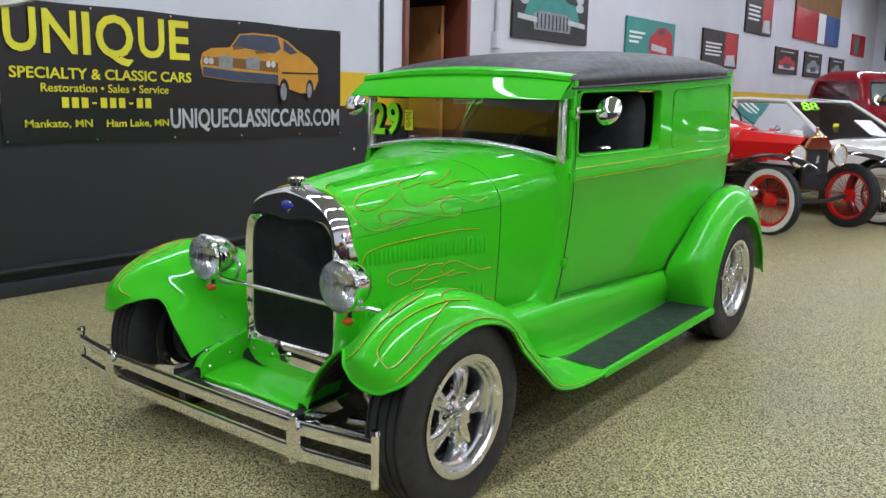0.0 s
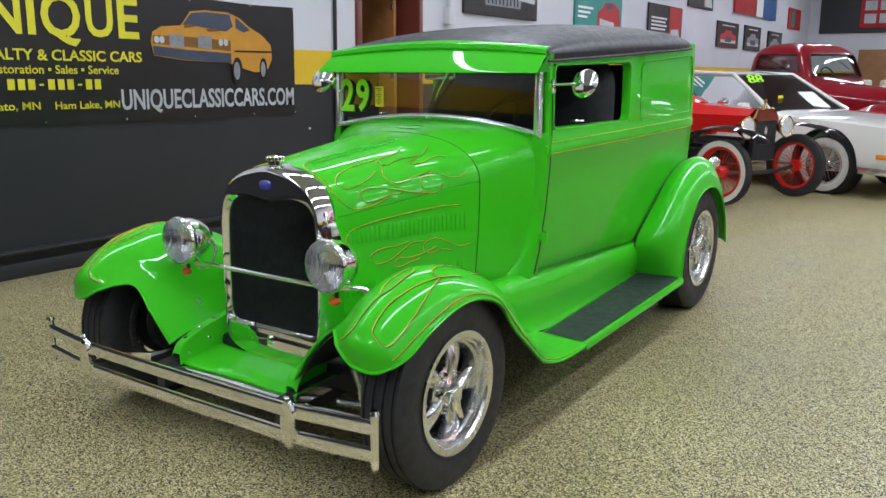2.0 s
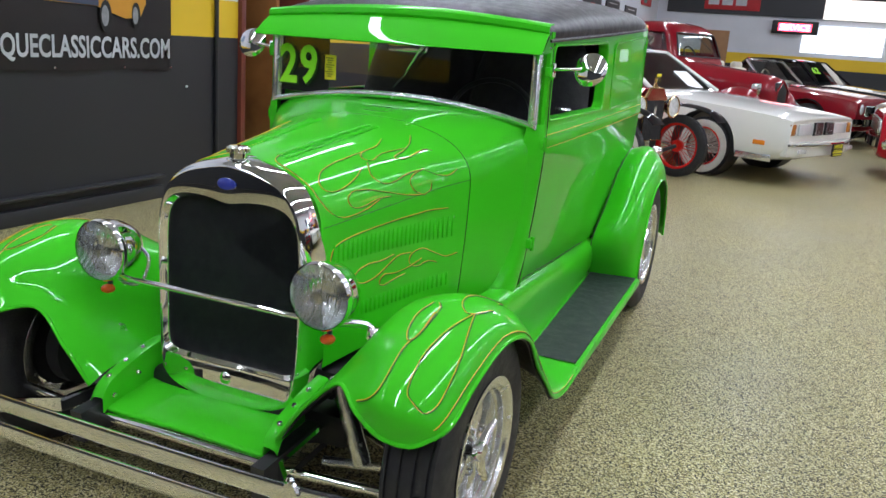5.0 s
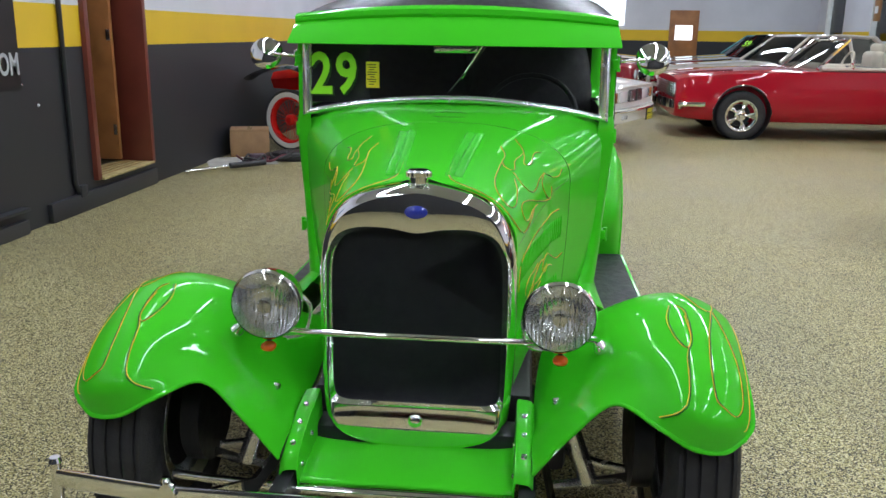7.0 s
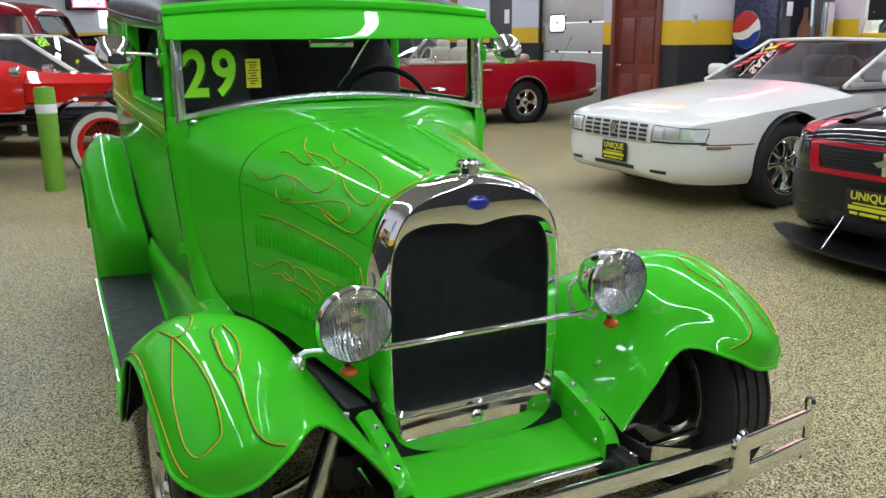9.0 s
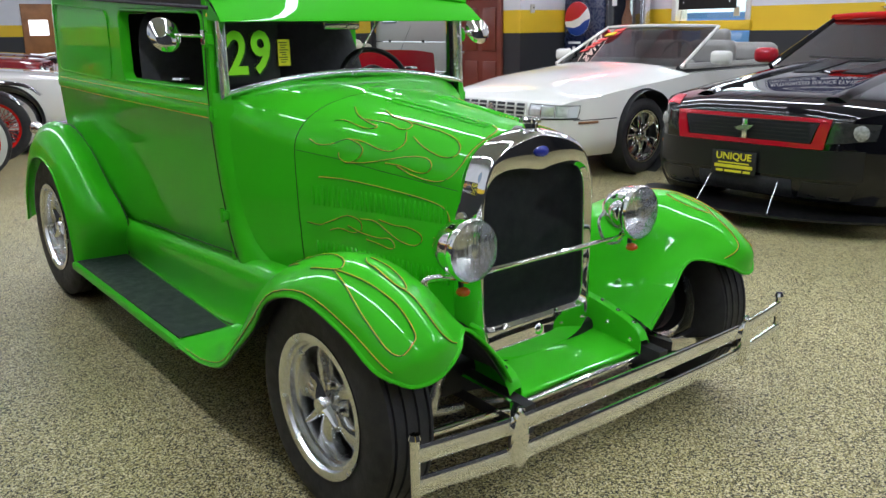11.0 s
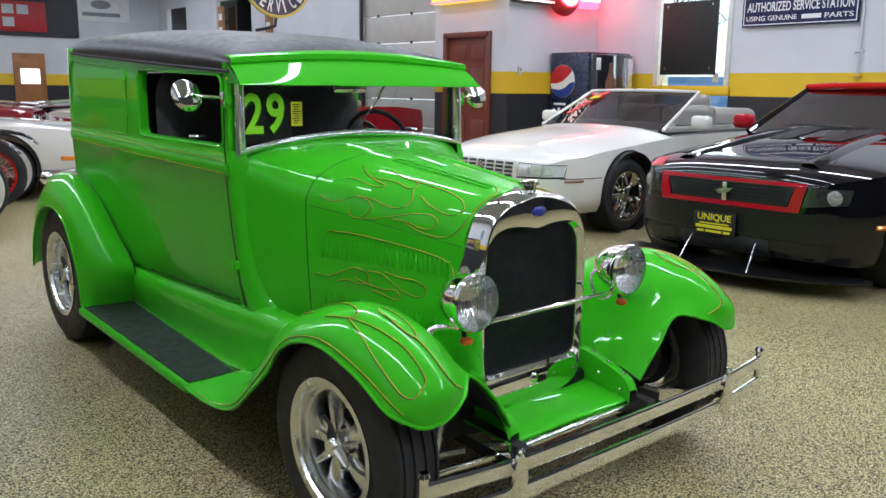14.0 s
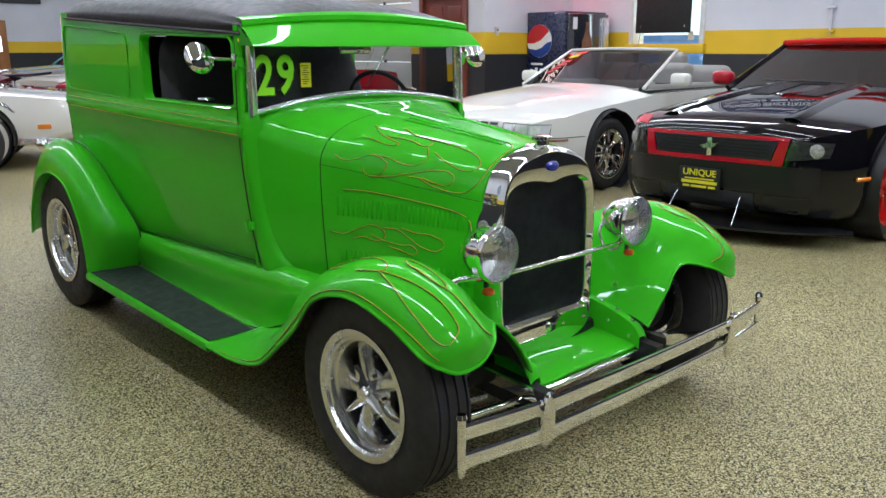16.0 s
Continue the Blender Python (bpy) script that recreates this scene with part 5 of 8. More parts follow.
# dealer stickers on the shell's side
part("sticker", box_bm(0.002, 0.05, 0.028, (-0.259, 0.022, 0.70)), YELLOWP, car, smooth=False)
part("sticker", box_bm(0.003, 0.034, 0.010, (-0.2595, 0.022, 0.708)), BLACKP, car, smooth=False)
part("round_decal", cyl_bm(0.020, 0.020, 0.002, pose(-0.2595, 0.020, 0.742, 0, 90, 0), 20), BRUSHED, car)

# front fenders
def fender_rows():
    return [
        [(.312, -.249, .333), (.393, -.264, .444), (.490, -.262, .533), (.580, -.340, .517), (.653, -.358, .480), (.724, -.348, .470), (.770, -.322, .490)],
        [(.308, -.174, .362), (.421, -.194, .491), (.525, -.226, .574), (.622, -.335, .580), (.690, -.352, .560), (.757, -.325, .540), (.797, -.280, .518)],
        [(.311, -.096, .365), (.422, -.097, .515), (.530, -.158, .627), (.633, -.217, .662), (.712, -.224, .650), (.778, -.203, .613), (.804, -.155, .580)],
        [(.313, .023, .37), (.418, .032, .522), (.520, .020, .656), (.632, -.017, .709), (.722, -.016, .700), (.788, -.010, .660), (.812, .015, .620)],
        [(.320, .198, .38), (.41, .203, .508), (.517, .206, .612), (.634, .189, .665), (.727, .181, .658), (.798, .172, .617), (.823, .172, .580)],
        [(.34, .394, .40), (.407, .4, .463), (.504, .39, .533), (.629, .365, .571), (.735, .341, .567), (.806, .295, .520), (.829, .266, .472)],
        [(.385, .574, .417), (.432, .563, .427), (.511, .543, .433), (.63, .503, .442), (.733, .456, .436), (.806, .409, .402), (.831, .385, .372)],
        [(.451, .718, .381), (.489, .703, .351), (.55, .679, .335), (.644, .634, .331), (.733, .593, .319), (.800, .545, .297), (.825, .510, .283)],
        [(.518, .849, .297), (.548, .831, .274), (.589, .802, .266), (.659, .773, .260), (.739, .742, .254), (.798, .708, .249), (.818, .692, .242)],
        [(.596, .92, .247), (.621, .92, .246), (.651, .919, .245), (.691, .919, .243), (.74, .918, .242), (.788, .919, .239), (.805, .921, .233)],
    ]


def fender_grid(sgn):
    g = smooth_grid(fender_rows(), 6, 6)
    return [[np.array((sgn * p[0], p[1], p[2])) for p in r] for r in g]


FG = fender_grid(1)


def fender_pt(u, v, off=0.002):
    """A point just off the fender: u along it (0..9), v across it (0..6)."""
    i, j = min(max(u, 0), 8.999) * 6, min(max(v, 0), 5.999) * 6
    i0, j0 = int(i), int(j)
    fi, fj = i - i0, j - j0
    q = [FG[i0][j0], FG[i0][j0 + 1], FG[i0 + 1][j0], FG[i0 + 1][j0 + 1]]
    p = q[0] * (1 - fi) * (1 - fj) + q[1] * (1 - fi) * fj + q[2] * fi * (1 - fj) + q[3] * fi * fj
    n = np.cross(q[1] - q[0], q[2] - q[0])
    n /= np.linalg.norm(n) + 1e-9
    return p - n * off if n[2] < 0 else p + n * off


FENDER_LINES = [
    [(2.9, 4.2), (2.7, 4.1), (2.3, 3.9), (1.83, 3.83), (1.33, 4.0), (1.17, 4.33), (1.05, 4.8), (1.33, 5.0), (2.0, 4.8), (2.6, 4.4), (2.9, 4.2)],
    [(2.83, 3.17), (2.67, 3.33), (2.17, 3.33), (1.83, 3.17), (1.0, 3.17), (0.3, 2.85)],
    [(2.83, 3.0), (2.5, 2.85), (2.17, 2.95), (2.0, 3.17), (2.17, 3.33), (2.6, 3.3)],
    [(3.3, 4.4), (2.95, 4.25), (2.83, 4.0), (3.0, 3.67), (3.4, 3.5), (3.8, 3.6), (4.2, 3.9), (3.8, 4.1)],
    [(8.6, 5.5), (7.0, 5.6), (5.0, 5.62), (3.0, 5.6), (1.6, 5.6), (0.7, 5.5), (0.3, 5.1)],
]
for s in (1, -1):
    g = fender_grid(s)
    fd = part("front_fender", grid_bm(g, thick=0.006), GREEN, car)
    part("fender_bead", tube_bm([p + np.array((0, 0, -0.002)) for p in [r[-1] for r in g]], 0.0055, 8), GREEN, fd)
    part("fender_bead", tube_bm([p for p in g[0]], 0.0055, 8), GREEN, fd)
    liner = [[np.array((p[0] * (1.0 if j < 12 else 0.985), p[1] + 0.010, p[2] - 0.013)) for j, p in enumerate(r)] for r in g[1:]]
    part("fender_underside", grid_bm(liner, thick=0.003), BLACKM, fd, "black sheet close under the fender")
    for f in FENDER_LINES:
        c = crom(f, 7)
        part("pinstripe", tube_bm([fender_pt(u, v) * np.array((s, 1, 1)) for u, v in c], 0.0011, 5), ORANGE, fd)
        part("pinstripe", tube_bm([fender_pt(u, v + 0.045) * np.array((s, 1, 1)) for u, v in c], 0.0012, 5), DKLINE, fd)
    # running board with rubber pad, splash apron
    rb = []
    for t in np.linspace(0, 1, 9):
        y, z = 0.92 + 1.24 * t, 0.240 + 0.024 * t
        xi, xo = 0.59 - 0.06 * t, 0.806 - 0.022 * t
        rb.append([(s * xi, y, z), (s * (xo - 0.02), y, z), (s * (xo - 0.004), y, z - 0.003), (s * xo, y, z - 0.012), (s * (xo - 0.002), y, z - 0.032), (s * (xo - 0.02), y, z - 0.036)])
    board = part("running_board", grid_bm(rb, thick=0.004), GREEN, car)
    pad = []
    for t in np.linspace(0.004, 0.985, 6):
        y, z = 0.92 + 1.24 * t, 0.240 + 0.024 * t
        xi, xo = 0.602 - 0.06 * t, 0.786 - 0.022 * t
        pad.append([(s * xi, y, z), (s * xi, y, z + 0.005), (s * xo, y, z + 0.005), (s * xo, y, z)])
    part("rubber_pad", grid_bm(pad), RUBMAT, board, "black rubber step pad", smooth=False)
    ap = []
    for t in np.linspace(0, 1, 12):
        y = 0.60 + 1.50 * t
        zt = 0.492 - 0.04 * t
        zb = lerp_key(y, [0.60, 0.78, 0.92, 2.16], [0.385, 0.29, 0.243, 0.266])
        xb = lerp_key(y, [0.60, 0.78, 0.92, 2.16], [0.50, 0.55, 0.592, 0.53])
        k = zt - zb
        ap.append([(s * 0.47, y, zt + 0.005), (s * 0.515, y, zt), (s * 0.545, y, zt - 0.16 * k), (s * 0.556, y, zt - 0.4 * k), (s * (0.553 + 0.2 * (xb - 0.55)), y, zt - 0.7 * k), (s * (0.6 * xb + 0.4 * 0.55), y, zt - 0.9 * k), (s * xb, y, zb)])
    part("splash_apron", grid_bm(smooth_grid(ap, 2, 3), thick=0.004), GREEN, car)
    # rear fender
    rf = [
        [(.53, 2.12, .265), (.62, 2.13, .265), (.70, 2.145, .262), (.745, 2.175, .255)],
        [(.545, 2.05, .45), (.64, 2.06, .46), (.715, 2.11, .45), (.748, 2.195, .42)],
        [(.56, 2.20, .59), (.645, 2.16, .625), (.72, 2.18, .59), (.75, 2.25, .54)],
        [(.56, 2.42, .735), (.645, 2.34, .765), (.72, 2.33, .715), (.75, 2.36, .655)],
        [(.56, 2.62, .815), (.645, 2.56, .845), (.72, 2.53, .785), (.75, 2.51, .702)],
        [(.55, 2.80, .825), (.645, 2.78, .845), (.72, 2.73, .770), (.75, 2.67, .688)],
        [(.50, 2.98, .75), (.64, 2.95, .765), (.715, 2.89, .69), (.745, 2.82, .61)],
        [(.50, 3.10, .58), (.63, 3.08, .58), (.705, 3.02, .54), (.735, 2.96, .47)],
        [(.50, 3.14, .33), (.63, 3.12, .33), (.70, 3.07, .325), (.73, 3.02, .32)],
    ]
    gr = [[np.array((s * (p[0] + 0.10 * max(0, p[0] - 0.56)), p[1], p[2])) for p in r] for r in smooth_grid(rf, 6, 6)]
    rfo = part("rear_fender", grid_bm(gr, thick=0.006), GREEN, car)
    part("fender_bead", tube_bm([r[-1] for r in gr], 0.005, 8), GREEN, rfo)
    part("fender_welt", tube_bm([r[0] + np.array((s * 0.004, 0, 0.002)) for r in gr[:36]], 0.0035, 6), BLACKM, rfo, "black rubber welt")
    # bullet tail lamp on the fender
    part("tail_lamp", lathe_bm([(0, -0.06), (0.012, -0.055), (0.026, -0.03), (0.032, 0), (0.034, 0.02), (0.028, 0.03), (0, 0.034)], 20, pose(s * 0.65, 2.99, 0.80, -90, 0, 0)), CHROME, rfo, "chrome bullet tail lamp")

# body shell of the panel delivery
BROWS = [(0.475, 0.44, 0.520), (0.50, 0.47, 0.530), (0.58, 0.56, 0.539), (0.70, 0.70, 0.548), (0.85, 0.87, 0.560), (0.985, 1.025, 0.568), (0.992, 1.032, 0.574), (1.028, 1.068, 0.574), (1.034, 1.074, 0.570), (1.083, 1.100, 0.569), (1.22, 1.25, 0.567), (1.350, 1.404, 0.563), (1.385, 1.488, 0.560)]
BCOLS = [0.985, 1.012, 1.18, 1.34, 1.5, 1.65, 1.80, 1.95, 2.1, 2.25, 2.4, 2.6, 2.75]
WROW = (9, 11)


def body_row(zf, zr, hw, inset=0.0):
    row = []
    for y in BCOLS:
        yy = y
        if y < 1.0 and zf < 0.66:
            yy = 0.985 - 0.030 * ((0.66 - zf) / 0.185) ** 1.3
        row.append((hw - inset + 0.012 * math.sin((y - 0.98) / 1.9 * math.pi) * (y < 2.88), yy, zf + (zr - zf) * (y - 0.985) / 1.8))
    for k in range(1, 7):
        a = k / 6 * math.pi / 2
        row.append((hw - 0.15 + (0.15 - inset) * math.cos(a), 2.75 + (0.15 - inset) * math.sin(a) + 0.02 * math.sin(a), zf + (zr - zf) * (2.75 + 0.15 * math.sin(a) - 0.985) / 1.8))
    for x in (0.25, 0.12, 0):
        row.append((x, 2.93 - inset, zr + 0.003))
    return row


outer = [body_row(*r) for r in BROWS]
no_win = lambda i, j: WROW[0] <= i < WROW[1] and (1 <= j < 6 or j >= 19)
part("body", grid_bm(outer, mirror=True, skip=no_win, thick=0.003), GREEN, car)
part("interior_trim", grid_bm([body_row(*r, inset=0.035) for r in BROWS], mirror=True, skip=no_win), TRIM, car, "black interior trim panels")
for s in (1, -1):
    part("windshield_post", grid_bm([[(s * 0.546, 0.972, z), (s * 0.558, 0.968, z), (s * 0.569, 0.973, z), (s * 0.571, 1.0, z), (s * 0.538, 1.0, z)] for z in (0.98, 1.10, 1.25, 1.39)], closed_v=True, cap=True), GREEN, car)
    # raised band at the rear of the cowl, sweeping forward at its foot
    band = []
    for z, yr, yf, xb in ((1.075, 0.983, 0.950, 0.566), (1.03, 0.983, 0.940, 0.5715), (0.95, 0.983, 0.936, 0.570), (0.85, 0.983, 0.936, 0.562), (0.75, 0.982, 0.934, 0.554), (0.66, 0.980, 0.926, 0.548), (0.58, 0.971, 0.905, 0.5415), (0.52, 0.960, 0.872, 0.534), (0.48, 0.952, 0.83, 0.528), (0.455, 0.947, 0.795, 0.522)):
        xc = min(xb - 0.012, 0.345 + 0.207 * ((yf - 0.5) / 0.47) ** 1.25)
        band.append([(s * (xc - 0.02), yf - 0.012, z), (s * (xc + 0.002), yf, z), (s * (0.5 * xc + 0.5 * xb + 0.006), yf + 0.3 * (yr - yf), z), (s * (xb + 0.003), yf + 0.66 * (yr - yf), z), (s * (xb + 0.003), yr - 0.004, z), (s * (xb - 0.012), yr, z)])
    part("cowl_band", grid_bm(smooth_grid(band, 3, 3), thick=0.003), GREEN, car)
    # moulded frame round the open side window
    zz = lambda y, zf, zr: zf + (zr - zf) * (y - 0.985) / 1.8
    y0, y1 = 1.024, 1.790
    loop = []
    for cy, cz, a0 in ((y1 - 0.035, zz(y1, 1.340, 1.396) - 0.035, 0), (y0 + 0.035, zz(y0, 1.340, 1.396) - 0.035, 90), (y0 + 0.035, zz(y0, 1.091, 1.105) + 0.035, 180), (y1 - 0.035, zz(y1, 1.091, 1.105) + 0.035, 270)):
        for k in range(7):
            a = radians(a0 + 15 * k)
            loop.append((cy + 0.035 * math.cos(a), cz + 0.035 * math.sin(a)))
    mid = ((y0 + y1) / 2, 1.225)
    xs = lambda y: 0.567 + 0.012 * math.sin((y - 0.98) / 1.9 * math.pi)
    ringrows = []
    for f, dx in ((1.07, -0.002), (1.055, 0.003), (1.03, 0.0045), (1.01, 0.001), (1.0, -0.012), (0.996, -0.038)):
        ringrows.append([(s * (xs(y) + dx), mid[0] + (y - mid[0]) * (1 + (f - 1) * 0.45), mid[1] + (z - mid[1]) * (1 + (f - 1) * 1.6)) for y, z in loop])
    part("window_frame", grid_bm(ringrows, closed_v=True), GREEN, car)
    # raised panel bead behind the window
    loop2 = []
    for cy, cz, a0 in ((2.68, 1.372, 0), (1.985, 1.325, 90), (1.985, 1.135, 180), (2.68, 1.16, 270)):
        for k in range(5):
            a = radians(a0 + 22.5 * k)
            loop2.append((s * (xs(cy + 0.05 * math.cos(a)) + 0.0005), cy + 0.05 * math.cos(a), cz + 0.05 * math.sin(a)))
    part("panel_bead", tube_bm(loop2, 0.0038, 8, closed=True), GREEN, car)
    # belt pinstripes
    for dz in (0.005, -0.042):
        part("pinstripe", tube_bm([(s * (xs(y) + 0.0055), y, 1.03 + 0.04 * (y - 0.985) / 1.8 + dz) for y in np.linspace(1.0, 2.73, 16)], 0.0012, 5), ORANGE, car)
    part("pinstripe", tube_bm([(s * (xs(y) + 0.0065), y, 1.024 + 0.04 * (y - 0.985) / 1.8) for y in np.linspace(1.0, 2.73, 16)], 0.0009, 5), DKLINE, car)
    # door gap lines
    front = [(s * (0.5695), 0.995, 1.37), (s * 0.575, 0.995, 1.02), (s * 0.562, 0.992, 0.80), (s * 0.550, 0.983, 0.66), (s * 0.5425, 0.972, 0.57), (s * 0.534, 0.956, 0.485)]
    part("door_gap", tube_bm(crom(front, 6), 0.0022, 6), GREEN_D, car)
    part("door_gap", tube_bm([(s * (xs(y) - 0.035), y, 0.499 - 0.03 * (y - 0.9) / 1.1) for y in np.linspace(0.955, 1.86, 10)], 0.0022, 6), GREEN_D, car)
    for z in (1.255, 1.005, 0.643):
        hg = part("door_hinge", box_bm(0.024, 0.055, 0.034, (s * (0.566 if z > 0.8 else 0.556), 0.985, z), 0.005), GREEN, car)
        part("hinge_pin", cyl_bm(0.008, 0.008, 0.05, pose(s * (0.577 if z > 0.8 else 0.567), 0.978, z), 12), GREEN, hg)
    # mirrors on long chrome arms
    mir = part("mirror_arm", tube_bm([(s * 0.575, 0.985, 1.262), (s * 0.60, 0.975, 1.268), (s * 0.67, 1.005, 1.272), (s * 0.70, 1.02, 1.275)], 0.006, 10), CHROME, car, "chrome mirror arm")
    part("mirror_bracket", box_bm(0.014, 0.028, 0.05, (s * 0.578, 0.985, 1.262), 0.003), CHROME, mir)
    part("mirror_head", lathe_bm([(0, 0.026), (0.009, 0.025), (0.011, 0.018), (0.026, 0.015), (0.045, 0.009), (0.057, 0.001), (0.060, -0.005), (0.056, -0.009), (0, -0.009)], 36, Matrix.Translation((s * 0.70, 1.015, 1.275)) @ Matrix.Rotation(radians(70), 4, "X") @ Matrix.Rotation(radians(-6 * s), 4, "Y")), CHROME, mir, "round chrome mirror")
    part("door_sill_button", lathe_bm([(0, 0.012), (0.03, 0.008), (0.034, 0)], 16, pose(s * 0.54, 1.30, 1.108)), SATIN, car)

# black vinyl roof
rows = []
for y, h, dz, hw in ((0.945, 0.034, -0.004, 0.555), (0.965, 0.058, 0, 0.566), (1.1, 0.092, 0, 0.574), (1.4, 0.118, 0, 0.582), (1.8, 0.126, 0.0, 0.586), (2.2, 0.118, 0, 0.584), (2.58, 0.098, -0.004, 0.574), (2.77, 0.075, -0.010, 0.545), (2.87, 0.05, -0.018, 0.49), (2.93, 0.022, -0.028, 0.40), (2.952, 0.004, -0.041, 0.30)):
    g = 1.385 + 0.103 * (y - 0.985) / 1.8 + dz
    row = []
    for k in range(0, 25):
        t = k / 24 * math.pi / 2
        row.append((hw * max(0, math.cos(t)) ** (2 / 2.9), y, g + h * math.sin(t) ** (2 / 2.1)))
    row = [(row[0][0] - 0.003, y, g - 0.022)] + row
    rows.append(row)
part("roof", grid_bm(smooth_grid(rows, 3, 1), mirror=True, thick=0.004), VINYL, car, "black grained vinyl roof covering")
for s in (1, -1):
    part("drip_rail", tube_bm([(s * lerp_key(y, [0.95, 1.4, 1.8, 2.58, 2.75], [0.569, 0.585, 0.589, 0.578, 0.556]), y, 1.385 + 0.103 * (y - 0.985) / 1.8 - 0.024) for y in np.linspace(0.95, 2.75, 20)], 0.006, 8), BLACKM, car)

# header band, visor, windshield
def bow(x, h):
    return h * (1 - (x / 0.57) ** 2)


X21 = np.linspace(-0.566, 0.566, 25)
part("header_band", grid_bm([[(x, 0.985, 1.37 + bow(x, 0.03)) for x in X21], [(x, 0.948, 1.374 + bow(x, 0.03)) for x in X21], [(x, 0.938, 1.388 + bow(x, 0.03)) for x in X21], [(x, 0.940, 1.404 + bow(x, 0.032)) for x in X21], [(x, 0.955, 1.412 + bow(x, 0.035)) for x in X21], [(x, 0.99, 1.416 + bow(x, 0.035)) for x in X21]], thick=0.003), GREEN, car)
visor = part("sun_visor", grid_bm([[(x, 0.952, 1.388 + bow(x, 0.028)) for x in X21], [(x * 1.005, 0.91, 1.362 + bow(x, 0.014)) for x in X21], [(x * 1.014, 0.862, 1.322 + bow(x, 0.002)) for x in X21], [(x * 1.015, 0.857, 1.313) for x in X21], [(x * 1.01, 0.868, 1.311) for x in X21]], thick=0.003), GREEN, car)
for s in (1, -1):
    bm = bmesh.new()
    bm.faces.new([bm.verts.new(p) for p in ((s * 0.567, 0.965, 1.388), (s * 0.574, 0.86, 1.314), (s * 0.572, 0.965, 1.320))])
    bmesh.ops.solidify(bm, geom=list(bm.faces), thickness=0.003)
    part("visor_cheek", bm, GREEN, visor, smooth=False)
    part("screw", cyl_bm(0.006, 0.005, 0.006, pose(s * 0.573, 0.955, 1.335, 0, 90, 0), 10), CHROME, visor)


def ws_loop(f, n=12):
    pts = []
    for x in np.linspace(-0.538, 0.538, n):
        pts.append((x * f, 1.064 + (1 - f) * 0.44 + 0.056 * (1 - (x / 0.538) ** 2)))
    for x in np.linspace(0.538, -0.538, n):
        pts.append((x * f * 0.995, 1.352 - (1 - f) * 0.28))
    return pts


def ws_y(z):
    return 0.955 + (z - 1.06) * 0.03


rows = []
for f, dy in ((1.022, 0.004), (1.022, -0.009), (1.015, -0.017), (0.999, -0.0215), (0.982, -0.0225), (0.967, -0.019), (0.959, -0.011), (0.959, 0.006)):
    rows.append([(x, ws_y(z) + dy, z) for x, z in ws_loop(f)])
wsf = part("windshield_frame", grid_bm(rows, closed_v=True), BRUSHED, car, "bright metal windshield frame")
bm = bmesh.new()
bm.faces.new([bm.verts.new((x, ws_y(z), z)) for x, z in ws_loop(0.96)])
pane = part("windshield_glass", bm, GLASS, car, "clear flat windshield pane", smooth=False)
pane.visible_shadow = False

# dashboard, steering wheel, seats, floor inside
part("dashboard", grid_bm([[(x, 0.98, 1.06 + 0.045 * (1 - (x / 0.53) ** 2)) for x in np.linspace(-0.53, 0.53, 13)], [(x, 1.08, 1.055 + 0.035 * (1 - (x / 0.53) ** 2)) for x in np.linspace(-0.53, 0.53, 13)], [(x, 1.13, 1.03) for x in np.linspace(-0.53, 0.53, 13)], [(x, 1.12, 0.90) for x in np.linspace(-0.53, 0.53, 13)]], thick=0.01), TRIM, car)
sw = part("steering_wheel", tube_bm([(0.28 + 0.17 * math.cos(a), 1.20 + 0.05 * math.sin(a), 1.06 + 0.14 * math.sin(a)) for a in np.linspace(0, 2 * math.pi, 33)[:-1]], 0.011, 8, closed=True), BLACKM, car)
part("steering_column", tube_bm([(0.28, 1.20, 1.06), (0.28, 1.0, 0.95)], 0.02, 10), BLACKM, sw)
for s in (1, -1):
    st = part("seat_back", grid_bm(smooth_grid([
        [(s * 0.27 - 0.21, 1.62, 0.62), (s * 0.27 - 0.14, 1.56, 0.62), (s * 0.27 + 0.14, 1.56, 0.62), (s * 0.27 + 0.21, 1.62, 0.62)],
        [(s * 0.27 - 0.23, 1.70, 0.85), (s * 0.27 - 0.14, 1.64, 0.85), (s * 0.27 + 0.14, 1.64, 0.85), (s * 0.27 + 0.23, 1.70, 0.85)],
        [(s * 0.27 - 0.21, 1.76, 1.10), (s * 0.27 - 0.13, 1.70, 1.10), (s * 0.27 + 0.13, 1.70, 1.10), (s * 0.27 + 0.21, 1.76, 1.10)],
        [(s * 0.27 - 0.18, 1.80, 1.25), (s * 0.27 - 0.12, 1.75, 1.26), (s * 0.27 + 0.12, 1.75, 1.26), (s * 0.27 + 0.18, 1.80, 1.25)],
        [(s * 0.27 - 0.14, 1.82, 1.325), (s * 0.27 - 0.08, 1.80, 1.345), (s * 0.27 + 0.08, 1.80, 1.345), (s * 0.27 + 0.14, 1.82, 1.325)]], 5, 5), thick=0.09), TRIM, car, "black high-backed bucket seat")
    part("seat_cushion", box_bm(0.46, 0.50, 0.18, (s * 0.27, 1.42, 0.58), 0.05, 3), TRIM, car)
part("cabin_floor", box_bm(0.98, 1.85, 0.05, (0, 1.88, 0.47), 0.01), TRIM, car)
part("rear_window_frame", tube_bm([(x, 2.925, z) for x, z in ((-0.255, 1.15), (0.255, 1.15), (0.255, 1.392), (-0.255, 1.392))], 0.014, 8, closed=True), GREEN, car)
part("headliner", grid_bm([[(x, y, 1.37 + 0.085 * (y - 0.985) / 1.8 + 0.03 * (1 - (x / 0.54) ** 2)) for x in np.linspace(-0.53, 0.53, 9)] for y in np.linspace(1.0, 2.78, 8)], thick=0.006), TRIM, car)

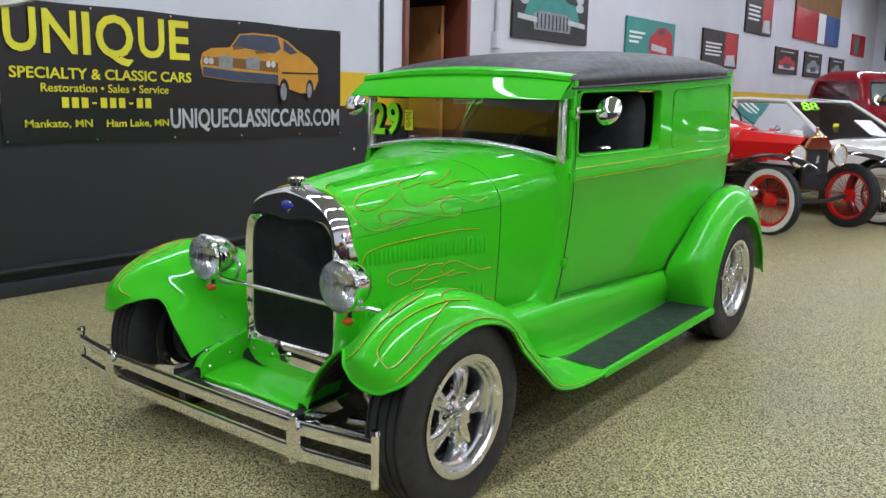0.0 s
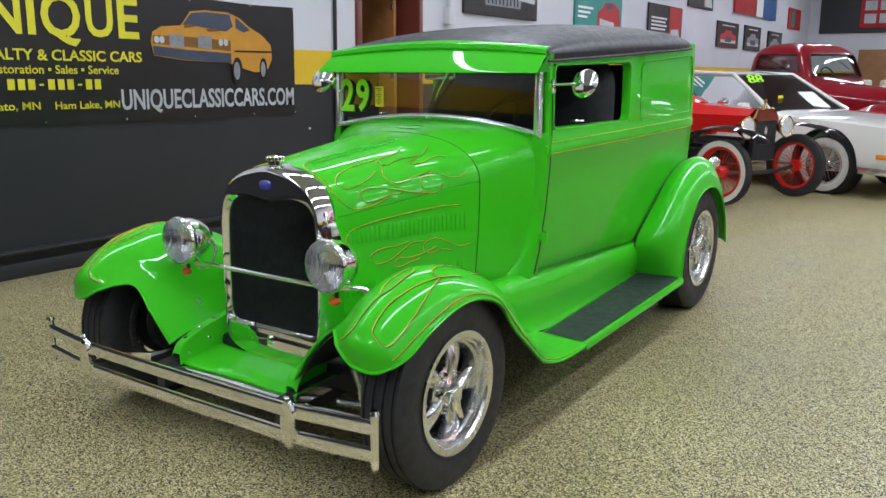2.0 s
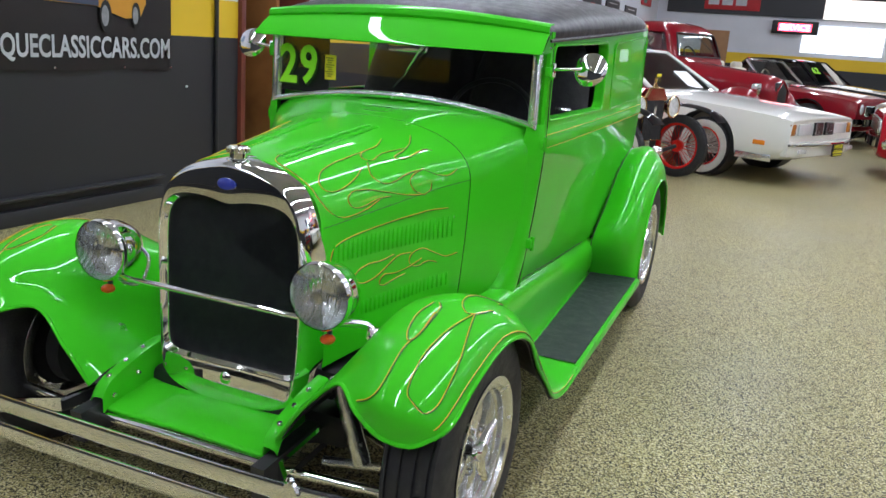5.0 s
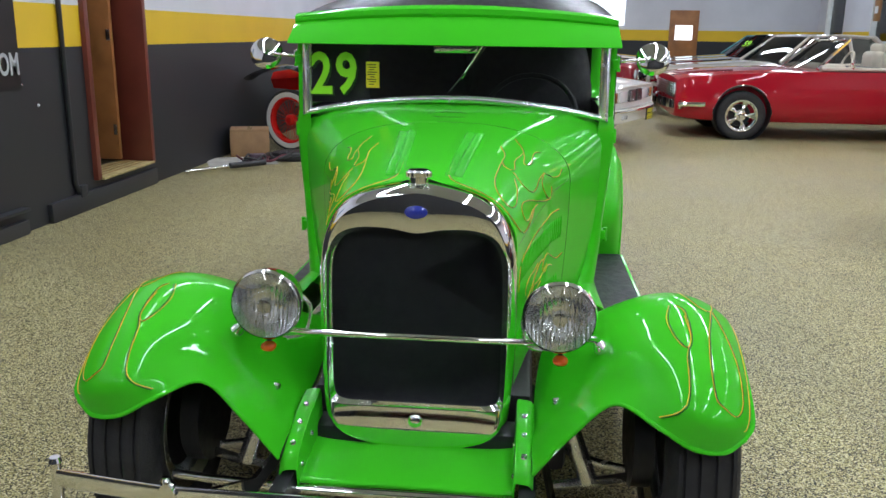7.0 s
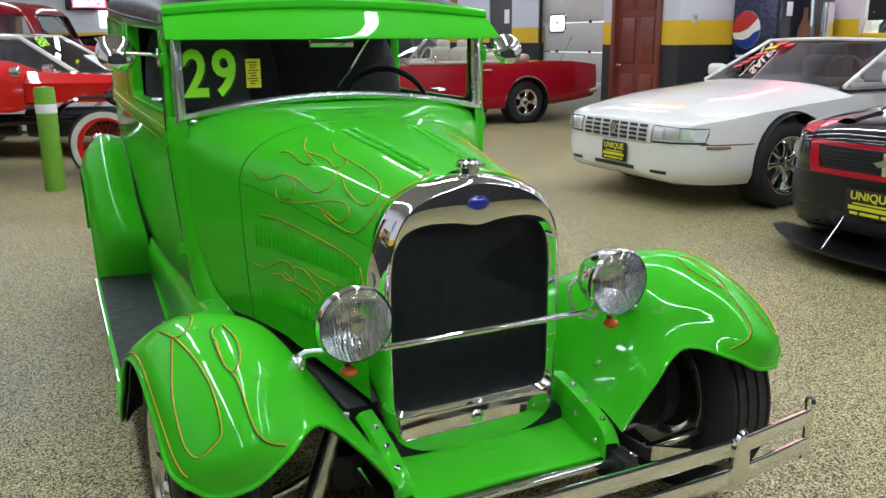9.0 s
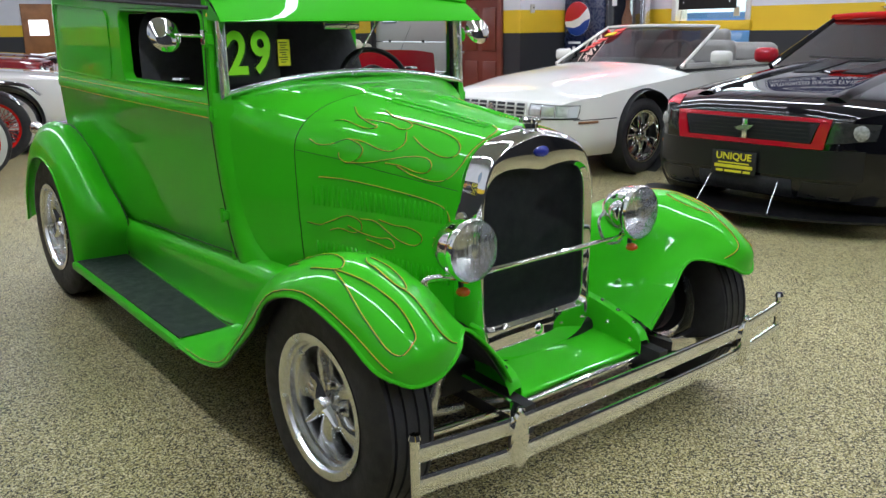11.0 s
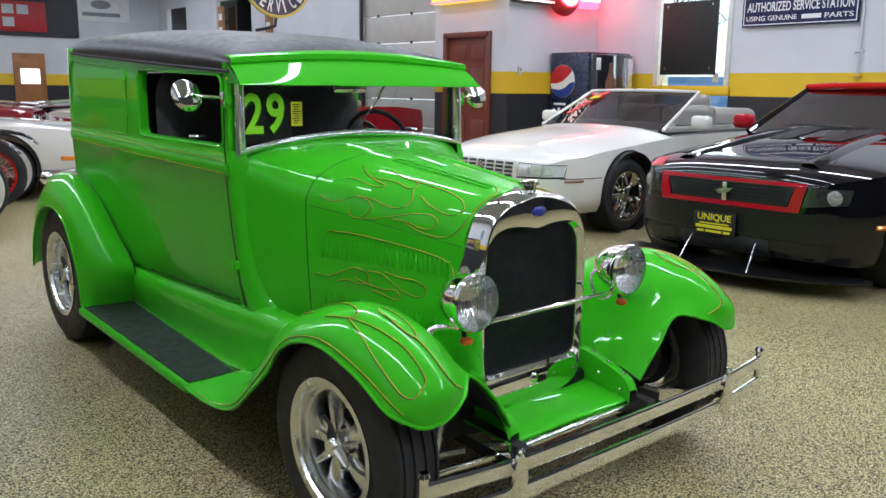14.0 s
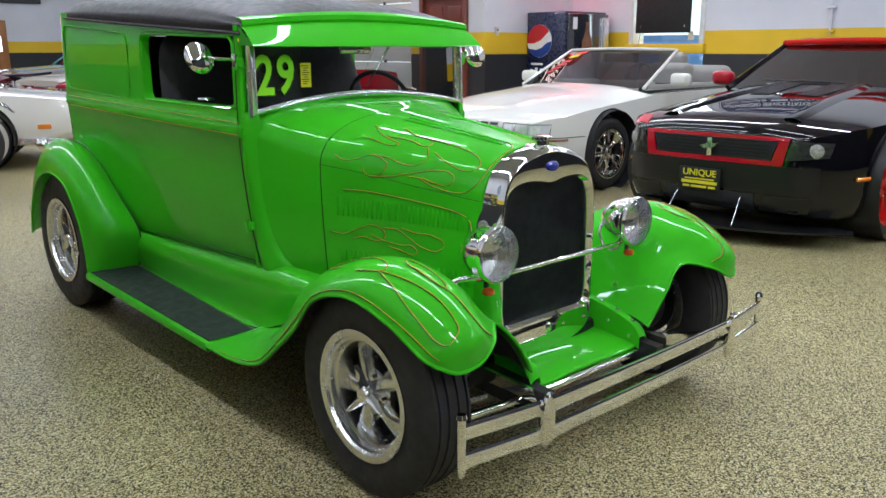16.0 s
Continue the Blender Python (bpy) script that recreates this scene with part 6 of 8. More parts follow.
# numbers, price sticker and wiper on the windshield
GY = 0.944
# black sheet behind the digits stands in for the dark cabin
part("number_card", box_bm(0.225, 0.002, 0.215, (-0.418, GY + 0.022, 1.212)), CABIN_DARK, car, smooth=False)
# added panel: blocks the view out of the rear so the cabin reads dark
part("cargo_partition", box_bm(1.05, 0.02, 0.86, (0, 1.96, 0.93), 0.004), TRIM, car, "added black sheet that keeps the cabin dark")
for ch, x in (("2", -0.515), ("9", -0.425)):
    part("number_digit", text_fit(ch, 0.076, 0.150, at(x + 0.006, GY + 0.0085, 1.128, ON_NORTH), 0.002, 0.03), GREEN_D, car, smooth=False)
    part("number_digit", text_fit(ch, 0.076, 0.150, at(x, GY + 0.005, 1.134, ON_NORTH), 0.002, 0.025), LIME, car, "lime green windshield number", smooth=False)
st = part("price_sticker", box_bm(0.048, 0.002, 0.092, (-0.292, GY + 0.010, 1.205)), YELLOWP, car, "yellow paper sticker", smooth=False)
for k in range(9):
    part("print_line", box_bm(0.034 - 0.008 * (k % 3), 0.001, 0.003, (-0.296 + 0.003 * (k % 2), GY + 0.0085, 1.24 - 0.0085 * k)), BLACKP, st, smooth=False)
wp = part("wiper_arm", tube_bm([(0.115, 0.925, 1.350), (0.10, 0.928, 1.31), (0.03, 0.938, 1.20)], 0.004, 8), SATIN, car)
part("wiper_blade", tube_bm([(0.125, 0.938, 1.325), (0.06, 0.936, 1.24), (-0.01, 0.935, 1.155)], 0.0035, 6), BLACKM, wp)
part("rear_view_mirror", box_bm(0.16, 0.02, 0.045, (0.0, 1.02, 1.305), 0.008), CHROME, car)

# head lamps, tie bar, signals
for s in (1, -1):
    hl = part("headlamp", lathe_bm([(0.086, 0.0), (0.090, -0.006), (0.091, -0.014), (0.088, -0.022), (0.086, -0.03), (0.084, -0.05), (0.074, -0.085), (0.055, -0.118), (0.030, -0.142), (0.0, -0.152)], 40, pose(s * 0.362, -0.155, 0.695, 90, 0, 0)), CHROME, car, "chrome bullet headlamp")
    part("reflector", lathe_bm([(0.084, -0.002), (0.079, -0.012), (0.070, -0.026), (0.056, -0.043), (0.040, -0.056), (0.020, -0.065), (0.0, -0.068)], 40, pose(s * 0.362, -0.155, 0.695, 90, 0, 0)), LAMPREF, hl)
    part("bulb_shield", lathe_bm([(0, 0.0), (0.018, -0.004), (0.020, -0.02), (0, -0.03)], 16, pose(s * 0.362, -0.168, 0.695, 90, 0, 0)), SATIN, hl)
    ln = part("lens", lathe_bm([(0.085, 0.0), (0.075, 0.008), (0.05, 0.016), (0.02, 0.020), (0, 0.021)], 40, pose(s * 0.362, -0.155, 0.695, 90, 0, 0)), LENS, hl, "fluted clear glass lens")
    ln.visible_shadow = False
    for k in range(7):
        x = -0.060 + 0.020 * k
        hgt = math.sqrt(max(0.0, 0.074 ** 2 - x * x))
        part("lens_flute", tube_bm([(s * 0.362 + x, -0.163 - 0.011 * (1 - (x * x + z * z) / 0.0072), 0.695 + z) for z in np.linspace(-hgt, hgt, 7)], 0.0008, 5), LENS, ln)
    _f = min((FG[i][j] for i in range(10, 24) for j in range(4, 16)), key=lambda p: (p[0] - 0.468) ** 2 + (p[1] + 0.055) ** 2)
    part("lamp_post", tube_bm(crom([(s * 0.362, -0.09, 0.625), (s * 0.372, -0.092, 0.612), (s * 0.41, -0.085, 0.618), (s * (_f[0] - 0.022), _f[1] - 0.006, _f[2] + 0.022), (s * _f[0], _f[1], _f[2] + 0.004)], 4), 0.0105, 10), CHROME, hl)
    part("post_foot", cut_scale(lathe_bm([(0, 0.018), (0.012, 0.016), (0.022, 0.007), (0.028, 0.001), (0.028, -0.006), (0, -0.006)], 20), (0.7, 1.25, 1), pose(s * (_f[0] - 0.002), _f[1], _f[2] + 0.002, 0, s * -42, 0)), CHROME, hl)
    part("wire_loom", tube_bm(crom([(s * 0.30, -0.06, 0.70), (s * 0.275, -0.05, 0.66), (s * 0.285, -0.07, 0.60), (s * 0.32, -0.09, 0.59), (s * 0.35, -0.09, 0.60)], 5), 0.006, 8), SATIN, hl)
    sg = part("turn_signal", cut_scale(lathe_bm([(0, 0.016), (0.010, 0.014), (0.018, 0.006), (0.020, -0.004), (0.018, -0.014), (0, -0.014)], 20), (1, 0.68, 1), pose(s * 0.37, -0.118, 0.573, 90, 0, 0)), SIGNAL, car, "small orange signal lamp")
    part("signal_bracket", box_bm(0.012, 0.012, 0.03, (s * 0.37, -0.105, 0.592), 0.002), BLACKM, sg)
part("lamp_tie_bar", tube_bm([(-0.35, -0.09, 0.612), (-0.28, -0.115, 0.617), (0.28, -0.115, 0.617), (0.35, -0.09, 0.612)], 0.0085, 12), CHROME, car, "chrome headlamp tie bar")

# front apron between the fenders with bolted side rails
ya = np.linspace(-0.268, 0.268, 15)
ap = []
for t, y, z in ((0, 0.01, 0.287), (0.25, -0.045, 0.286), (0.5, -0.10, 0.282), (0.78, -0.160, 0.275), (1.0, -0.220, 0.265), (1.04, -0.232, 0.258), (1.03, -0.228, 0.248)):
    ap.append([(x, y + 0.014 * (1 - (x / 0.268) ** 2) * t, z + 0.010 * (abs(x) / 0.268) ** 6) for x in ya])
apron = part("front_apron", grid_bm(smooth_grid(ap, 3, 1), thick=0.004), GREEN, car)
RAIL = ((0.01, 0.290, 0.408), (-0.06, 0.288, 0.396), (-0.13, 0.281, 0.377), (-0.19, 0.272, 0.356), (-0.228, 0.268, 0.334), (-0.247, 0.260, 0.303))
rail_z = lambda y: float(np.interp(-y, [-r[0] for r in RAIL], [r[2] for r in RAIL]))
for s in (1, -1):
    rail = []
    for y, zb, zt in RAIL:
        rail.append([(s * 0.264, y, zb), (s * 0.266, y, zt - 0.012), (s * 0.2685, y, zt - 0.002), (s * 0.274, y, zt), (s * 0.296, y - 0.002, zt - 0.001), (s * 0.307, y - 0.002, zt - 0.005), (s * 0.314, y, zt - 0.016)])
    part("apron_rail", grid_bm(smooth_grid(rail, 4, 1), thick=0.004), GREEN, apron)
    for y in (-0.067, -0.135, -0.200):
        part("apron_bolt", lathe_bm([(0, 0.006), (0.006, 0.005), (0.009, 0.001), (0.009, -0.004)], 12, pose(s * 0.289, y, rail_z(y) + 0.001, 14, 0, 0)), CHROME, apron)
    for y, z in ((-0.111, 0.334), (-0.205, 0.298)):
        part("apron_bolt", lathe_bm([(0, 0.006), (0.006, 0.005), (0.009, 0.001), (0.009, -0.004)], 12, pose(s * 0.266, y, z, 0, -90 * s, 0)), CHROME, apron)

# double bar bumper
def bumper_y(ax):
    """The bars run straight between the clips and sweep back to their ends."""
    return -0.468 + 0.006 * (ax / 0.5) ** 2 if ax < 0.5 else -0.462 + 0.034 * min(1.0, (ax - 0.5) / 0.29) ** 1.15


def bumper_bar(z):
    pts = []
    for x in np.linspace(-0.785, 0.785, 65):
        ax = abs(x)
        pts.append((x, bumper_y(ax), z + 0.005 * max(0, (ax - 0.5) / 0.3)))
    ring = ((0.004, -0.022), (-0.002, -0.023), (-0.0045, -0.019), (-0.0065, 0.0), (-0.0045, 0.019), (-0.002, 0.023), (0.004, 0.022))
    return grid_bm([[(p[0], p[1] + dy, p[2] + dz) for dy, dz in ring] for p in pts], closed_v=True, cap=True)


part("bumper_bar", bumper_bar(0.345), BUMPER, car, "flat chrome bumper bar")
part("bumper_bar", bumper_bar(0.265), BUMPER, car, "flat chrome bumper bar")
for s in (1, -1):
    clip = part("bumper_clip", cut_scale(lathe_bm([(0, 0.016), (0.018, 0.0145), (0.027, 0.009), (0.029, 0.0), (0.027, -0.008), (0, -0.010)], 28), (1, 2.75, 1), pose(s * 0.50, -0.468, 0.305, 90, 0, 0)), CHROME, car, "rounded chrome bumper clip")
    part("clip_bolt", lathe_bm([(0, 0.008), (0.008, 0.007), (0.012, 0)], 12, pose(s * 0.50, -0.474, 0.388, 0, 0, 0)), CHROME, clip)
    part("end_bolt", cyl_bm(0.012, 0.012, 0.165, pose(s * 0.785, -0.424, 0.310), 14), CHROME, clip)
    part("bolt_head", cyl_bm(0.016, 0.012, 0.012, pose(s * 0.785, -0.424, 0.393), 14), CHROME, clip)
    part("bumper_iron", tube_bm([(s * 0.50, -0.445, 0.305), (s * 0.45, -0.40, 0.300), (s * 0.36, -0.30, 0.285), (s * 0.34, -0.05, 0.285)], 0.01, 8, flat=(0.006, 0.02)), CHROME, clip)

# chassis and front suspension
# one solid box for the frame, sized to block light under the body
part("chassis", box_bm(0.62, 2.9, 0.16, (0, 1.55, 0.30), 0.02), BLACKM, car, "solid black box for the frame, blocks light below")
part("engine_block", box_bm(0.40, 0.60, 0.40, (0, 0.36, 0.52), 0.05), BLACKM, car)
part("spreader_bar", tube_bm([(-0.60, -0.215, 0.252), (-0.3, -0.238, 0.246), (0.3, -0.238, 0.246), (0.60, -0.215, 0.252)], 0.012, 12), CHROME, car)
part("front_pan", box_bm(0.40, 0.13, 0.035, (0, -0.09, 0.185), 0.012), mat("dark_red_primer", (0.10, 0.015, 0.015), 0.6, vary=0.2), car, "dark red pan under the radiator")
part("axle_crossmember", box_bm(0.80, 0.10, 0.10, (0, 0.0, 0.28), 0.02), BLACKM, car)
for s in (1, -1):
    part("front_rail", tube_bm([(s * 0.30, -0.31, 0.235), (s * 0.30, 0.3, 0.28)], 0.02, 8, flat=(0.02, 0.045)), BLACKM, car)
    part("control_arm", tube_bm([(s * 0.36, -0.10, 0.22), (s * 0.50, -0.04, 0.21), (s * 0.62, 0.0, 0.215), (s * 0.50, 0.05, 0.21), (s * 0.36, 0.12, 0.22)], 0.014, 8), SATIN, car, "polished lower control arm")
    part("shock_absorber", tube_bm([(s * 0.46, -0.06, 0.22), (s * 0.38, -0.06, 0.44)], 0.026, 12), SATIN, car)
    part("upper_arm", tube_bm([(s * 0.36, -0.07, 0.44), (s * 0.50, -0.05, 0.46), (s * 0.60, 0.0, 0.45)], 0.012, 8), SATIN, car)
    part("brake_hub", cyl_bm(0.13, 0.13, 0.05, pose(s * 0.59, 0, 0.325, 0, 90, 0), 28), BLACKM, car)
    part("inner_wheel_tub", grid_bm(smooth_grid([[(s * 0.40, 2.12, 0.3), (s * 0.55, 2.12, 0.3)], [(s * 0.40, 2.3, 0.62), (s * 0.55, 2.3, 0.62)], [(s * 0.40, 2.63, 0.76), (s * 0.55, 2.63, 0.76)], [(s * 0.40, 2.95, 0.62), (s * 0.55, 2.95, 0.62)], [(s * 0.40, 3.1, 0.3), (s * 0.55, 3.1, 0.3)]], 4, 2), thick=0.004), BLACKM, car)
    spoke_wheel("front_wheel", car, Matrix.Translation((s * 0.705, 0, 0.314)) @ (FACE_L if s > 0 else FACE_R), 0.314, 0.188, 0.168)
    spoke_wheel("rear_wheel", car, Matrix.Translation((s * 0.622, 2.585, 0.348)) @ (FACE_L if s > 0 else FACE_R), 0.348, 0.203, 0.235)
part("rear_axle", tube_bm([(-0.5, 2.585, 0.35), (0.5, 2.585, 0.35)], 0.05, 12), BLACKM, car)
part("rear_bumper", tube_bm([(-0.62, 3.28, 0.33), (-0.45, 3.32, 0.33), (0.45, 3.32, 0.33), (0.62, 3.28, 0.33)], 0.02, 8, flat=(0.006, 0.05)), CHROME, car)
# ---- other cars ----
from mathutils.bvhtree import BVHTree

DIMLENS = mat("dim_projector", (0.30, 0.31, 0.30), 0.12, coat=1.0, vary=0.4, scale=60)

# each is built with its front towards -y and the front axle over the origin, then set in place
def car_shell(st, wheels, r_arch, sub=4):
    """Closed lofted body from stations (y, half width, z low, z belt, z top), with the wheel arches cut out."""
    rows = []
    for y, hw, z0, zb, zt in st:
        h = zb - z0
        half = [(0, z0), (hw * 0.80, z0), (hw * 0.95, z0 + 0.05), (hw, z0 + 0.28 * h), (hw * 1.0, z0 + 0.62 * h), (hw * 0.975, zb - 0.03), (hw * 0.93, zb + 0.15 * (zt - zb)), (hw * 0.62, zb + 0.78 * (zt - zb)), (hw * 0.3, zb + 0.96 * (zt - zb)), (0, zt)]
        half = crom(half, 2)
        rows.append([(p[0], y, p[1]) for p in half] + [(-p[0], y, p[1]) for p in half[-2:0:-1]])
    cols = [crom([r[j] for r in rows], sub) for j in range(len(rows[0]))]
    grid = [[cols[j][i] for j in range(len(cols))] for i in range(len(cols[0]))]
    bm = grid_bm(grid, closed_v=True, cap=True)
    tools = []
    for yw, hw, r, zc in wheels:
        for s in (1, -1):
            tools.append(cyl_bm(r_arch, r_arch, 0.5, pose(s * (hw + 0.06), yw, zc, 0, 90, 0), 40))
    return cut(bm, *tools)


def well(parent, x, y, z, r, s):
    part("wheel_well", lathe_bm([(r, 0.17), (r, -0.1), (0.0, -0.1)], 32, Matrix.Translation((x, y, z)) @ (FACE_L if s > 0 else FACE_R)), BLACKM, parent)


def plain_wheels(c, wheels, style, tyre_w=0.20, rim=0.21, rim_mat=None, spokes=5):
    for yw, hw, r, zc in wheels:
        for s in (1, -1):
            m = Matrix.Translation((s * (hw - tyre_w / 2 - 0.015), yw, r)) @ (FACE_L if s > 0 else FACE_R)
            well(c, s * (hw - 0.13), yw, zc, r + 0.045, s)
            if style == "wire":
                wire_wheel("wheel", c, m, r, rim, tyre_w, rim_mat or CHROME, True)
            else:
                spoke_wheel("wheel", c, m, r, rim, tyre_w, False, spokes, rim_mat or CHROME, 0.02)


def wire_wheel(name, parent, m, R, rim, width, metal, white=True, hub=0.05, spokes=28):
    w = tagged(new(name), "wire spoked wheel with a whitewall tyre" if white else "wire spoked wheel with a black tyre")
    w.parent, w.matrix_basis = parent, m
    part("tyre", tyre_bm(R, rim, width), RUBBER, w, "black rubber tyre")
    h = width / 2
    if white:
        part("whitewall", lathe_bm([(rim + 0.008, h * 0.93), (rim + 0.012, h * 0.96), (rim + (R - rim) * 0.45, h * 1.035), (R - 0.030, h * 0.99), (R - 0.030, h * 0.93), (rim + 0.008, h * 0.88)], 48, closed=True), WHITEWALL, w, "white sidewall band")
    part("rim", lathe_bm([(rim + 0.012, h * 0.9), (rim + 0.010, h * 0.98), (rim - 0.010, h * 0.95), (rim - 0.024, h * 0.6), (rim - 0.026, -h * 0.6), (rim, -h * 0.9), (rim + 0.01, -h * 0.8)], 44, closed=True), metal, w)
    part("hub", lathe_bm([(0, h * 1.0), (hub * 0.6, h * 0.98), (hub * 0.75, h * 0.75), (hub * 1.15, h * 0.55), (hub * 1.2, -h * 0.5), (0, -h * 0.5)], 20), metal, w)
    for k in range(spokes):
        a = 2 * math.pi * k / spokes
        b = a + (0.22 if k % 2 else -0.22)
        z0, z1 = (h * 0.5, h * 0.15) if k % 4 < 2 else (-h * 0.3, -h * 0.1)
        part("spoke", tube_bm([(hub * math.cos(a), hub * math.sin(a), z0), ((rim - 0.02) * math.cos(b), (rim - 0.02) * math.sin(b), z1)], 0.0035, 5), metal, w)
    return w


def quad_bm(pts, thick=0.004):
    bm = bmesh.new()
    bm.faces.new([bm.verts.new(p) for p in pts])
    bmesh.ops.recalc_face_normals(bm, faces=bm.faces)
    bmesh.ops.solidify(bm, geom=list(bm.faces), thickness=thick)
    return bm


def pane(name, pts, c, material=None):
    bm = bmesh.new()
    bm.faces.new([bm.verts.new(p) for p in pts])
    o = part(name, bm, material or DARKGLASS, c, smooth=False)
    o.visible_shadow = False
    return o


def both(fn):
    for s in (1, -1):
        fn(s)


def hardtop(c, roof_mat, pillar_mat, yb, yt, yr, ye, wb, wt, zb, zr, glass=None, mid=None):
    """Roof, pillars and glass: windscreen base and top, roof rear, rear glass base; half widths and heights at base and roof."""
    g = smooth_grid([[(x * wt * k, y, zr - d - 0.035 * x * x) for x in (-1, -0.6, 0, 0.6, 1)] for y, d, k in ((yt, 0.035, 0.96), (yt + 0.25, 0.005, 1.0), ((yt + yr) / 2, 0, 1.0), (yr - 0.2, 0.01, 1.0), (yr, 0.045, 0.95))], 4, 3)
    part("roof", grid_bm(g, thick=0.03), roof_mat, c)
    zt = zr - 0.05
    for s in (1, -1):
        for a, b, wd in (((s * wb, yb, zb), (s * wt * 0.97, yt + 0.02, zt), 0.028), ((s * wb * 0.97, ye, zb), (s * wt * 0.96, yr - 0.02, zt), 0.05)):
            part("pillar", tube_bm([a, b], wd, 8), pillar_mat, c)
        part("roof_rail", tube_bm([(s * wt * 0.97, yt + 0.02, zt), (s * wt, (yt + yr) / 2, zt + 0.025), (s * wt * 0.96, yr - 0.02, zt)], 0.028, 8), pillar_mat, c)
        if mid:
            part("pillar", tube_bm([(s * wb, mid + 0.05, zb), (s * wt * 0.99, mid, zt)], 0.03, 8), pillar_mat, c)
        pane("side_window", [(s * wb * 0.985, yb + 0.05, zb), (s * wt * 0.96, yt + 0.04, zt), (s * wt * 0.96, yr - 0.04, zt), (s * wb * 0.965, ye - 0.05, zb)], c, glass)
    wf = smooth_grid([[(x * wb * 0.985, yb - 0.05 * (1 - x * x), zb) for x in (-1, -0.5, 0, 0.5, 1)], [(x * wt * 0.95, yt - 0.03 * (1 - x * x), zt) for x in (-1, -0.5, 0, 0.5, 1)]], 1, 3)
    o = part("windshield", grid_bm(wf), glass or DARKGLASS, c)
    o.visible_shadow = False
    pane("rear_window", [(-wb * 0.95, ye, zb), (wb * 0.95, ye, zb), (wt * 0.94, yr, zt), (-wt * 0.94, yr, zt)], c, glass)
    part("cabin_floor", box_bm(wb * 1.8, ye - yb, 0.04, (0, (yb + ye) / 2, zb - 0.12)), TRIM, c, smooth=False)
    part("dashboard", box_bm(wb * 1.8, 0.3, 0.1, (0, yb + 0.25, zb - 0.02), 0.03), TRIM, c)
    for s in (1, -1):
        part("seat_back", box_bm(0.50, 0.16, 0.55, (s * 0.38, (yt + yr) / 2 - 0.1, zb + 0.05), 0.06, 3), TRIM, c)


def open_cabin(c, trim_mat, frame_mat, yb, yt, wb, wt, zb, zt, y_end, rear=True, rod=0.026, glass=None):
    """Windscreen frame, glass and seats of an open convertible."""
    pts = [(-wb, yb, zb)] + [(x * wt, yt - 0.04 * (1 - x * x), zt + 0.015 * (1 - x * x)) for x in np.linspace(-1, 1, 9)] + [(wb, yb, zb)]
    fr = part("windshield_frame", tube_bm(pts, rod, 8), frame_mat, c)
    wf = smooth_grid([[(x * wb * 0.97, yb - 0.08 * (1 - x * x), zb) for x in (-1, -0.5, 0, 0.5, 1)], [(x * wt * 0.98, yt - 0.04 * (1 - x * x), zt) for x in (-1, -0.5, 0, 0.5, 1)]], 1, 3)
    o = part("windshield", grid_bm(wf), glass or mat_ws, c, "tinted windshield")
    o.visible_shadow = False
    part("cabin_tub", box_bm(wb * 1.78, y_end - yb - 0.1, 0.06, (0, (y_end + yb) / 2 + 0.05, zb - 0.02), 0.02), TRIM, c)
    part("dashboard", box_bm(wb * 1.7, 0.35, 0.12, (0, yb + 0.25, zb + 0.0), 0.05, 3), trim_mat, c)
    part("steering_wheel", tube_bm([(wb * 0.45 + 0.18 * math.cos(a), yb + 0.52 + 0.06 * math.sin(a), zb + 0.07 + 0.16 * math.sin(a)) for a in np.linspace(0, 2 * math.pi, 25)[:-1]], 0.014, 8, closed=True), trim_mat, c)
    ys = yb + 1.15
    for s in (1, -1):
        part("seat_back", box_bm(0.52, 0.18, 0.40, (s * wb * 0.45, ys, zb + 0.03), 0.07, 3), trim_mat, c)
        part("head_rest", box_bm(0.34, 0.12, 0.16, (s * wb * 0.45, ys + 0.04, zb + 0.26), 0.05, 3), trim_mat, c)
    if rear:
        part("rear_seat", box_bm(wb * 1.5, 0.22, 0.34, (0, ys + 0.85, zb + 0.02), 0.09, 3), trim_mat, c)
    # padded edges of the cockpit
    for s in (1, -1):
        part("door_cap", tube_bm([(s * wb * 0.99, yb + 0.05, zb + 0.005), (s * wb, (yb + y_end) / 2, zb + 0.005), (s * wb * 0.96, y_end, zb + 0.01)], 0.028, 8), trim_mat, c)


mat_ws = glass_mat("windscreen_tint", (0.42, 0.47, 0.45), mix=0.10)
ws_dark = glass_mat("dark_windscreen", (0.10, 0.11, 0.11), mix=0.34)


def licence_plate(c, x, y, z, w=0.32, h=0.155):
    """Black dealer plate with yellow print, facing -y."""
    p = part("licence_plate", box_bm(w, 0.012, h, (x, y, z), 0.006), BLACKP, c, "black dealer plate with yellow print")
    m = lambda dx, dz: at(x - w / 2 + dx, y - 0.0065, z - h / 2 + dz, ON_NORTH)
    part("lettering", text_fit("UNIQUE", w * 0.8, h * 0.36, m(w * 0.1, h * 0.56), 0.002, 0.02), YELLTXT, p, smooth=False)
    part("print_bar", box_bm(w * 0.7, 0.003, h * 0.06, (x, y - 0.007, z + h * -0.02)), YELLTXT, p, smooth=False)
    part("print_bar", box_bm(w * 0.86, 0.003, h * 0.14, (x, y - 0.007, z - h * 0.17)), YELLTXT, p, smooth=False)
    for k in range(3):
        part("print_bar", box_bm(w * (0.16 if k != 1 else 0.38), 0.003, h * 0.10, (x + (k - 1) * w * 0.31, y - 0.007, z - h * 0.37)), YELLTXT, p, smooth=False)
    return p


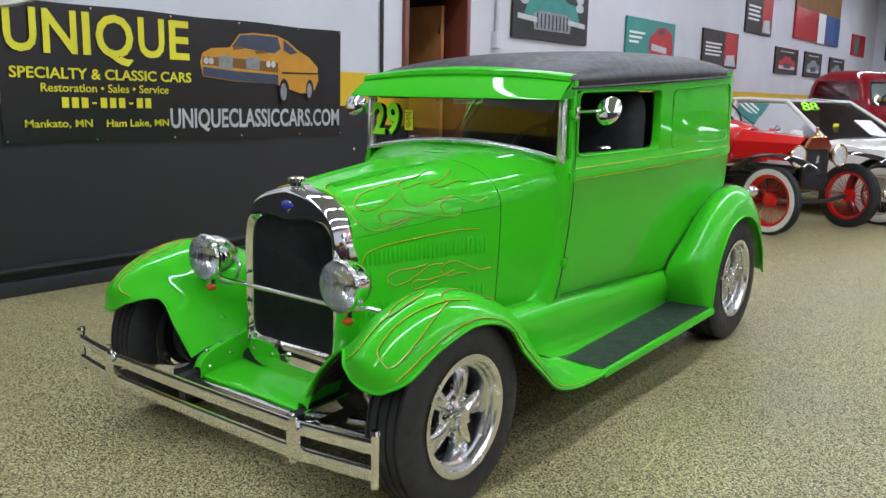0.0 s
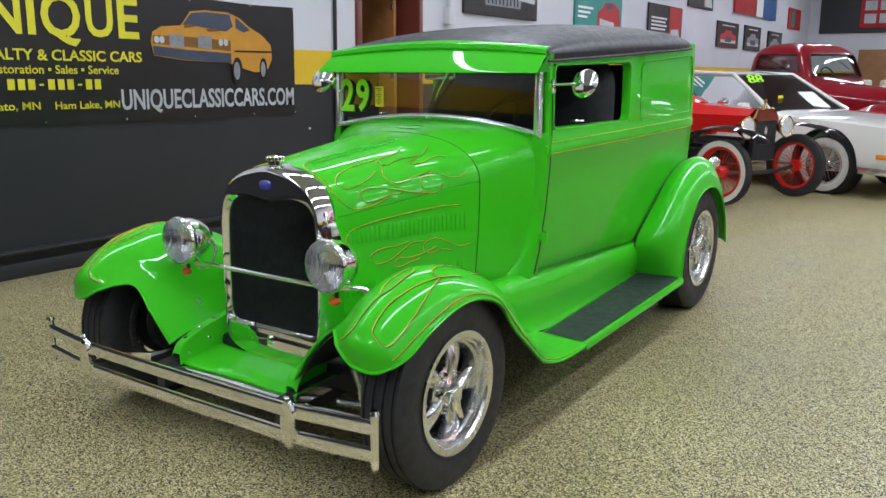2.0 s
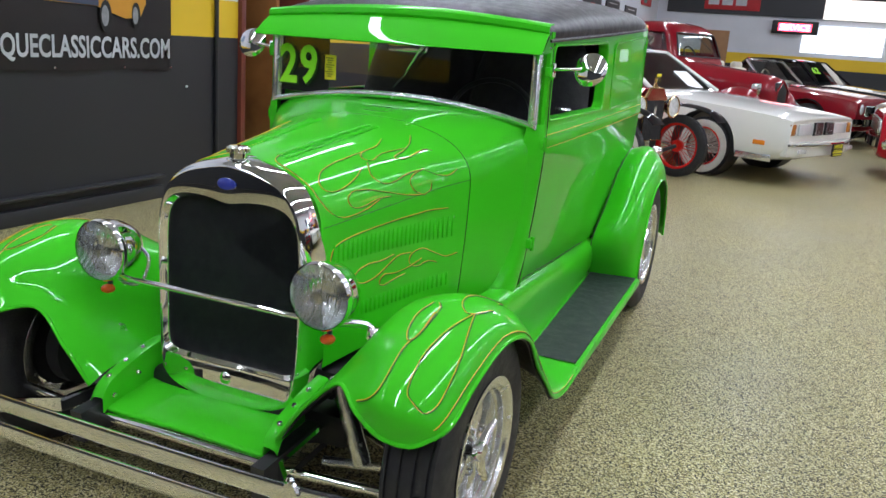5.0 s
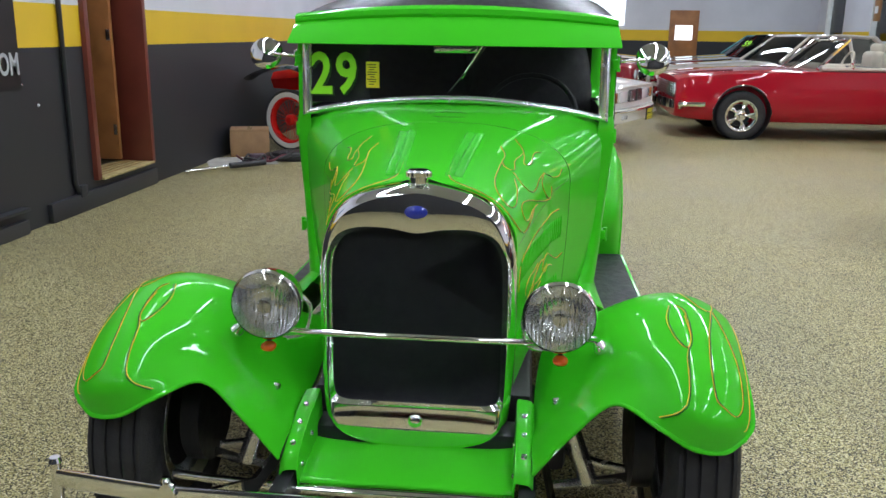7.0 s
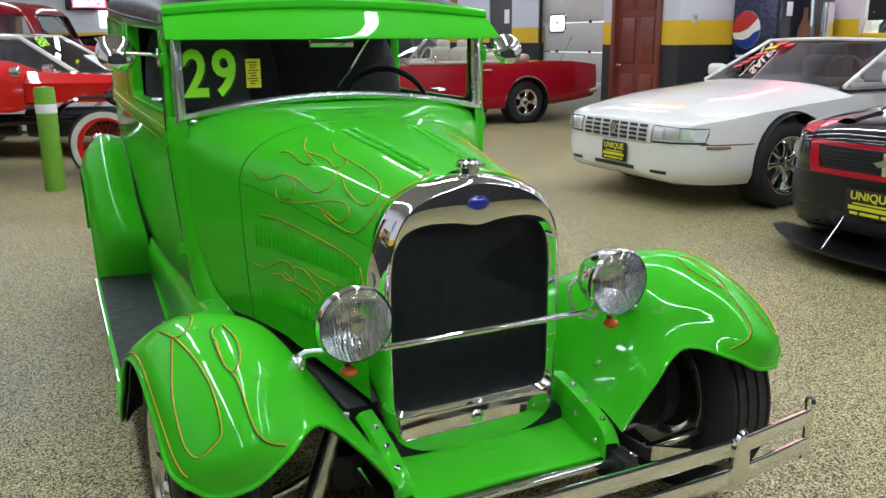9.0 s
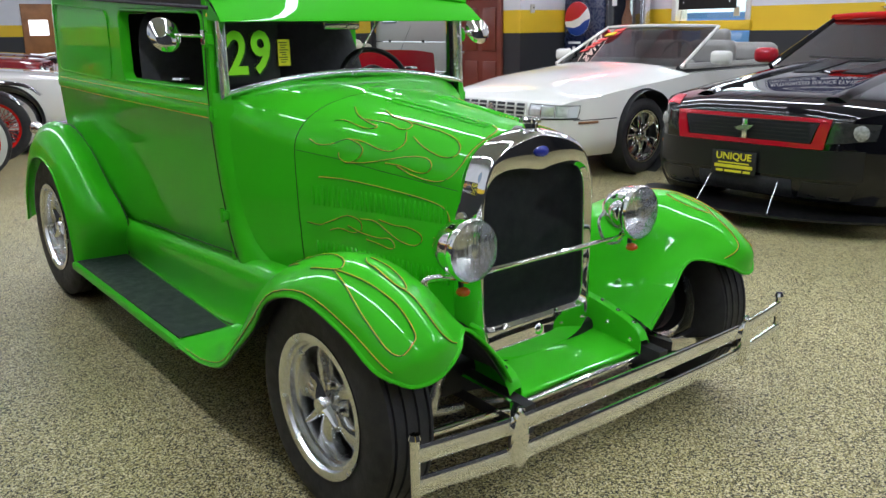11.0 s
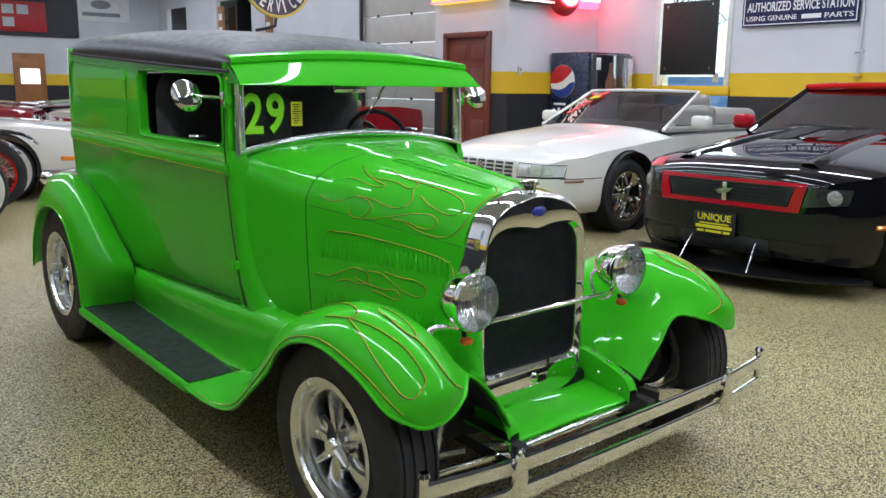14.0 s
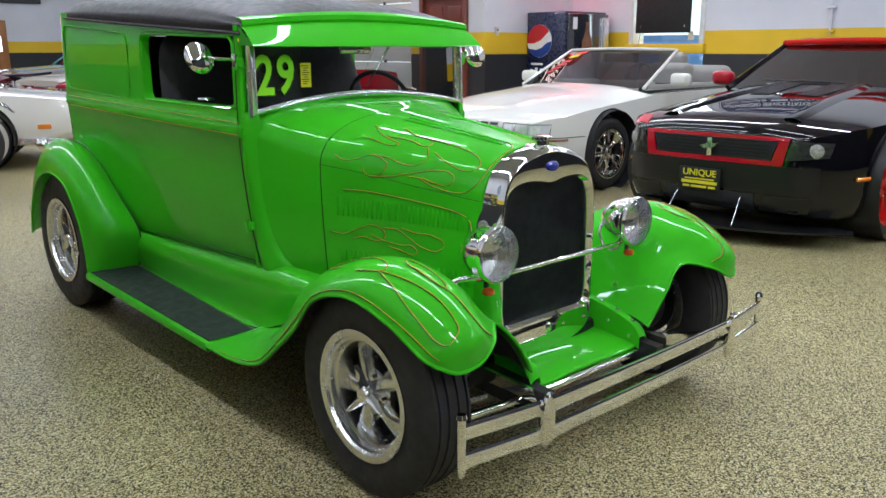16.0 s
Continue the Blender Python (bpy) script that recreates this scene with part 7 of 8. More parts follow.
class Skin:
    """Lays trim onto a car body: finds the body's surface from the front, above or the side."""

    def __init__(self, body):
        bm = bmesh.new()
        bm.from_mesh(body.data)
        self.tree = BVHTree.FromBMesh(bm)
        bm.free()

    def front(self, x, z, off=0.0):
        h = self.tree.ray_cast(Vector((x, -4, z)), Vector((0, 1, 0)))[0]
        return (x, h.y - off, z) if h else (x, -0.7 - off, z)

    def top(self, x, y, off=0.0):
        h = self.tree.ray_cast(Vector((x, y, 4)), Vector((0, 0, -1)))[0]
        return (x, y, h.z + off) if h else (x, y, 0.8 + off)

    def side(self, s, y, z, off=0.0):
        h = self.tree.ray_cast(Vector((4 * s, y, z)), Vector((-s, 0, 0)))[0]
        return (h.x + s * off, y, z) if h else (0.9 * s, y, z)

    def patch(self, how, quad, n, off, thick=0.006):
        """A four-cornered piece of skin; corners as (x, z) for the front or (x, y) for the top."""
        a, b, c, d = [np.array(q, float) for q in quad]
        g = [[_skin_way(self, how)(*((a * (1 - u) + b * u) * (1 - v) + (d * (1 - u) + c * u) * v), off) for u in np.linspace(0, 1, n)] for v in np.linspace(0, 1, max(3, n // 2))]
        return grid_bm(g, thick=thick)


def _skin_way(skin, how):
    return {"front": skin.front, "top": skin.top}[how]


def place(c, x, y, deg):
    c.matrix_world = pose(x, y, 0, 0, 0, deg)


# ---- white luxury convertible ----
cv = thing("white_convertible", "white convertible with the top down and grey leather seats", "car", "parked cars")
W4 = [(0, 0.93, 0.335, 0.36), (2.75, 0.93, 0.335, 0.36)]
cb = part("body", car_shell([(-1.00, 0.40, 0.30, 0.54, 0.58), (-0.985, 0.60, 0.26, 0.61, 0.66), (-0.93, 0.74, 0.22, 0.65, 0.70), (-0.82, 0.835, 0.20, 0.685, 0.75), (-0.62, 0.90, 0.19, 0.71, 0.80), (-0.3, 0.93, 0.19, 0.755, 0.86), (0.25, 0.935, 0.19, 0.805, 0.915), (0.62, 0.935, 0.19, 0.84, 0.945), (0.75, 0.935, 0.19, 0.855, 0.86), (1.6, 0.94, 0.19, 0.87, 0.865), (2.75, 0.94, 0.20, 0.88, 0.88), (3.2, 0.92, 0.22, 0.89, 0.93), (3.52, 0.88, 0.26, 0.86, 0.90), (3.58, 0.80, 0.30, 0.80, 0.82)], W4, 0.395), WHITECAR, cv)
k4 = Skin(cb)
plain_wheels(cv, W4, "spoke", 0.215, 0.225, CHROME, 7)
open_cabin(cv, GREYLEA, WHITECAR, 0.66, 1.38, 0.80, 0.70, 0.91, 1.275, 2.75, True, 0.017, glass_mat("grey_windscreen", (0.13, 0.14, 0.14), mix=0.07))
gr = part("grille", k4.patch("front", ((-0.44, 0.515), (0.44, 0.515), (0.42, 0.665), (-0.42, 0.665)), 13, 0.008), WHITECAR, cv)
for i in range(4):
    for j in range(7):
        x, z = -0.36 + 0.12 * j, 0.535 + 0.036 * i
        part("grille_slot", k4.patch("front", ((x - 0.046, z - 0.011), (x + 0.046, z - 0.011), (x + 0.046, z + 0.011), (x - 0.046, z + 0.011)), 4, 0.016, 0.003), BLACKM, gr, smooth=False)
cp = k4.front(0, 0.60, 0.02)
part("crest", poly_bm(ellipse(0, 0, 0.036, 0.044), 0.012, at(*cp, ON_NORTH)), SATIN, gr)
for s in (1, -1):
    hl = part("headlamp", k4.patch("front", ((s * 0.47, 0.535), (s * 0.84, 0.545), (s * 0.835, 0.645), (s * 0.47, 0.655)), 12, 0.008, 0.01), CLEARLENS, cv, "clear wraparound headlamp")
    for x in (0.60, 0.72):
        part("lamp_divider", tube_bm([k4.front(s * x, z, 0.020) for z in np.linspace(0.55, 0.645, 4)], 0.004, 5), SATIN, hl)
    for xa, xb in ((0.49, 0.585), (0.615, 0.705), (0.735, 0.80)):
        part("reflector", k4.patch("front", ((s * xa, 0.565), (s * xb, 0.565), (s * xb, 0.635), (s * xa, 0.64)), 5, 0.019, 0.003), REFLECT, hl)
    part("lamp_seal", tube_bm([k4.front(s * x, z, 0.010) for x, z in [(x, 0.655 - 0.01 * (x - 0.47) / 0.37) for x in np.linspace(0.465, 0.842, 9)] + [(0.845, 0.60)] + [(x, 0.533 + 0.01 * (x - 0.47) / 0.37) for x in np.linspace(0.842, 0.465, 9)] + [(0.463, 0.60)]], 0.0035, 5, closed=True), MATTEBLK, hl)
    part("headlamp_gap", k4.patch("front", ((s * 0.455, 0.522), (s * 0.85, 0.532), (s * 0.85, 0.54), (s * 0.455, 0.53)), 10, 0.006, 0.004), BLACKM, hl, smooth=False)
    part("marker_lamp", tube_bm([k4.side(s, y, 0.505, 0.004) for y in np.linspace(-0.80, -0.62, 5)], 0.011, 6), PRINTBROWN, cv)
    part("air_vent", k4.patch("front", ((s * 0.46, 0.285), (s * 0.62, 0.285), (s * 0.62, 0.31), (s * 0.46, 0.31)), 6, 0.006, 0.004), BLACKM, cv)
    mr = part("door_mirror", box_bm(0.22, 0.10, 0.13, (s * 1.0, 1.0, 0.99), 0.045, 3), WHITECAR, cv)
    part("trim_strip", tube_bm([k4.side(s, y, 0.48, 0.0) for y in np.linspace(0.45, 2.3, 8)], 0.014, 6), WHITECAR, cv)
    part("bumper_line", tube_bm([k4.side(s, y, 0.525, 0.001) for y in np.linspace(-0.84, -0.40, 6)], 0.004, 5), BLACKM, cv)
part("bumper_recess", k4.patch("front", ((-0.26, 0.285), (0.26, 0.285), (0.26, 0.315), (-0.26, 0.315)), 8, 0.006, 0.004), BLACKM, cv)
q = k4.front(0.02, 0.42, 0.02)
licence_plate(cv, 0.02, q[1], 0.41)
def cv_glass(u, v, off=0.006):
    """A point on the convertible's windshield: u across (-1..1), v up (0..1)."""
    p = (1 - v) * np.array((u * 0.776, 0.66 - 0.08 * (1 - u * u), 0.91)) + v * np.array((u * 0.686, 1.38 - 0.04 * (1 - u * u), 1.275))
    return tuple(p + off * np.array((0, -0.45, 0.89)))


for u, v, du, dv, mt in ((-0.86, 0.30, 0.10, 0.06, NEONSCR), (-0.85, 0.40, 0.12, 0.06, NEONSCR), (-0.84, 0.50, 0.13, 0.06, NEONSCR), (-0.83, 0.60, 0.14, 0.06, NEONSCR), (-0.82, 0.74, 0.16, 0.08, YELLOWP), (-0.76, 0.85, 0.17, 0.08, NEONSCR)):
    part("windshield_script", grid_bm([[cv_glass(u, v), cv_glass(u + du, v + 0.05)], [cv_glass(u, v + dv), cv_glass(u + du, v + dv + 0.05)]], thick=0.001), mt, cv, "bright windshield lettering as a bar", smooth=False)
part("antenna", tube_bm([(-0.70, 2.6, 0.92), (-0.62, 2.62, 1.5)], 0.003, 5), BLACKM, cv)
place(cv, 4.32, 3.80, -90)

# ---- black and red sports coupe ----
sp = thing("black_coupe", "glossy black sports coupe with red roof, grille surround and wheels", "car", "parked cars")
W5 = [(-0.09, 0.94, 0.35, 0.37), (2.72, 0.94, 0.35, 0.37)]
sb = part("body", car_shell([(-0.93, 0.36, 0.30, 0.62, 0.69), (-0.91, 0.54, 0.25, 0.69, 0.755), (-0.84, 0.69, 0.20, 0.735, 0.80), (-0.66, 0.825, 0.17, 0.765, 0.85), (-0.42, 0.92, 0.17, 0.79, 0.885), (0.0, 0.945, 0.17, 0.82, 0.935), (0.5, 0.945, 0.17, 0.865, 0.985), (0.85, 0.945, 0.17, 0.89, 1.01), (1.0, 0.945, 0.17, 0.90, 0.92), (2.0, 0.945, 0.18, 0.92, 0.93), (2.75, 0.945, 0.20, 0.95, 0.98), (3.3, 0.92, 0.26, 0.96, 1.03), (3.7, 0.87, 0.32, 0.92, 0.99), (3.78, 0.8, 0.36, 0.86, 0.9)], W5, 0.41), BLACKCAR, sp)
k5 = Skin(sb)
part("roof_header", tube_bm([(x * 0.62, 1.435 - 0.035 * (1 - x * x), 1.340 + 0.016 * (1 - x * x)) for x in np.linspace(-1, 1, 11)], 0.026, 8), REDT, sp, "red painted roof edge")
for s in (1, -1):
    part("roof_edge", tube_bm([(s * 0.635, 1.44, 1.338), (s * 0.655, 2.04, 1.360), (s * 0.625, 2.48, 1.330)], 0.027, 8), REDT, sp, "red painted roof edge")
plain_wheels(sp, W5, "spoke", 0.245, 0.255, REDT, 5)
hardtop(sp, REDT, BLACKCAR, 0.78, 1.44, 2.50, 3.25, 0.82, 0.65, 0.95, 1.37, ws_dark)
fr = lambda quad, n, off, m, nm, par, th=0.006, lb="": part(nm, k5.patch("front", quad, n, off, th), m, par, lb)
gm = fr(((-0.42, 0.565), (0.42, 0.565), (0.47, 0.705), (-0.47, 0.705)), 12, 0.006, MESHBLK, "grille", sp)
for k in range(6):
    z = 0.575 + 0.024 * k
    fr(((-0.42, z), (0.42, z), (0.42, z + 0.008), (-0.42, z + 0.008)), 12, 0.014, BLACKM, "grille_bar", gm, 0.004)
fr(((-0.50, 0.538), (0.50, 0.538), (0.46, 0.570), (-0.46, 0.570)), 14, 0.014, REDCAR, "grille_surround", sp, 0.012, "red grille surround")
fr(((-0.52, 0.703), (0.52, 0.703), (0.50, 0.728), (-0.50, 0.728)), 14, 0.014, REDCAR, "grille_surround", sp, 0.012, "red grille surround")
bq = k5.front(0, 0.635, 0.03)
part("badge_bar", box_bm(0.036, 0.012, 0.125, (0, bq[1], 0.635), 0.003), SATIN, gm)
part("badge_wing", poly_bm([(-0.07, 0.0), (-0.03, 0.012), (0.0, 0.026), (0.045, 0.018), (0.07, 0.03), (0.04, -0.005), (0.0, -0.018), (-0.04, -0.02)], 0.008, at(0, bq[1] - 0.006, 0.64, ON_NORTH)), SATIN, gm, smooth=False)
for s in (1, -1):
    fr(((s * 0.43, 0.540), (s * 0.51, 0.540), (s * 0.54, 0.726), (s * 0.48, 0.726)), 5, 0.014, REDCAR, "grille_surround", sp, 0.012, "red grille surround")
    hl = fr(((s * 0.52, 0.575), (s * 0.755, 0.60), (s * 0.765, 0.695), (s * 0.555, 0.710)), 12, 0.008, CLEARGREY, "headlamp", sp, 0.008, "smoked clear headlamp")
    q = k5.front(s * 0.69, 0.645, 0.012)
    part("projector", lathe_bm([(0, 0.012), (0.03, 0.010), (0.048, 0.0)], 24, at(q[0], q[1], q[2], ON_NORTH) @ Matrix.Rotation(radians(30 * s), 4, "Y")), DIMLENS, hl)
    part("marker_lamp", tube_bm([k5.side(s, y, 0.455, 0.004) for y in np.linspace(-0.60, -0.46, 5)], 0.016, 6), AMBER, sp)
    if s < 0:
        part("fender_tip", k5.patch("top", ((s * 0.57, -0.86), (s * 0.71, -0.78), (s * 0.80, -0.56), (s * 0.64, -0.68)), 8, 0.004, 0.004), REDCAR, sp, "red painted fender tip")
    part("splitter_rod", tube_bm([(s * 0.24, k5.front(s * 0.24, 0.31, 0.0)[1], 0.31), (s * 0.26, -1.07, 0.125)], 0.004, 6), SATIN, sp)
    # raised hood flanks
    g = []
    for t in np.linspace(0, 1, 9):
        y = -0.72 + 1.45 * t
        xc, wd = 0.46 - 0.10 * t, 0.05
        g.append([k5.top(s * (xc - wd * 1.3), y, 0.0), k5.top(s * (xc - wd), y, 0.016), k5.top(s * xc, y, 0.022), k5.top(s * (xc + wd * 0.5), y, 0.018), k5.top(s * (xc + wd * 1.4), y, 0.0)])
    part("hood_ridge", grid_bm(g, thick=0.004), BLACKCAR, sp)
    part("hood_stripe", k5.patch("top", ((s * 0.10, 0.10), (s * 0.27, 0.10), (s * 0.30, 0.74), (s * 0.12, 0.74)), 8, 0.006, 0.003), MATTEBLK, sp)
    fr(((s * 0.36, 0.225), (s * 0.66, 0.225), (s * 0.70, 0.33), (s * 0.40, 0.33)), 8, 0.004, MATTEBLK, "lower_vent", sp, 0.006)
    part("door_mirror", box_bm(0.20, 0.13, 0.13, (s * 1.0, 1.02, 1.03), 0.05, 3), REDCAR, sp)
fr(((-0.72, 0.355), (0.72, 0.355), (0.72, 0.535), (-0.72, 0.535)), 16, 0.010, MATTEBLK, "bumper_face", sp, 0.006)
fr(((-0.33, 0.21), (0.33, 0.21), (0.33, 0.335), (-0.33, 0.335)), 10, 0.006, MESHBLK, "lower_grille", sp, 0.004)
part("splitter", grid_bm(smooth_grid([[(x, -1.10 + 0.38 * (abs(x) / 0.93) ** 2.2, 0.115) for x in np.linspace(-0.93, 0.93, 13)], [(x, -0.65, 0.125) for x in np.linspace(-0.90, 0.90, 13)]], 2, 2), thick=0.014), MATTEBLK, sp, "matte black front splitter")
part("hood_vent", k5.patch("top", ((-0.30, 0.70), (0.30, 0.70), (0.33, 0.82), (-0.33, 0.82)), 8, 0.006, 0.004), MATTEBLK, sp)
licence_plate(sp, -0.06, k5.front(-0.06, 0.40, 0.03)[1], 0.405)
part("wiper", tube_bm([(0.2, 0.76, 1.02), (-0.5, 0.80, 1.03)], 0.008, 6), BLACKM, sp)
place(sp, 4.10, 1.20, -89)


# ---- red sixties convertible ----
rc = thing("red_convertible", "red sixties convertible with white top boot and chrome wheels", "car", "parked cars")
W6 = [(0, 0.98, 0.325, 0.35), (2.95, 0.98, 0.325, 0.35)]
part("body", car_shell([(-0.88, 0.86, 0.36, 0.72, 0.76), (-0.84, 0.94, 0.28, 0.80, 0.84), (-0.5, 0.985, 0.24, 0.85, 0.90), (0.0, 0.99, 0.23, 0.88, 0.93), (0.7, 0.99, 0.23, 0.91, 0.96), (1.0, 0.99, 0.23, 0.92, 0.925), (2.0, 0.99, 0.23, 0.92, 0.92), (2.7, 0.99, 0.23, 0.93, 0.94), (3.2, 0.985, 0.25, 0.96, 0.97), (3.8, 0.97, 0.30, 0.95, 0.95), (4.25, 0.93, 0.36, 0.90, 0.91), (4.32, 0.90, 0.42, 0.86, 0.86)], W6, 0.375), REDCAR, rc)
plain_wheels(rc, W6, "spoke", 0.21, 0.20, CHROME, 5)
open_cabin(rc, CREAM, CHROME, 0.95, 1.35, 0.84, 0.72, 0.95, 1.33, 2.75)
part("top_boot", box_bm(1.62, 0.62, 0.14, (0, 2.80, 1.0), 0.06, 3), CREAM, rc, "folded cream top boot")
part("front_bumper", grid_bm(smooth_grid([[(x, -0.98 + 0.16 * (abs(x) / 0.97) ** 3, z + dy) for x in np.linspace(-0.97, 0.97, 9)] for z, dy in ((0.40, 0), (0.46, 0), (0.52, 0))], 2, 2), thick=0.03), CHROME, rc, "chrome front bumper")
for s in (1, -1):
    part("bumper_return", tube_bm([(s * 0.96, -0.84, 0.46), (s * 1.0, -0.70, 0.47), (s * 1.0, -0.50, 0.47)], 0.04, 8), CHROME, rc)
    for x in (0.62, 0.80):
        hl = part("headlamp", lathe_bm([(0, 0.02), (0.07, 0.012), (0.082, 0)], 20, at(s * x, -0.885, 0.66, ON_NORTH)), CLEARPL, rc)
    for yw in (0, 2.95):
        part("arch_trim", tube_bm([(s * 0.985, yw + 0.383 * math.cos(a), 0.35 + 0.383 * math.sin(a)) for a in np.linspace(0.0, math.pi, 20)], 0.008, 6), CHROME, rc)
    part("rear_bumper_return", tube_bm([(s * 0.95, 4.3, 0.5), (s * 0.99, 4.1, 0.48)], 0.04, 8), CHROME, rc)
    part("door_mirror", lathe_bm([(0, 0.03), (0.05, 0.02), (0.06, 0)], 16, pose(s * 1.0, 1.35, 1.02, 90, 0, 0)), CHROME, rc)
    part("door_handle", tube_bm([(s * 0.995, 2.15, 0.84), (s * 1.01, 2.22, 0.845), (s * 0.995, 2.30, 0.84)], 0.014, 6), CHROME, rc)
gg = part("grille", box_bm(1.6, 0.03, 0.20, (0, -0.875, 0.64), 0.01), BLACKM, rc)
for k in range(6):
    part("grille_bar", box_bm(1.58, 0.02, 0.008, (0, -0.895, 0.56 + 0.032 * k)), CHROME, gg, smooth=False)
for k in range(9):
    part("grille_bar", box_bm(0.008, 0.02, 0.19, (-0.72 + 0.18 * k, -0.895, 0.64)), CHROME, gg, smooth=False)
part("antenna", tube_bm([(0.9, 3.6, 0.95), (0.93, 3.8, 1.35)], 0.004, 5), BLACKM, rc)
place(rc, 3.06, 10.62, -90)

# ---- white eighties coupe ----
wc = thing("white_coupe", "white eighties coupe with wire wheels and lime windshield number", "car", "parked cars")
W7 = [(0, 0.90, 0.335, 0.36), (2.74, 0.90, 0.335, 0.36)]
part("body", car_shell([(-0.99, 0.82, 0.36, 0.70, 0.715), (-0.97, 0.87, 0.31, 0.745, 0.77), (-0.6, 0.895, 0.26, 0.79, 0.825), (0, 0.905, 0.25, 0.83, 0.88), (0.8, 0.91, 0.24, 0.865, 0.93), (1.0, 0.91, 0.23, 0.86, 0.87), (2.2, 0.91, 0.23, 0.88, 0.88), (3.0, 0.905, 0.25, 0.89, 0.93), (3.9, 0.88, 0.32, 0.86, 0.90), (4.02, 0.84, 0.38, 0.8, 0.82)], W7, 0.40), WHITECAR, wc)
plain_wheels(wc, W7, "wire", 0.20, 0.215, CHROME)
hardtop(wc, WHITECAR, WHITECAR, 0.80, 1.52, 2.75, 3.05, 0.80, 0.64, 0.90, 1.40, DARKGLASS, 2.35)
fb = part("front_bumper", grid_bm(smooth_grid([[(x, -1.10 + 0.10 * (abs(x) / 0.88) ** 3, z) for x in np.linspace(-0.88, 0.88, 9)] for z in (0.35, 0.42, 0.50)], 2, 2), thick=0.08), WHITECAR, wc)
part("bumper_strip", tube_bm([(x, -1.115 + 0.10 * (abs(x) / 0.88) ** 3, 0.475) for x in np.linspace(-0.88, 0.88, 13)], 0.014, 6), CHROME, fb)
for s in (1, -1):
    part("bumper_lamp", box_bm(0.20, 0.02, 0.05, (s * 0.66, -1.075, 0.405), 0.008), CLEARPL, fb)
    gl = part("grille", box_bm(0.22, 0.03, 0.15, (s * 0.15, -1.0, 0.635), 0.01), BLACKM, wc)
    for k in range(8):
        part("grille_bar", box_bm(0.004, 0.01, 0.14, (s * 0.15 - 0.09 + 0.0257 * k, -1.018, 0.635)), SATIN, gl, smooth=False)
    part("headlamp", box_bm(0.38, 0.04, 0.13, (s * 0.47, -0.99, 0.635), 0.012), CLEARLENS, wc)
    part("corner_lamp", box_bm(0.14, 0.12, 0.13, (s * 0.78, -0.940, 0.635), 0.015), mat("dull_amber_lens", (0.42, 0.17, 0.04), 0.2, coat=0.8), wc)
    part("marker_lamp", box_bm(0.012, 0.14, 0.05, (s * 0.898, -0.68, 0.47), 0.006), AMBER, wc)
    part("rocker_trim", box_bm(0.012, 0.42, 0.075, (s * 0.895, -0.63, 0.31), 0.003), BRUSHED, wc)
    part("rocker_trim", box_bm(0.012, 1.9, 0.06, (s * 0.905, 1.37, 0.29), 0.003), BRUSHED, wc)
    part("door_mirror", box_bm(0.16, 0.10, 0.11, (s * 0.93, 1.12, 0.95), 0.03, 3), WHITECAR, wc)
part("number_digit", text_fit("88", 0.32, 0.14, at(-0.56, 1.335, 1.235, ON_NORTH) @ Matrix.Rotation(radians(-35), 4, "X"), 0.003, 0.03), LIME, wc, "lime green windshield number", smooth=False)
part("price_sticker", box_bm(0.10, 0.004, 0.10, (-0.34, 1.02, 1.04), 0, 2, None), YELLOWP, wc, smooth=False)
part("paper_sheet", box_bm(0.34, 0.34, 0.003, (0.28, 0.96, 1.035), 0, 2, Matrix.Rotation(radians(35), 4, "X")), WHITEP, wc, smooth=False)
licence_plate(wc, 0.0, -1.195, 0.42, 0.30, 0.15)
place(wc, 0.60, 9.12, 68)

# ---- red vintage pickup ----
pk = thing("red_pickup", "dark red vintage pickup truck with rounded cab", "truck", "parked cars")
W8 = [(0, 0.82, 0.37, 0.40), (2.9, 0.84, 0.37, 0.40)]
part("body", car_shell([(-0.36, 0.20, 0.45, 0.80, 1.02), (-0.22, 0.30, 0.42, 0.92, 1.12), (0.25, 0.42, 0.42, 0.98, 1.17), (0.9, 0.62, 0.42, 1.06, 1.24), (1.25, 0.80, 0.42, 1.15, 1.27), (2.2, 0.82, 0.42, 1.18, 1.22), (2.32, 0.80, 0.42, 1.18, 1.2)], [], 0.4), MAROON, pk)
def cab_ring(z, w, yf, yr, r):
    """A rounded rectangle round the cab at height z, 40 points from the front's middle, anticlockwise from above."""
    pts = [(w - r) * k / 3 for k in range(3)]
    half = [(x, yf) for x in pts]
    half += [(w - r + r * math.sin(a), yf + r - r * math.cos(a)) for a in np.linspace(0, math.pi / 2, 5)]
    half += [(w, yf + r + (yr - yf - 2 * r) * k / 4) for k in range(1, 4)]
    half += [(w - r + r * math.cos(a), yr - r + r * math.sin(a)) for a in np.linspace(0, math.pi / 2, 5)]
    half += [(x, yr) for x in pts[::-1][:2]] + [(0, yr)]
    return [(x, y, z) for x, y in half] + [(-x, y, z) for x, y in half[-2:0:-1]]


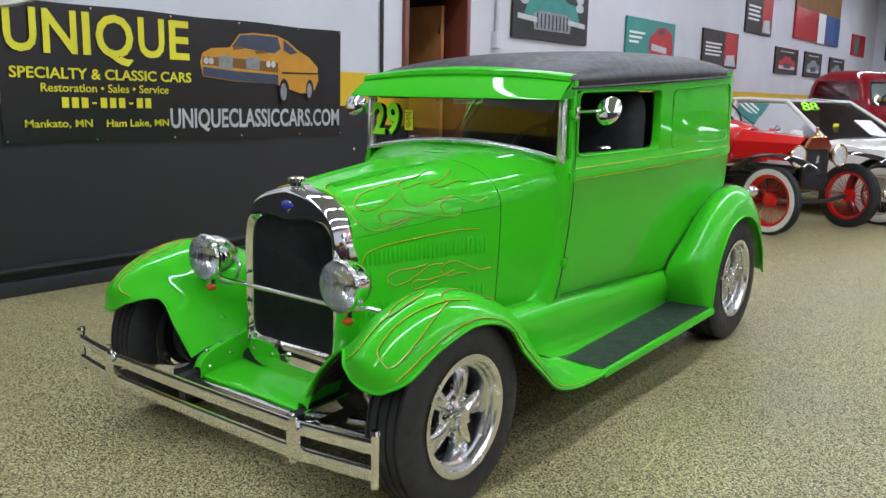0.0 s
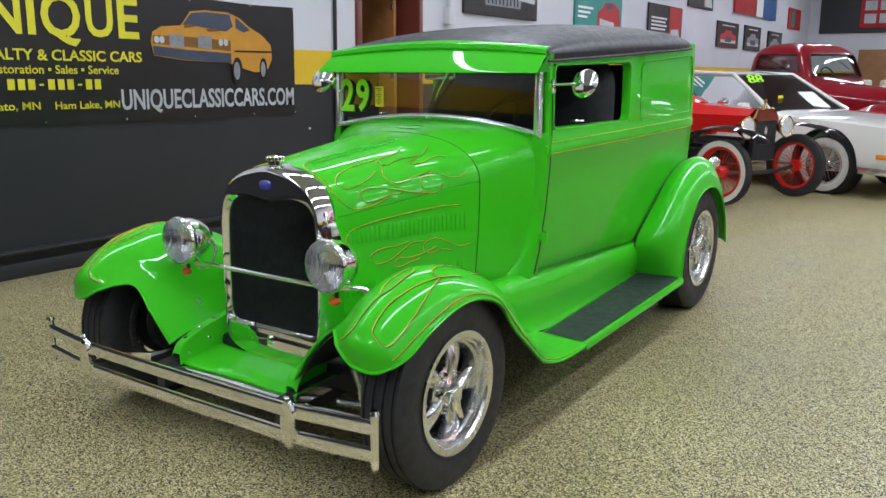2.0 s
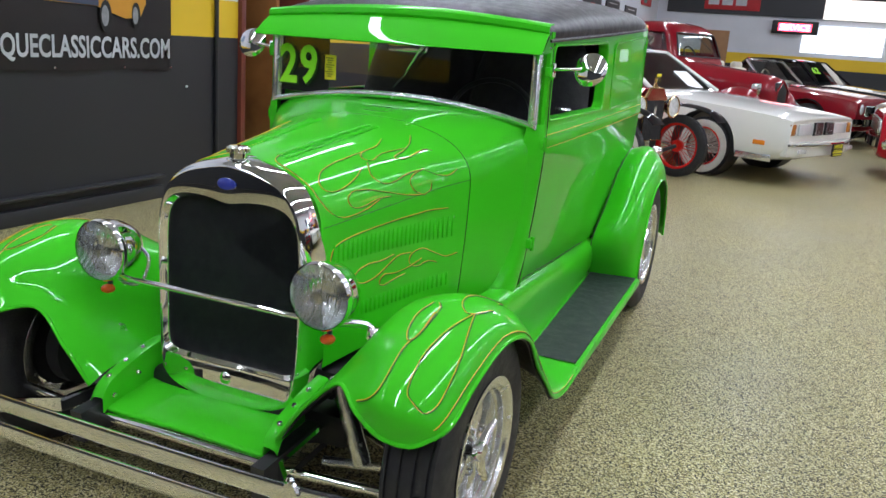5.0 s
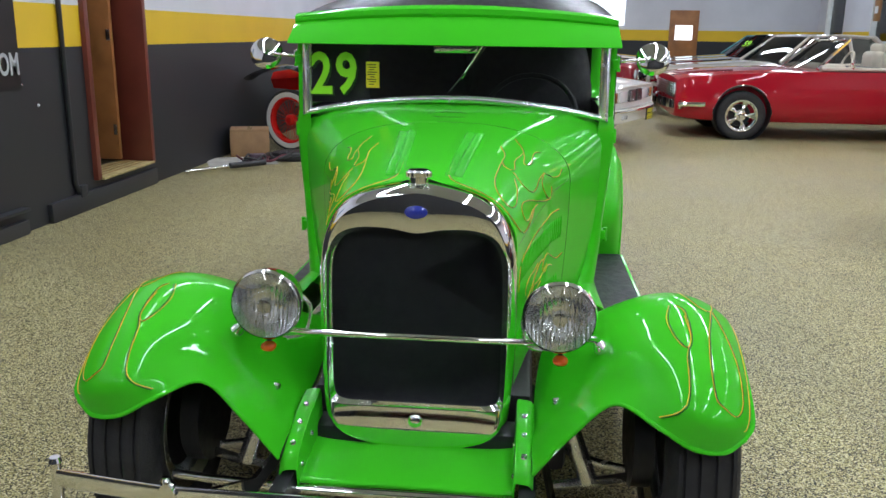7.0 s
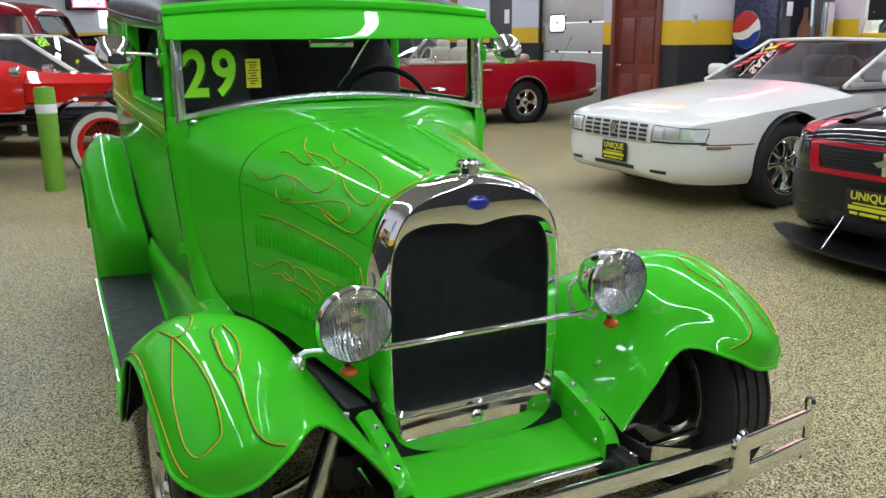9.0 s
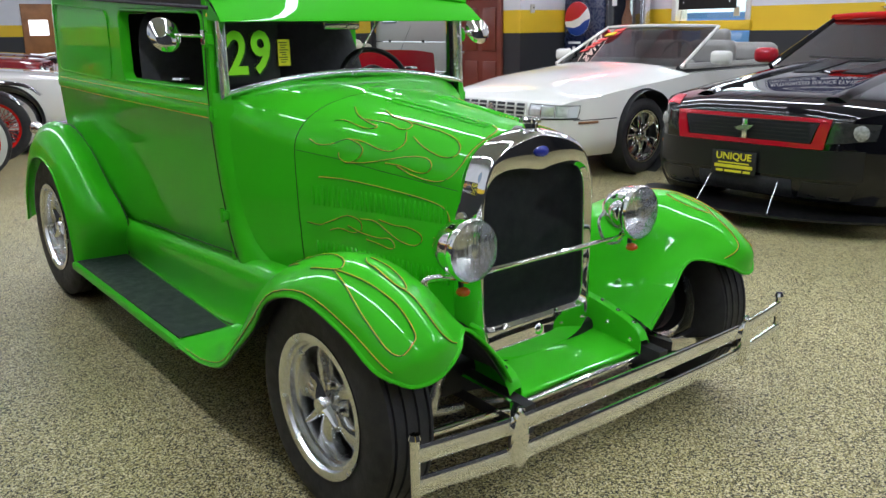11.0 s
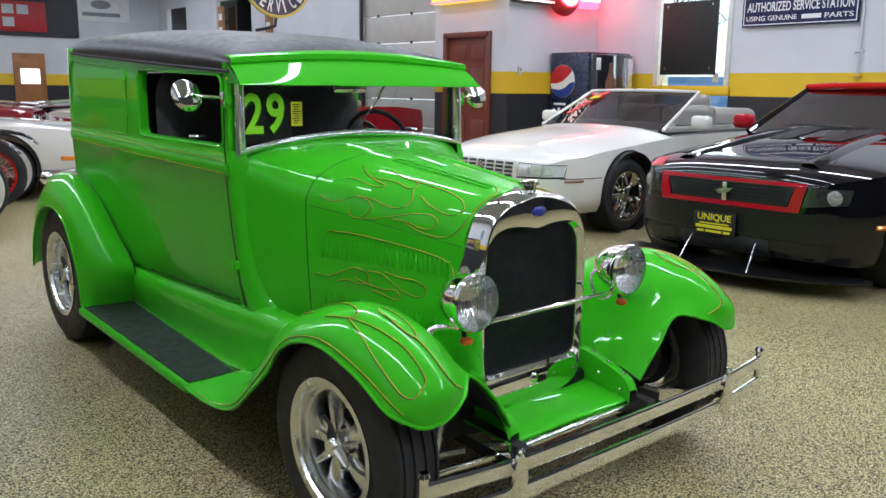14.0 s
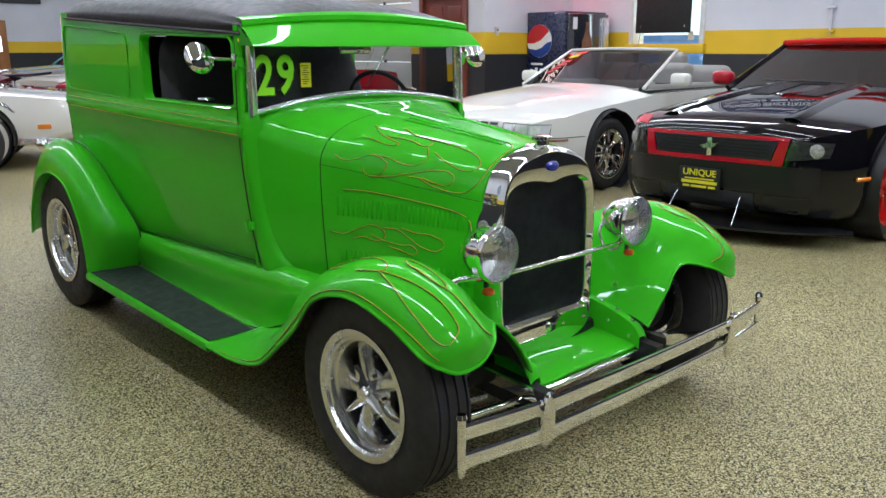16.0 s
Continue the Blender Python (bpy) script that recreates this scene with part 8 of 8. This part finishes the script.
CABZ = ((1.14, 0.80, 1.00, 2.32, 0.14), (1.24, 0.79, 1.06, 2.31, 0.14), (1.33, 0.775, 1.10, 2.30, 0.15), (1.40, 0.765, 1.13, 2.29, 0.15), (1.62, 0.72, 1.21, 2.27, 0.16), (1.69, 0.70, 1.24, 2.25, 0.17), (1.77, 0.66, 1.30, 2.21, 0.20), (1.83, 0.58, 1.40, 2.12, 0.22), (1.865, 0.44, 1.55, 1.98, 0.22), (1.878, 0.2, 1.70, 1.85, 0.08))
rings = [cab_ring(*c) for c in CABZ]
NR = len(rings[0])
half_n = NR // 2
front_win = lambda j: min(j, NR - 1 - j) < 4
side_win = lambda j: 7 <= min(j, NR - 1 - j) < 11
rear_win = lambda j: abs(j + 0.5 - half_n) < 2.2
cab = part("cab", grid_bm(rings, closed_v=True, cap=True, skip=lambda i, j: (2 <= i < 5 and front_win(j)) or (3 <= i < 5 and (side_win(j) or rear_win(j)))), MAROON, pk, "rounded dark red cab")
gl = part("cab_glass", grid_bm([cab_ring(z, w - 0.015, yf + 0.015, yr - 0.015, r) for z, w, yf, yr, r in CABZ[2:6]], closed_v=True), GLASS, cab)
gl.visible_shadow = False
part("windshield_gasket", tube_bm([(x, y - 0.004, z) for x, y, z in [rings[2][j] for j in range(-4, 5)] + [rings[3][4], rings[4][4]] + [rings[5][j] for j in range(4, -5, -1)] + [rings[4][-4], rings[3][-4]]], 0.012, 6, closed=True), BLACKM, cab)
part("bench_seat", box_bm(1.25, 0.2, 0.5, (0, 2.1, 1.15), 0.08, 3), TRIM, pk)
part("steering_wheel", tube_bm([(0.35 + 0.19 * math.cos(a), 1.50 + 0.07 * math.sin(a), 1.32 + 0.17 * math.sin(a)) for a in np.linspace(0, 2 * math.pi, 25)[:-1]], 0.014, 8, closed=True), BLACKM, pk)
part("bed", box_bm(1.5, 1.8, 0.55, (0, 3.3, 0.85), 0.05), MAROON, pk)
for s in (1, -1):
    g = smooth_grid([[(s * 0.42, -0.36, 0.5), (s * 0.62, -0.42, 0.52), (s * 0.82, -0.36, 0.48)], [(s * 0.42, -0.2, 0.8), (s * 0.62, -0.24, 0.86), (s * 0.84, -0.2, 0.74)], [(s * 0.45, 0.1, 0.9), (s * 0.64, 0.1, 0.93), (s * 0.85, 0.1, 0.82)], [(s * 0.5, 0.55, 0.75), (s * 0.68, 0.5, 0.75), (s * 0.85, 0.45, 0.66)], [(s * 0.6, 1.0, 0.42), (s * 0.72, 1.0, 0.42), (s * 0.85, 0.95, 0.4)]], 4, 4)
    part("front_fender", grid_bm(g, thick=0.01), MAROON, pk)
    part("headlamp", lathe_bm([(0, 0.02), (0.07, 0.012), (0.09, 0), (0.08, -0.10), (0, -0.16)], 20, at(s * 0.46, -0.22, 0.92, ON_NORTH)), CHROME, pk)
part("grille", box_bm(0.36, 0.06, 0.52, (0, -0.34, 0.78), 0.03), BLACKM, pk)
part("grille_frame", tube_bm([(-0.18, -0.38, 0.52), (0.18, -0.38, 0.52), (0.19, -0.38, 0.9), (0, -0.36, 1.06), (-0.19, -0.38, 0.9)], 0.02, 8, closed=True), MAROON, pk)
plain_wheels(pk, W8, "spoke", 0.18, 0.21, CHROME, 5)
part("wiper", tube_bm([(-0.05, 1.21, 1.67), (0.30, 1.10, 1.45)], 0.007, 5), BLACKM, pk)
place(pk, 0.55, 12.45, 68)


# ---- red brass era runabout ----
ta = thing("red_runabout", "bright red brass era open runabout with red wire wheels", "car", "parked cars")
WB = 2.45
hoodg = [[(-w, y, 0.78), (-w * 1.0, y, 0.98), (-w * 0.55, y, zt), (w * 0.55, y, zt), (w, y, 0.98), (w, y, 0.78)] for y, w, zt in ((0.05, 0.21, 1.05), (0.55, 0.26, 1.08), (0.9, 0.31, 1.10))]
part("hood", grid_bm(hoodg, thick=0.005), REDT, ta)
part("cowl", grid_bm(smooth_grid([[(-w, y, 0.72), (-w, y, 0.98), (-w * 0.5, y, zt), (w * 0.5, y, zt), (w, y, 0.98), (w, y, 0.72)] for y, w, zt in ((0.9, 0.32, 1.10), (1.1, 0.42, 1.17), (1.22, 0.46, 1.19))], 3, 2), thick=0.006), REDT, ta)
rd = part("radiator_core", box_bm(0.40, 0.06, 0.46, (0, 0.0, 0.70), 0.01), MESHBLK, ta)
part("radiator_frame", tube_bm([(-0.21, -0.02, 0.47), (0.21, -0.02, 0.47), (0.215, -0.02, 0.94), (0.13, -0.02, 1.06), (-0.13, -0.02, 1.06), (-0.215, -0.02, 0.94)], 0.012, 8, closed=True), BRASS, ta, "brass radiator frame")
part("radiator_tank", poly_bm([(-0.20, 0), (0.20, 0), (0.21, 0.03), (0.125, 0.13), (-0.125, 0.13), (-0.21, 0.03)], 0.05, at(0, -0.0, 0.925, ON_NORTH)), mat("red_brass_tank", (0.45, 0.20, 0.12), 0.22, metal=1.0), ta)
part("badge", poly_bm([(-0.03, -0.05), (-0.01, 0.05), (0.01, 0.0), (0.035, 0.05), (0.02, -0.05)], 0.005, at(0, -0.035, 0.82, ON_NORTH)), SATIN, ta, smooth=False)
part("radiator_cap", lathe_bm([(0, 0.12), (0.02, 0.11), (0.012, 0.06), (0.03, 0.03), (0.035, 0)], 14, pose(0, 0, 1.055)), BRASS, ta)
part("chassis_rail", box_bm(0.56, 2.5, 0.10, (0, 1.36, 0.60), 0.02), BLACKCAR, ta)
part("floor_pan", box_bm(0.95, 0.9, 0.05, (0, 1.45, 0.72), 0.01), REDT, ta)
part("body_tub", grid_bm(smooth_grid([[(-0.44, 1.6, 0.72), (-0.47, 1.6, 0.92), (0.47, 1.6, 0.92), (0.44, 1.6, 0.72)], [(-0.47, 1.85, 0.72), (-0.50, 1.85, 0.98), (0.50, 1.85, 0.98), (0.47, 1.85, 0.72)], [(-0.46, 2.1, 0.72), (-0.48, 2.1, 1.06), (0.48, 2.1, 1.06), (0.46, 2.1, 0.72)], [(-0.44, 2.9, 0.74), (-0.44, 2.9, 0.94), (0.44, 2.9, 0.94), (0.44, 2.9, 0.74)]], 3, 2), thick=0.01), REDT, ta)
part("fuel_drum", cyl_bm(0.16, 0.16, 0.90, pose(0, 2.34, 0.97, 0, 90, 0), 28), REDT, ta)
for s in (1, -1):
    part("seat_back", box_bm(0.46, 0.19, 0.50, (s * 0.235, 1.93, 1.06), 0.08, 4, Matrix.Rotation(radians(-24), 4, "X")), LEATHBLK, ta, "black buttoned leather seat")
    part("seat_cushion", box_bm(0.46, 0.60, 0.19, (s * 0.235, 1.62, 0.87), 0.07, 4), LEATHBLK, ta)
    hl = part("headlamp", lathe_bm([(0.120, 0.0), (0.124, -0.012), (0.112, -0.03), (0.085, -0.08), (0.05, -0.13), (0, -0.15)], 28, at(s * 0.36, -0.06, 0.85, ON_NORTH)), BLACKCAR, ta)
    part("lamp_rim", lathe_bm([(0.112, 0.006), (0.122, 0.014), (0.132, 0.0), (0.122, -0.012)], 28, at(s * 0.36, -0.06, 0.85, ON_NORTH), closed=True), BRASS, hl)
    part("lens", lathe_bm([(0, 0.012), (0.07, 0.009), (0.115, 0)], 28, at(s * 0.36, -0.06, 0.85, ON_NORTH)), CLEARPL, hl)
    part("side_lamp", lathe_bm([(0, 0.02), (0.05, 0.01), (0.058, 0), (0.05, -0.08), (0, -0.1)], 18, at(s * 0.44, 0.88, 1.10, ON_NORTH)), CHROME, ta)
    fr = smooth_grid([[(s * (0.58 + d), -0.52, 0.72) for d in (0, 0.11, 0.22)], [(s * (0.58 + d), -0.36, 0.82 + 0.03 * (d > 0.1 and d < 0.2)) for d in (0, 0.11, 0.22)], [(s * (0.58 + d), 0.0, 0.86 + 0.03 * (0.1 < d < 0.2)) for d in (0, 0.11, 0.22)], [(s * (0.58 + d), 0.35, 0.80 + 0.03 * (0.1 < d < 0.2)) for d in (0, 0.11, 0.22)], [(s * (0.58 + d), 0.52, 0.66) for d in (0, 0.11, 0.22)]], 4, 3)
    part("front_fender", grid_bm(fr, thick=0.006), BLACKCAR, ta, "glossy black fender")
    rr = smooth_grid([[(s * (0.56 + d), WB - 0.55, 0.52) for d in (0, 0.11, 0.22)], [(s * (0.56 + d), WB - 0.28, 0.93 + 0.03 * (0.1 < d < 0.2)) for d in (0, 0.11, 0.22)], [(s * (0.56 + d), WB + 0.1, 1.02 + 0.03 * (0.1 < d < 0.2)) for d in (0, 0.11, 0.22)], [(s * (0.56 + d), WB + 0.48, 0.95) for d in (0, 0.11, 0.22)], [(s * (0.56 + d), WB + 0.70, 0.84) for d in (0, 0.11, 0.22)]], 4, 3)
    part("rear_fender", grid_bm(rr, thick=0.006), BLACKCAR, ta, "glossy black fender")
    for yw in (0, WB):
        wire_wheel("wheel", ta, Matrix.Translation((s * 0.69, yw, 0.375)) @ (FACE_L if s > 0 else FACE_R), 0.375, 0.275, 0.10, REDT, True, 0.06, 32)
part("steering_wheel", tube_bm([(0.22 + 0.19 * math.cos(a), 1.44 + 0.10 * math.sin(a), 1.26 + 0.16 * math.sin(a)) for a in np.linspace(0, 2 * math.pi, 29)[:-1]], 0.014, 8, closed=True), BLACKM, ta)
part("steering_column", tube_bm([(0.22, 1.44, 1.26), (0.22, 1.1, 0.95)], 0.016, 8), BLACKM, ta)
part("front_axle", tube_bm([(-0.62, 0, 0.375), (-0.3, 0, 0.33), (0.3, 0, 0.33), (0.62, 0, 0.375)], 0.025, 8), BLACKM, ta)
part("rear_axle", tube_bm([(-0.62, WB, 0.375), (0.62, WB, 0.375)], 0.04, 8), BLACKM, ta)
part("engine_pan", box_bm(0.35, 0.9, 0.3, (0, 0.55, 0.56), 0.05), BLACKM, ta)
part("exhaust_pot", tube_bm([(0.2, 1.2, 0.45), (0.2, 2.0, 0.45)], 0.06, 10), BLACKM, ta)
ta.matrix_world = pose(-0.17, 7.25, 0, 0, 0, 69) @ Matrix.Scale(0.93, 4)


# ---- rows of parked cars farther off ----
def far_car(name, label, paint, top, x, y, deg, num="", convertible=False, grille=CHROME):
    c = thing(name, label, "car", "parked cars")
    WW = [(0, 0.93, 0.34, 0.37), (2.9, 0.93, 0.34, 0.37)]
    part("body", car_shell([(-0.85, 0.80, 0.36, 0.70, 0.74), (-0.8, 0.90, 0.28, 0.78, 0.83), (-0.4, 0.935, 0.24, 0.83, 0.89), (0.3, 0.94, 0.23, 0.87, 0.94), (0.8, 0.94, 0.23, 0.90, 0.97), (1.0, 0.94, 0.23, 0.91, 0.92), (2.6, 0.94, 0.23, 0.93, 0.94), (3.4, 0.93, 0.28, 0.93, 0.96), (4.1, 0.86, 0.38, 0.86, 0.88)], WW, 0.40, 3), paint, c)
    plain_wheels(c, WW, "spoke", 0.2, 0.2, CHROME, 5)
    if convertible:
        open_cabin(c, CREAM, CHROME, 0.90, 1.32, 0.80, 0.70, 0.95, 1.34, 2.7)
    else:
        hardtop(c, top, top, 0.88, 1.40, 2.55, 3.0, 0.80, 0.66, 0.95, 1.42, DARKGLASS, 2.1)
    part("front_bumper", grid_bm(smooth_grid([[(xx, -0.96 + 0.13 * (abs(xx) / 0.93) ** 3, z) for xx in np.linspace(-0.93, 0.93, 7)] for z in (0.38, 0.44, 0.50)], 2, 2), thick=0.03), CHROME, c)
    part("grille", box_bm(1.1, 0.04, 0.18, (0, -0.855, 0.63), 0.015), grille, c)
    for s in (1, -1):
        part("headlamp", lathe_bm([(0, 0.02), (0.07, 0.012), (0.088, 0)], 18, at(s * 0.70, -0.86, 0.66, ON_NORTH)), CLEARPL, c)
    if num:
        part("number_digit", text_fit(num, 0.34, 0.16, at(-0.6, 1.10, 1.16, ON_NORTH) @ Matrix.Rotation(radians(-42), 4, "X"), 0.003, 0.03), LIME, c, "lime green windshield number", smooth=False)
    place(c, x, y, deg)
    return c


far_car("red_roadster", "dark red convertible parked in the row", MAROON, MAROON, 1.6, 15.0, 67, "", True)
far_car("black_sedan", "glossy black hardtop parked in the row", BLACKCAR, BLACKCAR, 2.5, 17.5, 67, "62")
far_car("cream_sedan", "cream hardtop with a dark windshield", CREAMCAR, CREAMCAR, 3.3, 13.3, -80, "")
far_car("dark_sedan", "black hardtop with lime windshield writing", BLACKCAR, BLACKCAR, 3.6, 15.9, -80, "59")
far_car("teal_sedan", "teal hardtop parked farther back", TEALCAR, TEALCAR, 4.0, 18.4, -80, "")
# ---- loose things on the floor ----
bo = thing("bollard", "lime green padded bollard with a white band", "bollard")
part("post", lathe_bm([(0, 0), (0.086, 0), (0.088, 0.02), (0.085, 0.5), (0.087, 0.88), (0.078, 0.915), (0, 0.922)], 28, pose(-0.89, 6.42, 0)), mat("lime_bollard_sleeve", (0.16, 0.40, 0.03), 0.6, vary=0.1, bump=0.2), bo)
part("band", lathe_bm([(0.0875, 0.69), (0.090, 0.695), (0.090, 0.765), (0.0875, 0.77)], 28, pose(-0.89, 6.42, 0), closed=True), WHITEP, bo)

bx = thing("cardboard_box", "closed brown cardboard box on the floor", "box")
part("carton", box_bm(0.42, 0.36, 0.29, (0, 0, 0.147), 0.006), CARD, bx)
part("flap", box_bm(0.205, 0.36, 0.006, (-0.105, 0, 0.297), 0.001), CARD, bx)
part("flap", box_bm(0.205, 0.36, 0.006, (0.105, 0, 0.298), 0.001), CARD, bx)
part("tape", box_bm(0.05, 0.362, 0.002, (0, 0, 0.302)), mat("packing_tape", (0.42, 0.30, 0.16), 0.25), bx, smooth=False)
bx.matrix_world = pose(-2.86, 6.98, 0, 0, 0, 18)

pl = thing("plastic_sheet", "crumpled pale sheet on the floor", "sheet")
random.seed(3)
part("sheet", grid_bm([[(x, y, 0.006 + 0.012 * noise.noise(Vector((x * 9, y * 9, 0))) ** 2 + 0.004) for x in np.linspace(-0.35, 0.35, 14)] for y in np.linspace(-0.3, 0.3, 12)], thick=0.002), mat("grey_cloth", (0.42, 0.40, 0.36), 0.7, vary=0.2), pl)
pl.matrix_world = pose(-2.78, 6.45, 0.0, 0, 0, 25)

jk = thing("floor_jack", "long chrome handled jack with black foam grip", "jack")
part("handle_bar", tube_bm([(-3.02, 5.55, 0.035), (-2.70, 5.86, 0.05)], 0.016, 10), CHROME, jk)
part("handle_bar", tube_bm([(-3.02, 5.66, 0.03), (-2.72, 5.92, 0.045)], 0.012, 10), CHROME, jk)
part("grip", tube_bm([(-2.70, 5.88, 0.05), (-2.42, 6.14, 0.055)], 0.03, 12), BLACKM, jk)
tl = thing("tool_pile", "heap of dark straps and tools on the floor", "tools")
for k in range(9):
    a = random.uniform(0, 6.28)
    p = Vector((random.uniform(-0.22, 0.22), random.uniform(-0.16, 0.16), random.uniform(0.02, 0.08)))
    q = [p + Vector((0.10 * math.cos(a + t) + 0.03 * t, 0.07 * math.sin(a + 1.3 * t), 0.025 * math.sin(2 * t + k))) for t in np.linspace(0, 4.5, 14)]
    part("strap", tube_bm([(v.x, v.y, max(0.012, v.z)) for v in q], 0.012, 6), BLACKM if k % 3 else mat("maroon_strap", (0.10, 0.02, 0.03), 0.8), tl)
part("pad", box_bm(0.24, 0.2, 0.07, (0.18, 0.22, 0.036), 0.03, 3), BLACKM, tl)
part("block", box_bm(0.16, 0.12, 0.10, (-0.08, 0.0, 0.05), 0.015), mat("purple_grey_tool", (0.07, 0.04, 0.06), 0.6), tl)
tl.matrix_world = pose(-2.52, 6.45, 0, 0, 0, 30)
sk = thing("black_bag", "flat round black bag with a loose strap on the floor", "bag")
part("bag_body", cut_scale(lathe_bm([(0, 0.105), (0.15, 0.10), (0.19, 0.085), (0.205, 0.05), (0.20, 0.015), (0.17, 0.0), (0, 0.0)], 28), (1.15, 0.85, 1), pose(0, 0, 0.001)), BLACKM, sk)
part("seam", cut_scale(tube_bm([(0.206 * math.cos(a), 0.206 * math.sin(a), 0.052) for a in np.linspace(0, 2 * math.pi, 33)[:-1]], 0.006, 6, closed=True), (1.15, 0.85, 1), pose(0, 0, 0)), LEATHBLK, sk)
part("strap", tube_bm(crom([(0.20, 0.0, 0.04), (0.29, -0.05, 0.014), (0.38, -0.02, 0.012), (0.44, 0.05, 0.012), (0.37, 0.06, 0.012), (0.30, 0.0, 0.02)], 5), 0.010, 6), BLACKM, sk)
sk.matrix_world = pose(-2.30, 6.72, 0, 0, 0, 10)
